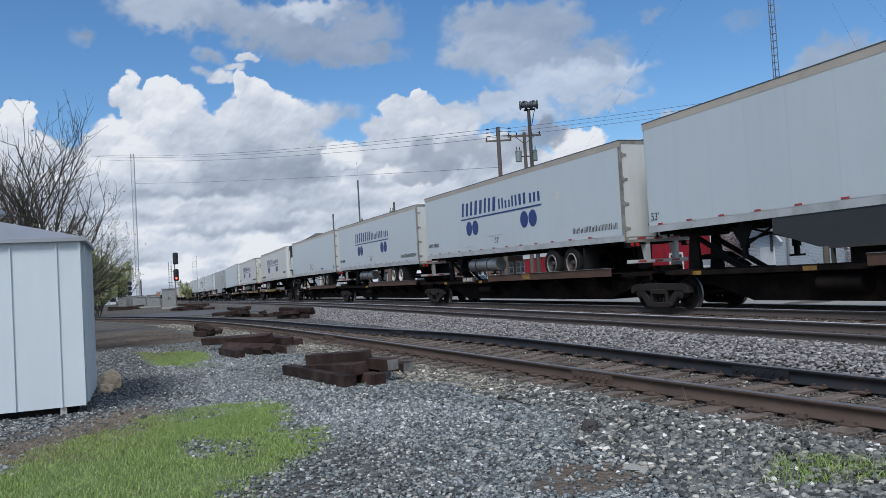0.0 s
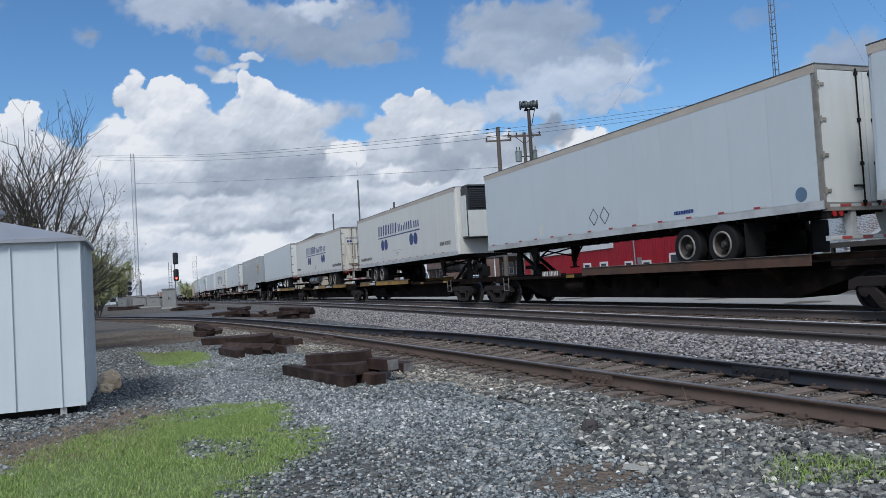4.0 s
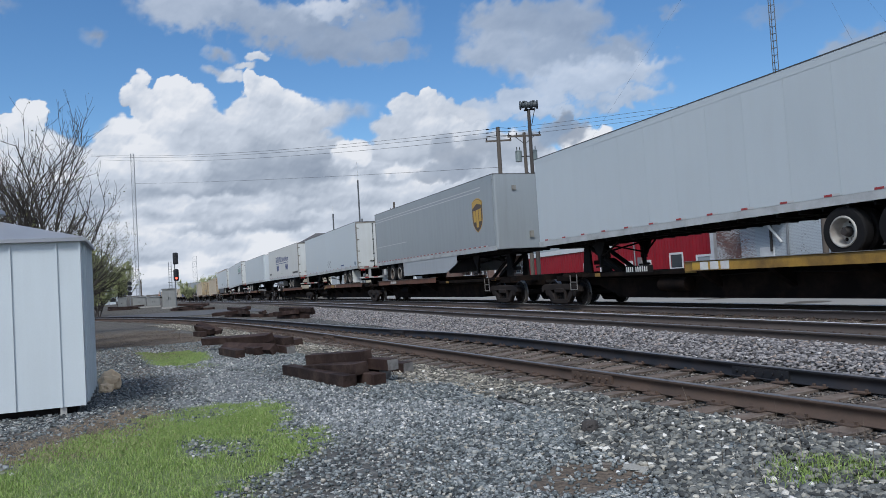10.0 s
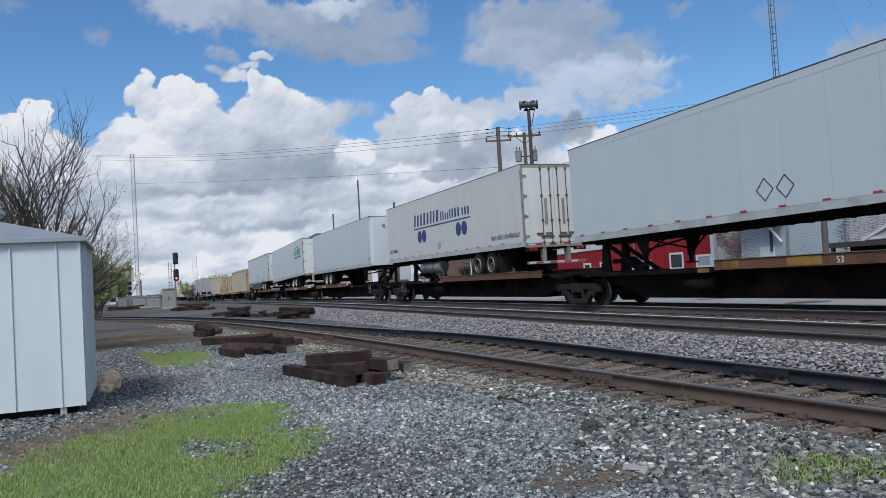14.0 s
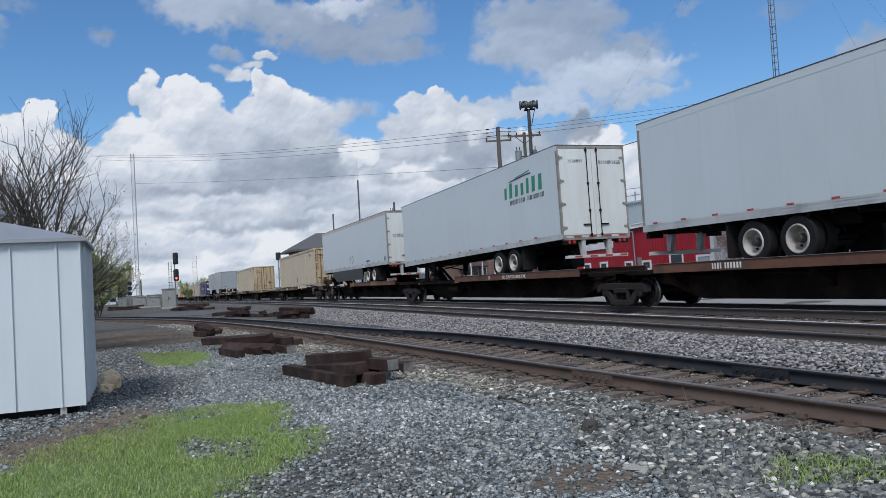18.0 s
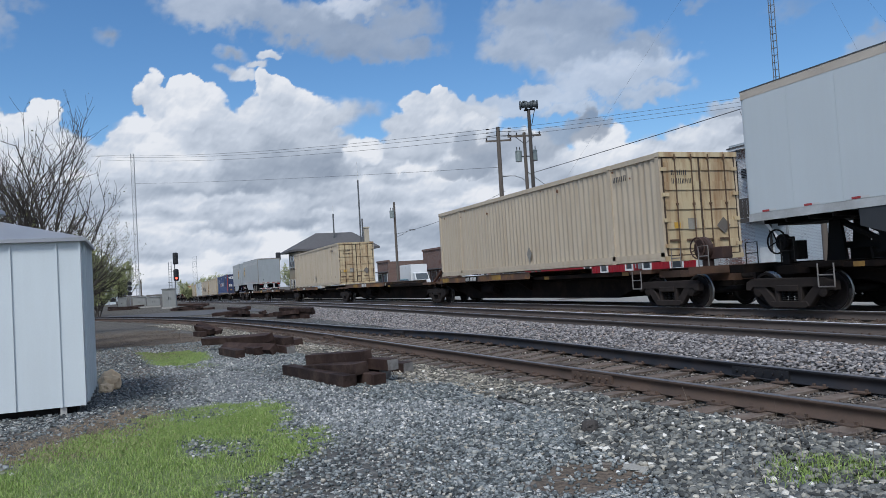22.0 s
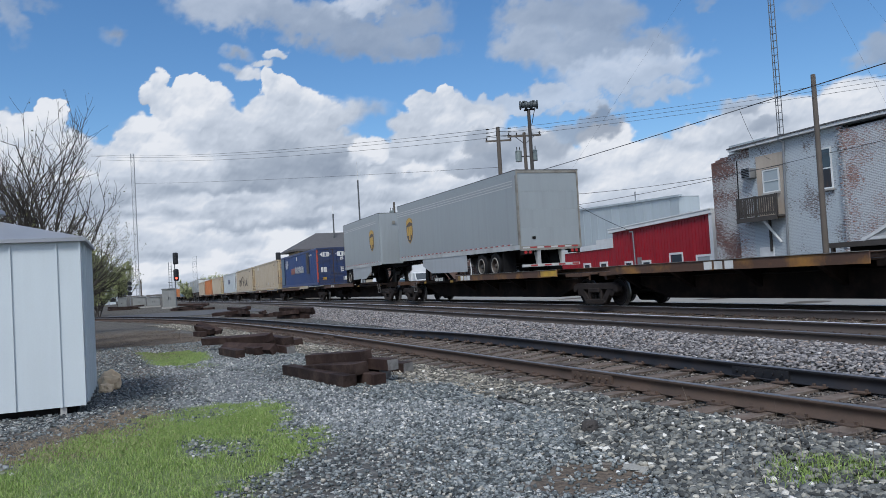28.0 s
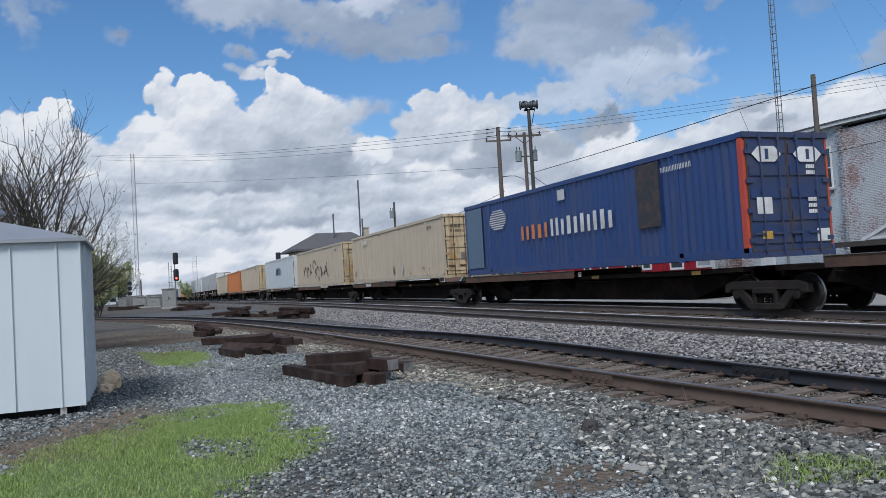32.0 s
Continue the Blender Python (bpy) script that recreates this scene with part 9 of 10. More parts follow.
def leaf_mesh(tips, per, size, spread, seed, material, name="leaves", low=None):
    r = np.random.default_rng(seed)
    t = np.array([tuple(p) for p in tips])
    if low is not None:
        t = t[r.uniform(0, 1, len(t)) < low(t)]
    c = np.repeat(t, per, axis=0) + r.normal(0, spread, (len(t) * per, 3))
    n = len(c)
    a = r.normal(0, 1, (n, 3))
    a /= np.linalg.norm(a, axis=1)[:, None]
    b = np.cross(a, r.normal(0, 1, (n, 3)))
    b /= np.linalg.norm(b, axis=1)[:, None]
    s = (size * r.uniform(0.5, 1.2, n))[:, None]
    v = np.stack([c - a * s, c + b * s * 0.45, c + a * s, c - b * s * 0.45], 1).reshape(-1, 3)
    f = np.arange(4 * n).reshape(n, 4)
    return from_arrays(name, v, f, material)


def tree(x, y, seed, height, stems, spread, depth, r0, label, per, size, lean=(0, 0, 0), leaf=LEAF, low=None, twig=1.0, z=None, sparse=False):
    t = thing("tree", label, "tree", "trees by the tracks", m=pose(x, y, float(ground_z(x, y)) if z is None else z))
    v, f, tips = branches(seed, height, stems, spread, depth, r0, 0.5, Vector(lean), twig, sparse)
    cut = [q for q in f]
    part("trunk", from_arrays("trunk", [tuple(p) for p in v], cut, BARK), None, t)
    if per:
        part("leaves", leaf_mesh(tips, per, size, 0.06, seed, leaf, "leaves", low), None, t, "sparse young leaves")
    return t


low_leaf = lambda t: np.clip(0.75 - t[:, 2] / 7.5, 0.05, 1)
tree(-24.4, -2.75, 52, 4.7, 8, 0.24, 3, 0.10, "bare multi-stemmed tree with budding leaves", 1, 0.05, low=low_leaf, twig=0.9, sparse=True)
tree(-25.2, -2.5, 50, 3.1, 4, 0.40, 3, 0.07, "bare spreading tree by the shed", 1, 0.045, low=low_leaf, twig=0.9, sparse=True)
tree(-26.0, -4.4, 4, 4.0, 6, 0.36, 3, 0.10, "bare budding tree behind the shed", 1, 0.05, low=low_leaf, sparse=True)
tree(-24.6, -2.3, 12, 1.5, 5, 0.6, 3, 0.03, "low arching bare shrub beside the shed", 1, 0.03, low=low_leaf, twig=0.95, sparse=True)
tree(-30.0, -2.6, 9, 2.3, 5, 0.7, 3, 0.05, "bare brown shrub by the brush", 1, 0.05)
tree(-38.0, -3.2, 10, 3.2, 5, 0.6, 3, 0.06, "budding shrub beside the tracks", 2, 0.04)
# green trees far down the line
for x, y, h_, k in ((-150, -2.6, 4.6, 51), (-146, -3.6, 4.0, 52), (-110, -4.6, 3.0, 53), (-100, -4.6, 2.4, 54)):
    tree(x, y, k, h_, 5, 0.42, 3, 0.10, "young green tree at the far crossing", 2 if k < 53 else 1, 0.12, leaf=FARLEAF)
for i, (x, y, h_, k) in enumerate(((-62, -3.0, 2.6, 5), (-70, -5.2, 3.4, 5), (-80, -8, 4.5, 5), (-92, -9, 5.0, 5), (-120, -9.5, 5, 4), (-135, -7, 4, 4))):
    tree(x, y, 20 + i, h_, 4, 0.5, 3, 0.09, "young green tree beyond the crossing", max(2, k - 2), 0.11, leaf=FARLEAF)
for i, (x, y, h_) in enumerate(((-215, 12, 5.0), (-222, 20, 5.5), (-232, 14.2, 6.2), (-238, 18.5, 5.4), (-240, 30, 6.5), (-205, 38, 7.0), (-212, 45, 6.0), (-250, -14, 6), (-240, -24, 6),
                               (-225, -34, 6), (-150, 30, 4.5), (-148, 47, 4.5))):
    tree(x, y, 40 + i, h_ * 0.62, 5, 0.62, 3, 0.07, "distant tree in fresh leaf", 2, 0.16, leaf=HAZELEAF)


def blades(name, x, y, height, material, label, seed, width=0.004, lean=0.5):
    """Grass blades as narrow bent strips, in one mesh."""
    r = np.random.default_rng(seed)
    n = len(x)
    z = ground_z(x, y) - 0.005
    a = r.uniform(0, 2 * math.pi, n)
    ln = r.normal(0, lean, n)[:, None] * np.stack([np.cos(a), np.sin(a)], -1)
    base = np.stack([x, y, z], -1)
    h = height[:, None]
    mid = base + np.concatenate([ln * h * 0.35, h * 0.6], 1)
    tip = base + np.concatenate([ln * h, h * r.uniform(0.7, 1.0, (n, 1))], 1)
    p = r.uniform(0, 2 * math.pi, n)
    s = np.stack([np.cos(p), np.sin(p), 0 * p], -1) * width
    v = np.stack([base - s, base + s, mid + s * 0.8, mid - s * 0.8, tip], 1).reshape(-1, 3)
    k = 5 * np.arange(n)[:, None]
    f = np.concatenate([k + [0, 1, 2], k + [0, 2, 3], k + [3, 2, 4]], 0)
    return tagged(new(name, from_arrays(name, v, f, material)), label, "grass", kind="stuff")


x, y, r = scatter(210000, -11.9, -4.2, -2.6, 2.3, 1.2, 51)
g_ = in_patch(x, y)
keep = (r.uniform(0.03, 1, len(x)) < g_ * (0.45 + 0.75 * smooth01(-0.5, 0.4, soft_noise(x, y, 2.2, 77)))) & (y > -0.25 + 0.16 * (x + 3) - 0.6)
x, y, g_ = x[keep], y[keep], g_[keep]
blades("lawn_grass", x, y, r.uniform(0.015, 0.062, len(x)) * (0.45 + 0.55 * g_) * (1 + 0.25 * soft_noise(x, y, 2.6, 78)), GRASSBLADE, "short bright green spring grass on the yard", 52, 0.0032, 0.7)
x, y, r = scatter(16000, -23.0, -17.0, -0.6, 1.8, 1.0, 53)
keep = r.uniform(0.1, 1, len(x)) < in_patch(x, y)
x, y = x[keep], y[keep]
blades("grass_strip", x, y, r.uniform(0.02, 0.05, len(x)), GRASSBLADE, "green grass strip by the dry brush", 54, 0.005, 0.8)
x, y, r = scatter(26000, -5.2, -2.9, 3.6, 5.8, 1.0, 55)
keep = r.uniform(0.1, 2.2, len(x)) < in_patch(x, y)
x, y = x[keep], y[keep]
blades("grass_tuft", x, y, r.uniform(0.04, 0.13, len(x)), GRASSBLADE, "sparse green grass by the siding", 56, 0.0035, 0.8)
x, y, r = scatter(42000, -40.0, -15.0, -4.0, 1.9, 1.0, 57)
keep = r.uniform(0.05, 1, len(x)) < brush(x, y)
x, y = x[keep], y[keep]
blades("dry_brush", x, y, r.uniform(0.008, 0.035, len(x)) * np.where(r.uniform(0, 1, len(x)) > 0.985, 7.0, 1.0) * (1 + 0.7 * soft_noise(x, y, 1.4, 64)).clip(0.3, 2), DRYGRASS, "dry brown grass and brush on the bank", 58, 0.006, 1.3)
x, y, r = scatter(26000, -12.2, -8.4, -2.2, 0.6, 1.0, 61)
keep = r.uniform(0.15, 1.0, len(x)) < bare_dirt(x, y)
x, y = x[keep], y[keep]
blades("straw", x, y, r.uniform(0.008, 0.03, len(x)), STRAW, "flattened dry straw on bare dirt by the shed", 62, 0.004, 1.6)
# thin dry stalks by the near rail
x, y, r = scatter(60, -7.5, -4.0, 4.0, 5.6, 1.0, 59)
blades("dry_stalks", x, y, r.uniform(0.15, 0.42, len(x)), DRYGRASS, "a few thin dry weed stalks by the siding", 60, 0.003, 0.25)


# ---- clouds: heaps by azimuth, height, half width, half height in degrees, brightness above and below, softness ----
HEAPS_FAR_LEFT = ((-6.9, 11.9, 1.2, 1.1, 1.00, 0.90, 0.12), (-8.2, 11.0, 1.2, 1.0, 0.98, 0.88, 0.15), (-9.4, 10.8, 1.1, 1.3, 0.97, 0.86, 0.20), (-7.6, 9.6, 3.2, 1.8, 0.93, 0.82, 0.20), (-5.4, 9.6, 1.4, 1.0, 0.90, 0.80, 0.35), (-3.9, 9.0, 1.6, 0.8, 0.86, 0.78, 0.50))
HEAPS_LEFT = ((-0.2, 14.3, 0.6, 0.7, 0.98, 0.86, 0.30), (-0.9, 13.5, 0.7, 0.7, 0.97, 0.85, 0.35), (0.1, 13.0, 1.1, 1.1, 0.95, 0.84, 0.15), (2.2, 13.9, 1.3, 1.1, 1.00, 0.90, 0.10), (3.7, 13.1, 1.4, 1.2, 0.98, 0.86, 0.12), (2.4, 12.1, 2.8, 1.6, 0.96, 0.84, 0.15), (-1.6, 10.7, 1.4, 0.7, 0.93, 0.84, 0.25), (-2.3, 9.9, 0.9, 0.9, 0.90, 0.80, 0.30), (0.6, 10.4, 3.5, 1.9, 0.98, 0.92, 0.20), (5.0, 11.5, 1.5, 1.0, 0.92, 0.84, 0.20))
HEAPS_MIDDLE = ((7.5, 14.7, 0.7, 0.9, 0.97, 0.86, 0.15), (8.2, 13.8, 1.5, 1.2, 0.97, 0.84, 0.12), (9.7, 12.8, 1.9, 1.3, 0.93, 0.80, 0.20), (7.8, 12.1, 2.4, 1.5, 0.90, 0.78, 0.20), (11.2, 12.0, 2.2, 1.4, 0.86, 0.72, 0.35), (13.2, 11.9, 2.0, 1.2, 0.78, 0.70, 0.70), (5.6, 10.1, 4.0, 2.4, 0.84, 0.68, 0.25), (10.1, 9.8, 3.3, 2.0, 0.80, 0.64, 0.30), (13.2, 9.1, 2.1, 1.5, 0.78, 0.66, 0.40))
HEAPS_RIGHT = ((20.4, 13.2, 0.7, 0.6, 0.97, 0.88, 0.20), (18.9, 12.3, 1.3, 1.0, 0.90, 0.78, 0.25), (17.5, 11.0, 1.5, 1.0, 0.84, 0.74, 0.35), (20.5, 11.7, 1.9, 1.6, 0.92, 0.80, 0.20), (18.6, 9.8, 2.9, 1.3, 0.84, 0.74, 0.30), (22.3, 10.9, 2.3, 1.6, 0.90, 0.80, 0.35), (14.6, 9.3, 1.6, 1.1, 1.02, 0.95, 0.12), (13.4, 8.5, 1.2, 0.6, 1.00, 0.92, 0.20), (19.3, 9.2, 1.4, 1.1, 1.00, 0.92, 0.15), (18.3, 7.9, 1.9, 0.6, 0.98, 0.88, 0.30), (21.4, 9.0, 1.2, 1.0, 1.00, 0.90, 0.25), (20.3, 6.7, 2.5, 0.9, 0.90, 0.78, 0.40))
HEAPS_FAR_RIGHT = ((31.8, 9.1, 2.1, 1.0, 1.00, 0.90, 0.30), (32.0, 7.9, 3.2, 1.2, 0.96, 0.84, 0.35), (28.7, 7.2, 2.9, 1.6, 0.82, 0.70, 0.45), (33.5, 5.6, 3.5, 1.6, 0.92, 0.80, 0.40), (38.7, 8.6, 2.3, 1.0, 0.94, 0.80, 0.35), (37.6, 6.4, 3.0, 2.0, 0.94, 0.84, 0.30), (41.0, 9.0, 2.5, 1.3, 0.86, 0.72, 0.50), (44.3, 9.4, 2.7, 1.3, 0.90, 0.80, 0.45), (42.0, 7.2, 3.2, 1.9, 0.92, 0.80, 0.30), (48.4, 9.9, 3.0, 1.3, 0.95, 0.84, 0.40), (46.9, 8.2, 3.6, 1.8, 0.94, 0.80, 0.40), (49.9, 8.2, 1.9, 1.8, 0.92, 0.80, 0.40))
BASES = ((6.3, 7.3, 5.7, 0.7, 0.62, 0.54, 0.60), (2.0, 7.4, 3.1, 0.5, 0.76, 0.70, 0.60), (0.6, 8.8, 3.4, 0.9, 0.95, 0.90, 0.60), (10.8, 8.2, 3.3, 0.9, 0.62, 0.54, 0.60), (11.9, 6.5, 3.3, 0.7, 0.64, 0.58, 0.60), (0.4, 5.8, 3.4, 0.5, 0.95, 0.86, 0.60), (4.3, 6.3, 2.4, 0.4, 0.90, 0.82, 0.60), (7.0, 5.4, 3.2, 0.5, 0.90, 0.78, 0.60), (9.0, 4.4, 2.4, 0.5, 0.64, 0.58, 0.60), (4.2, 4.4, 2.8, 0.4, 0.72, 0.66, 0.60), (1.4, 3.3, 5.0, 0.6, 0.86, 0.80, 0.70), (10.7, 5.7, 2.5, 0.6, 0.80, 0.70, 0.60), (15.7, 6.1, 3.4, 0.9, 0.85, 0.72, 0.60), (16.0, 4.3, 3.8, 0.8, 0.78, 0.68, 0.60))
SCUD = ((29.5, 10.7, 0.5, 1.0, 0.46, 0.44, 0.45), (29.5, 9.9, 1.7, 0.9, 0.48, 0.46, 0.50), (27.4, 9.4, 1.6, 0.8, 0.56, 0.50, 0.60), (20.6, 9.4, 1.1, 1.2, 0.62, 0.54, 0.45), (21.8, 8.5, 1.7, 1.1, 0.56, 0.50, 0.50), (20.2, 7.6, 1.9, 0.7, 0.62, 0.56, 0.50), (23.5, 9.4, 1.7, 0.9, 0.66, 0.58, 0.60), (25.7, 8.8, 2.1, 0.8, 0.62, 0.56, 0.60), (39.2, 10.2, 1.6, 0.6, 0.66, 0.58, 0.60), (40.7, 8.8, 1.4, 0.6, 0.68, 0.60, 0.60))
WISPS = ((6.0, 15.1, 1.0, 0.6, 0.90, 0.84, 0.60), (7.1, 15.9, 0.9, 0.3, 0.90, 0.84, 0.60), (8.2, 16.5, 0.9, 0.3, 0.88, 0.84, 0.55), (5.4, 16.4, 1.0, 0.4, 0.62, 0.60, 0.90), (4.9, 15.4, 0.7, 0.4, 0.74, 0.70, 0.90), (14.8, 12.3, 1.7, 0.7, 0.66, 0.62, 0.95), (-2.7, 17.3, 0.9, 0.6, 0.56, 0.54, 1.00))
HIGH_LEFT = ((3.1, 19.4, 3.8, 1.4, 0.80, 0.74, 0.50), (6.5, 19.1, 3.3, 1.3, 0.80, 0.72, 0.50), (9.7, 18.5, 4.0, 1.4, 0.72, 0.62, 0.45), (13.0, 17.3, 4.2, 1.3, 0.62, 0.56, 0.50), (16.3, 16.3, 3.0, 0.9, 0.60, 0.56, 0.60), (13.1, 19.6, 2.5, 0.8, 0.92, 0.84, 0.50), (16.4, 18.3, 3.0, 1.5, 0.66, 0.60, 0.60), (-10.8, 17.9, 0.9, 1.4, 0.76, 0.72, 0.80), (-9.2, 18.8, 1.4, 0.6, 0.70, 0.66, 0.90))
HIGH_RIGHT = ((26.1, 18.0, 3.5, 1.6, 0.74, 0.66, 0.50), (29.8, 17.3, 3.6, 1.9, 0.70, 0.62, 0.50), (25.2, 16.3, 2.7, 1.3, 0.76, 0.68, 0.50), (29.3, 15.3, 4.4, 1.5, 0.76, 0.68, 0.45), (33.3, 15.1, 2.7, 1.4, 0.70, 0.64, 0.60), (31.6, 13.6, 4.7, 1.3, 0.90, 0.84, 0.45), (34.8, 13.9, 2.3, 0.8, 0.86, 0.80, 0.60), (27.8, 12.6, 4.5, 0.9, 0.90, 0.86, 0.40), (23.7, 12.2, 3.3, 0.7, 0.88, 0.84, 0.40), (33.9, 12.0, 3.1, 0.7, 0.84, 0.80, 0.60), (28.6, 11.4, 2.8, 0.6, 0.86, 0.80, 0.50), (37.7, 17.4, 1.4, 0.4, 0.70, 0.66, 0.90))
HIGH_FAR_RIGHT = ((48.1, 12.4, 1.7, 1.0, 0.66, 0.58, 0.60), (49.8, 12.7, 1.8, 1.4, 0.66, 0.58, 0.60), (44.2, 16.2, 2.0, 0.6, 0.60, 0.56, 1.00))
# thin places in the heaps, where blue shows through: azimuth, height, half width, half height, how thin
GAPS = ((5.4, 13.3, 0.7, 0.8, 0.95), (14.7, 11.0, 1.6, 0.8, 0.8))
# where the low cloud deck ends, along the view: azimuth and height in degrees
DECK_TOP = ((-60, 9), (-15.8, 8.6), (-9.8, 9.7), (-5.5, 9.8), (-2.9, 9.7), (-1.2, 9.9), (12.5, 9.4), (13.6, 9.6), (16.3, 10.0), (20.9, 10.0), (25.2, 10.3), (27.6, 9.9), (29.6, 8.7), (33.3, 8.8), (37.2, 8.6), (41.0, 9.3), (44.6, 9.6), (48.0, 9.7), (54.2, 9.0), (90, 9.5))


def value_noise(u, v, seed):
    r = np.random.default_rng(seed)
    tab = r.uniform(0, 1, (128, 128))
    iu, iv = np.floor(u).astype(int), np.floor(v).astype(int)
    fu, fv = u - iu, v - iv
    fu, fv = fu * fu * (3 - 2 * fu), fv * fv * (3 - 2 * fv)
    a, b = tab[iu % 128, iv % 128], tab[(iu + 1) % 128, iv % 128]
    c, d = tab[iu % 128, (iv + 1) % 128], tab[(iu + 1) % 128, (iv + 1) % 128]
    return (a * (1 - fu) + b * fu) * (1 - fv) + (c * (1 - fu) + d * fu) * fv


def fbm(u, v, seed, octaves=5, gain=0.55):
    out, amp, tot = 0, 1.0, 0
    for k in range(octaves):
        out = out + amp * value_noise(u * 2 ** k + 13.7 * k, v * 2 ** k + 7.1 * k, seed + k)
        tot += amp
        amp *= gain
    return out / tot


def cloud_material(name, fray=0.46, lo=0.22, hi=0.74, grain=0.010, most=1.0):
    """Self-lit cloud: how thick and how bright from the layer, frayed by fine noise; clear sky between."""
    m = bpy.data.materials.new(name)
    m.use_nodes = True
    n, l = m.node_tree.nodes, m.node_tree.links
    n.clear()
    out = n.new("ShaderNodeOutputMaterial")
    mix = n.new("ShaderNodeMixShader")
    tr = n.new("ShaderNodeBsdfTransparent")
    em = n.new("ShaderNodeEmission")
    cover = n.new("ShaderNodeAttribute")
    cover.attribute_name = "cover"
    tone = n.new("ShaderNodeAttribute")
    tone.attribute_name = "tone"
    tc = n.new("ShaderNodeTexCoord")
    fine = n.new("ShaderNodeTexNoise")
    fine.inputs["Scale"].default_value = grain
    fine.inputs["Detail"].default_value = 7
    fine.inputs["Roughness"].default_value = 0.55
    l.new(tc.outputs["Object"], fine.inputs["Vector"])
    fr = n.new("ShaderNodeMath")
    fr.operation = "MULTIPLY_ADD"
    fr.inputs[1].default_value = fray
    l.new(fine.outputs["Fac"], fr.inputs[0])
    sub = n.new("ShaderNodeMath")
    sub.operation = "SUBTRACT"
    sub.inputs[1].default_value = fray / 2
    l.new(cover.outputs["Fac"], sub.inputs[0])
    l.new(sub.outputs[0], fr.inputs[2])
    edge = n.new("ShaderNodeMapRange")
    edge.interpolation_type = "SMOOTHSTEP"
    edge.inputs["From Min"].default_value = lo
    edge.inputs["From Max"].default_value = hi
    edge.inputs["To Max"].default_value = most
    l.new(fr.outputs[0], edge.inputs["Value"])
    tn = n.new("ShaderNodeMath")
    tn.operation = "MULTIPLY_ADD"
    tn.inputs[1].default_value = 0.26
    t0 = n.new("ShaderNodeMath")
    t0.operation = "SUBTRACT"
    t0.inputs[1].default_value = 0.13
    l.new(tone.outputs["Fac"], t0.inputs[0])
    l.new(fine.outputs["Fac"], tn.inputs[0])
    l.new(t0.outputs[0], tn.inputs[2])
    ramp = n.new("ShaderNodeValToRGB")
    cr = ramp.color_ramp
    cr.elements[0].position, cr.elements[0].color = 0.35, (0.25, 0.29, 0.36, 1)
    cr.elements[1].position, cr.elements[1].color = 1.0, (0.82, 0.81, 0.815, 1)
    e = cr.elements.new(0.62)
    e.color = (0.40, 0.44, 0.505, 1)
    e = cr.elements.new(0.84)
    e.color = (0.61, 0.64, 0.695, 1)
    l.new(tn.outputs[0], ramp.inputs["Fac"])
    l.new(ramp.outputs["Color"], em.inputs["Color"])
    em.inputs["Strength"].default_value = CLOUD_STRENGTH
    l.new(edge.outputs["Result"], mix.inputs["Fac"])
    l.new(tr.outputs[0], mix.inputs[1])
    l.new(em.outputs[0], mix.inputs[2])
    l.new(mix.outputs[0], out.inputs["Surface"])
    return m


CLOUD_STRENGTH = 1.0


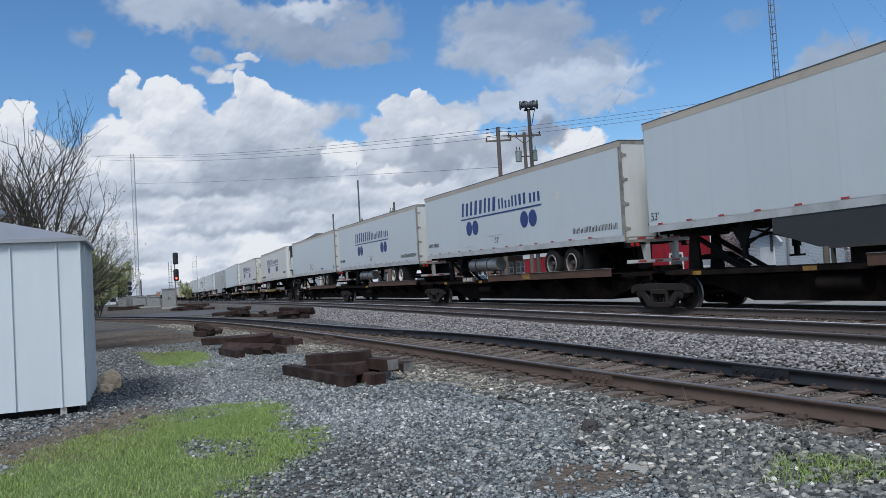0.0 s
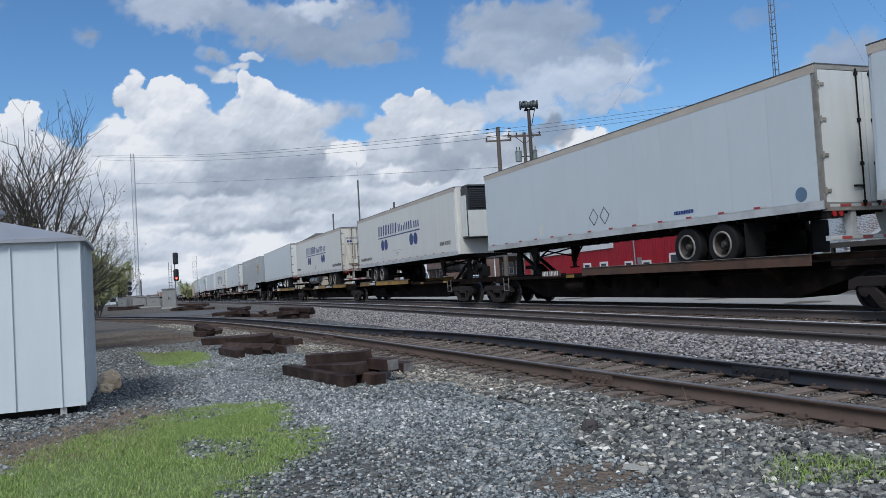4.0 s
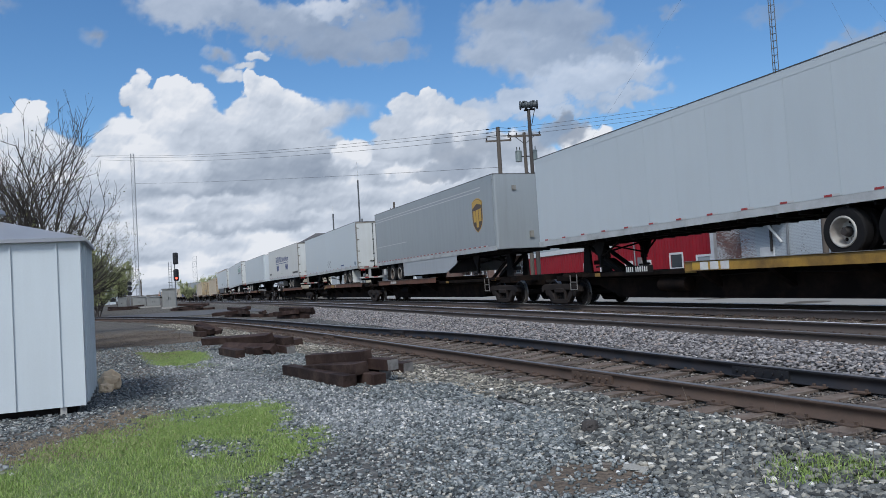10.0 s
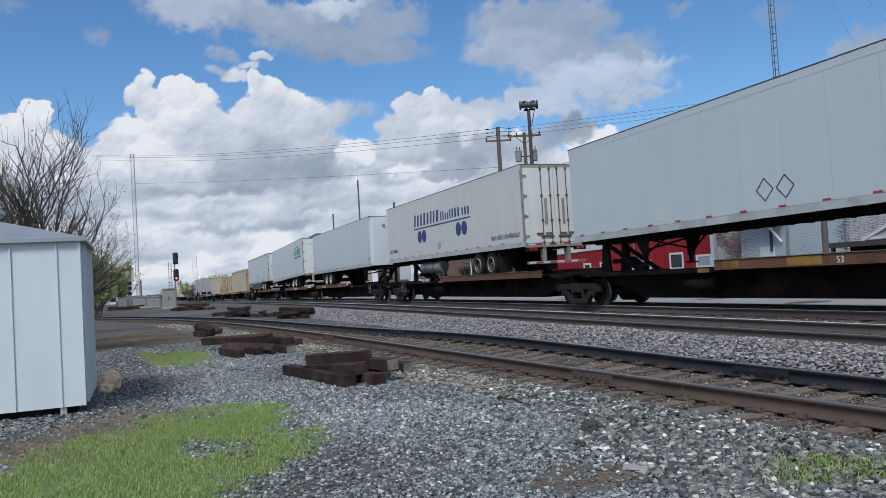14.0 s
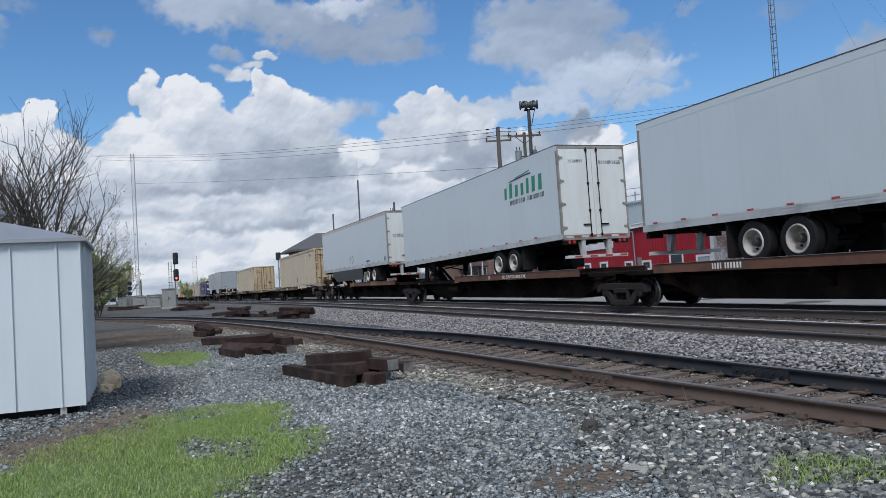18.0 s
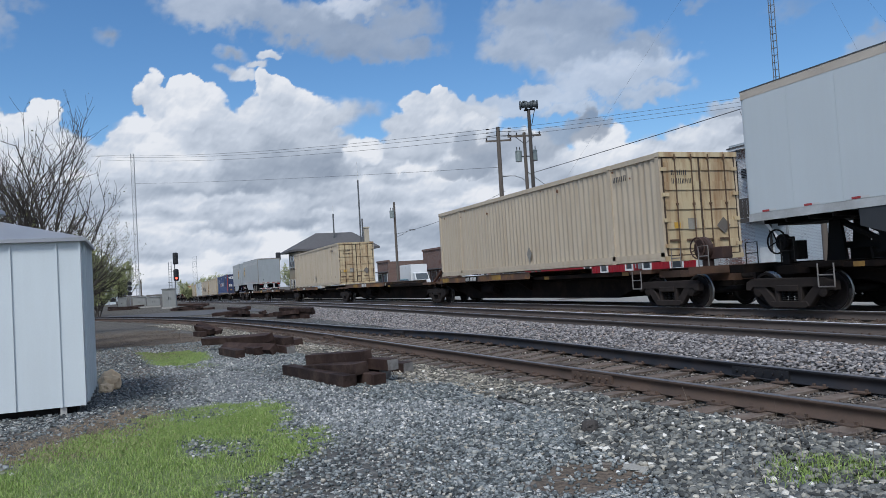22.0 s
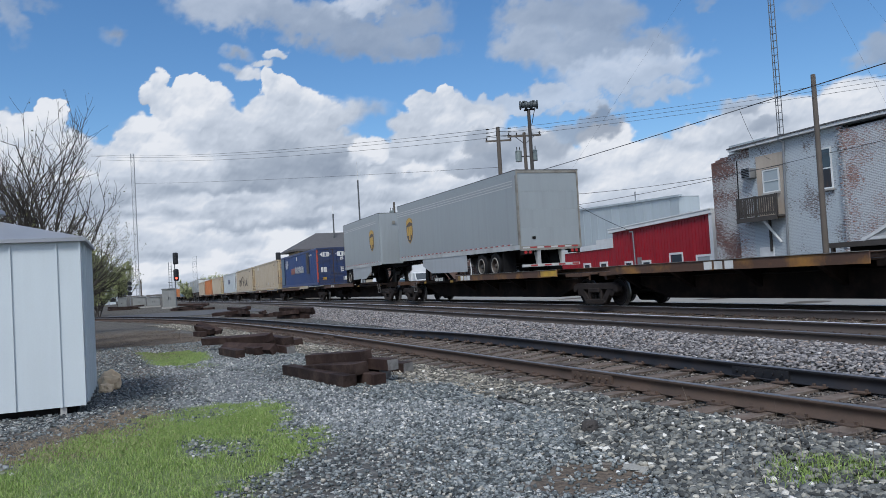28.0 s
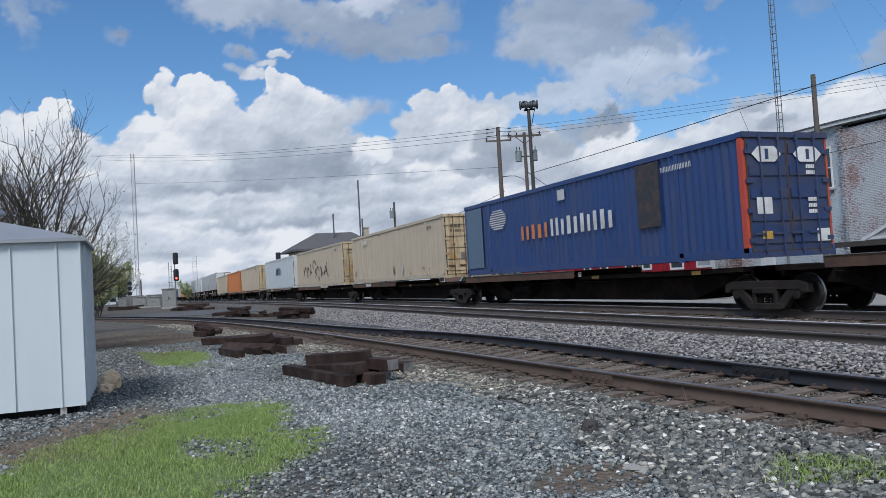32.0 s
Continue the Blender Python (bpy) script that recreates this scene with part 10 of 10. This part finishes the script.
def cloud_layer(name, radius, puffs, deck, seed, label, wander=1.0, relief=0.06, shift=0.0, **look_):
    """One drifting layer of cloud: lobes with warped, billowing outlines, shaded by their own relief."""
    az = np.concatenate([np.arange(-44, -14, 0.6), np.arange(-14, 58, 0.11), np.arange(58, 88, 0.6)])
    el = np.concatenate([np.arange(-1.5, 25, 0.11), np.arange(25, 34, 0.6)])
    A, E = np.meshgrid(az, el, indexing="ij")
    wa = A + wander * (1.1 * (fbm(A * 0.5, E * 0.6, seed, 5) - 0.5) + 1.0 * (fbm(A * 1.5, E * 1.7, seed + 9, 4) - 0.5))
    we = E + wander * (1.0 * (fbm(A * 0.5, E * 0.7, seed + 20, 5) - 0.5) + 0.9 * (fbm(A * 1.5, E * 1.7, seed + 29, 4) - 0.5))
    cover = np.zeros_like(A)
    tone = np.full_like(A, 0.74)
    high = np.zeros_like(A)
    if deck:
        top = np.interp(wa, [d[0] for d in DECK_TOP], [d[1] for d in DECK_TOP])
        cover = smooth01(0.6, -0.6, we - top)
        bands = fbm(A * 0.16 + 3, E * 0.7, seed + 40, 5)
        tone = 0.70 + 0.27 * smooth01(0.32, 0.68, bands)
    for a, e, ra, re, hi, lo, soft in puffs:
        i0, i1 = np.searchsorted(az, (a - 2.2 * ra - 1.5, a + 2.2 * ra + 1.5))
        j0, j1 = np.searchsorted(el, (e - 2.2 * re - 1.5, e + 2.2 * re + 1.5))
        if i1 <= i0 or j1 <= j0:
            continue
        win = (slice(i0, i1), slice(j0, j1))
        u, v = (wa[win] - a) / ra, (we[win] - e) / re
        d = np.hypot(u, v)
        k = smooth01(1.0 + soft, 1.0 - soft, d)
        t = lo + (hi - lo) * smooth01(-0.9, 0.6, v - 0.3 * u)
        tone[win] = tone[win] * (1 - k) + t * k
        cover[win] = np.maximum(cover[win], k * (1 - 0.9 * max(0.0, soft - 0.5)))
        high[win] = np.maximum(high[win], np.sqrt(np.clip(1 - d * d, 0, 1)) * min(ra, re) * (1 - 0.8 * soft))
    for a, e, ra, re, k in GAPS if deck else ():
        cover = cover * (1 - k * np.exp(-((wa - a) / ra) ** 2 - ((we - e) / re) ** 2))
    # cauliflower relief: rounded noise knobs, lit from above on the left
    knobs = np.zeros_like(A)
    for f, amp in ((0.9, 0.8), (1.9, 0.35)):
        knobs += amp * (1 - np.abs(2 * fbm(wa * f, we * f * 1.15, seed + 70 + int(10 * f), 2) - 1)) ** 2
    high = high * 0.6 + 0.75 * knobs
    shade = 0.45 * np.gradient(high, az, axis=0) - 0.85 * np.gradient(high, el, axis=1)
    tone = 0.83 + shift + 1.2 * (tone - 0.84) + relief * np.clip(shade, -2.0, 2.0) + 0.30 * (fbm(A * 0.35, E * 0.7, seed + 80, 6) - 0.5)
    tone = np.clip(tone, 0.3, 1.04)
    ca, sa, ce, se = np.cos(np.radians(A)), np.sin(np.radians(A)), np.cos(np.radians(E)), np.sin(np.radians(E))
    co = np.stack([-ce * ca, ce * sa, se], -1) * radius
    n0, n1 = A.shape
    i = np.arange(n0 * n1).reshape(n0, n1)
    q = np.stack([i[:-1, :-1], i[1:, :-1], i[1:, 1:], i[:-1, 1:]], -1).reshape(-1, 4)
    live = (cover > 0.02).reshape(-1)
    q = q[live[q].any(axis=1)]
    me = from_arrays(name, co.reshape(-1, 3), q, cloud_material(name, **look_))
    for key, val in (("cover", cover), ("tone", tone)):
        me.attributes.new(key, "FLOAT", "POINT").data.foreach_set("value", val.astype(np.float32).ravel())
    me.shade_smooth()
    ob = tagged(new(name, me), label, "clouds", kind="structure")
    ob.matrix_basis = Matrix.Translation(EYE)
    return ob


CLOUD_LAYERS = [
    (cloud_layer("backdrop_cumulus", 2600, WISPS + HEAPS_FAR_LEFT[::-1] + HEAPS_LEFT[::-1] + HEAPS_MIDDLE[::-1] + HEAPS_FAR_RIGHT[::-1] + HEAPS_RIGHT[::-1] + BASES, True, 100,
                 "distant white and grey heaped clouds over the horizon", 0.85, 0.024, fray=0.44, lo=0.16, hi=0.80), 0.070, 0.008),
    (cloud_layer("backdrop_high_cloud", 2400, HIGH_LEFT + HIGH_RIGHT + HIGH_FAR_RIGHT, False, 300, "broad soft grey clouds high overhead", 1.6, 0.006, -0.07,
                 fray=0.7, lo=0.10, hi=1.05, grain=0.0030, most=0.80), 0.135, 0.010),
    (cloud_layer("backdrop_scud", 2200, SCUD, False, 500, "small ragged dark grey cloud shreds", 0.9, 0.012, fray=0.5, lo=0.15, hi=0.8, most=0.85), 0.145, 0.012),
]


# ---- ties, spikes and plates of the tracks, last ----
plate_bm = bmesh.new()
bx(plate_bm, -0.10, 0.10, -0.17, 0.17, 0.0, 0.016)
for px in (-0.07, 0.07):
    for py in (-0.095, 0.095):
        bx(plate_bm, px - 0.014, px + 0.014, py - 0.014, py + 0.014, 0.01, 0.045)
TIEPLATE = mesh_of("tie_plate", plate_bm, RAILSIDE)
rt = random.Random(17)
x = 1.5
k = 0
while x > -62:
    kind_ = rt.randrange(6)
    y = float(SIDING_Y(x))
    ang = math.degrees(math.atan2(float(SIDING_Y(x + 0.5) - SIDING_Y(x - 0.5)), 1.0))
    z = SIDING_RAIL_Z - 0.178
    tilt = math.degrees(math.atan2(float(lift(x)), 1.5))
    part("tie", shared(("tie", kind_), lambda: tie_mesh(kind_, TIEWOOD)), None, sidingt,
         m=pose(x, y + rt.uniform(-0.06, 0.06), z + float(lift(x)) / 2, tilt, 0, ang + rt.uniform(-2, 2)))
    for off in (-0.752, 0.752):
        part("tie_plate", TIEPLATE, None, sidingt, m=pose(x, y + off, z + (float(lift(x)) if off > 0 else 0) + 0.001, 0, 0, ang))
    x -= 0.53 if x > -40 else 0.6
for par, yc in ((maint, TRACK2_Y), (traint, TRACK_Y)):
    x = -1.0
    while x > -70:
        kind_ = rt.randrange(6)
        part("tie", shared(("tie", kind_), lambda: tie_mesh(kind_, TIEWOOD)), None, par, m=pose(x, yc + rt.uniform(-0.04, 0.04), -0.185 + float(line_drop(x))))
        if x > -40:
            for off in (-0.752, 0.752):
                part("tie_plate", TIEPLATE, None, par, m=pose(x, yc + off, -0.186 + float(line_drop(x))))
        x -= 0.55


# ---- what moves: the train rolls towards the camera's side, the cloud layers drift ----
def motions():
    times = [0.5 * i for i in range(65)]
    for ob, q, z, turn, tilt in TRAVEL:
        mid, half = min(CARS, key=lambda c: max(0.0, abs(q - c[0]) - c[1]))
        rows = []
        for t in times:
            x = mid + gone(t)
            a, b = float(line_drop(x - half)), float(line_drop(x + half))
            slope = (b - a) / (2 * half)
            up = (a + b) / 2 + slope * (q - mid)
            rows.append((t, pose(q + gone(t), TRACK_Y, z + up, 0, tilt - math.degrees(slope) * (1 if turn == 0 else -1), turn)))
        walk(ob, rows)
    steps = [i / 20 for i in range(641)]
    for ws, x in WHEELSETS:
        if ws.parent.parent in NEAR_CARS:
            walk(ws, [(t, pose(x, 0, 0.425, 0, math.degrees(gone(t) / 0.425) % 360.0, 0)) for t in steps])
    for layer, per_second, rise in CLOUD_LAYERS:
        walk(layer, [(t, Matrix.Translation(EYE) @ pose(0, 0, 0, 0, rise * t, -per_second * t)) for t in (0, 8, 16, 24, 32.0)])


NEAR_CARS = [o for o in scene.objects if o.name.startswith("spine_car")][:6]
motions()
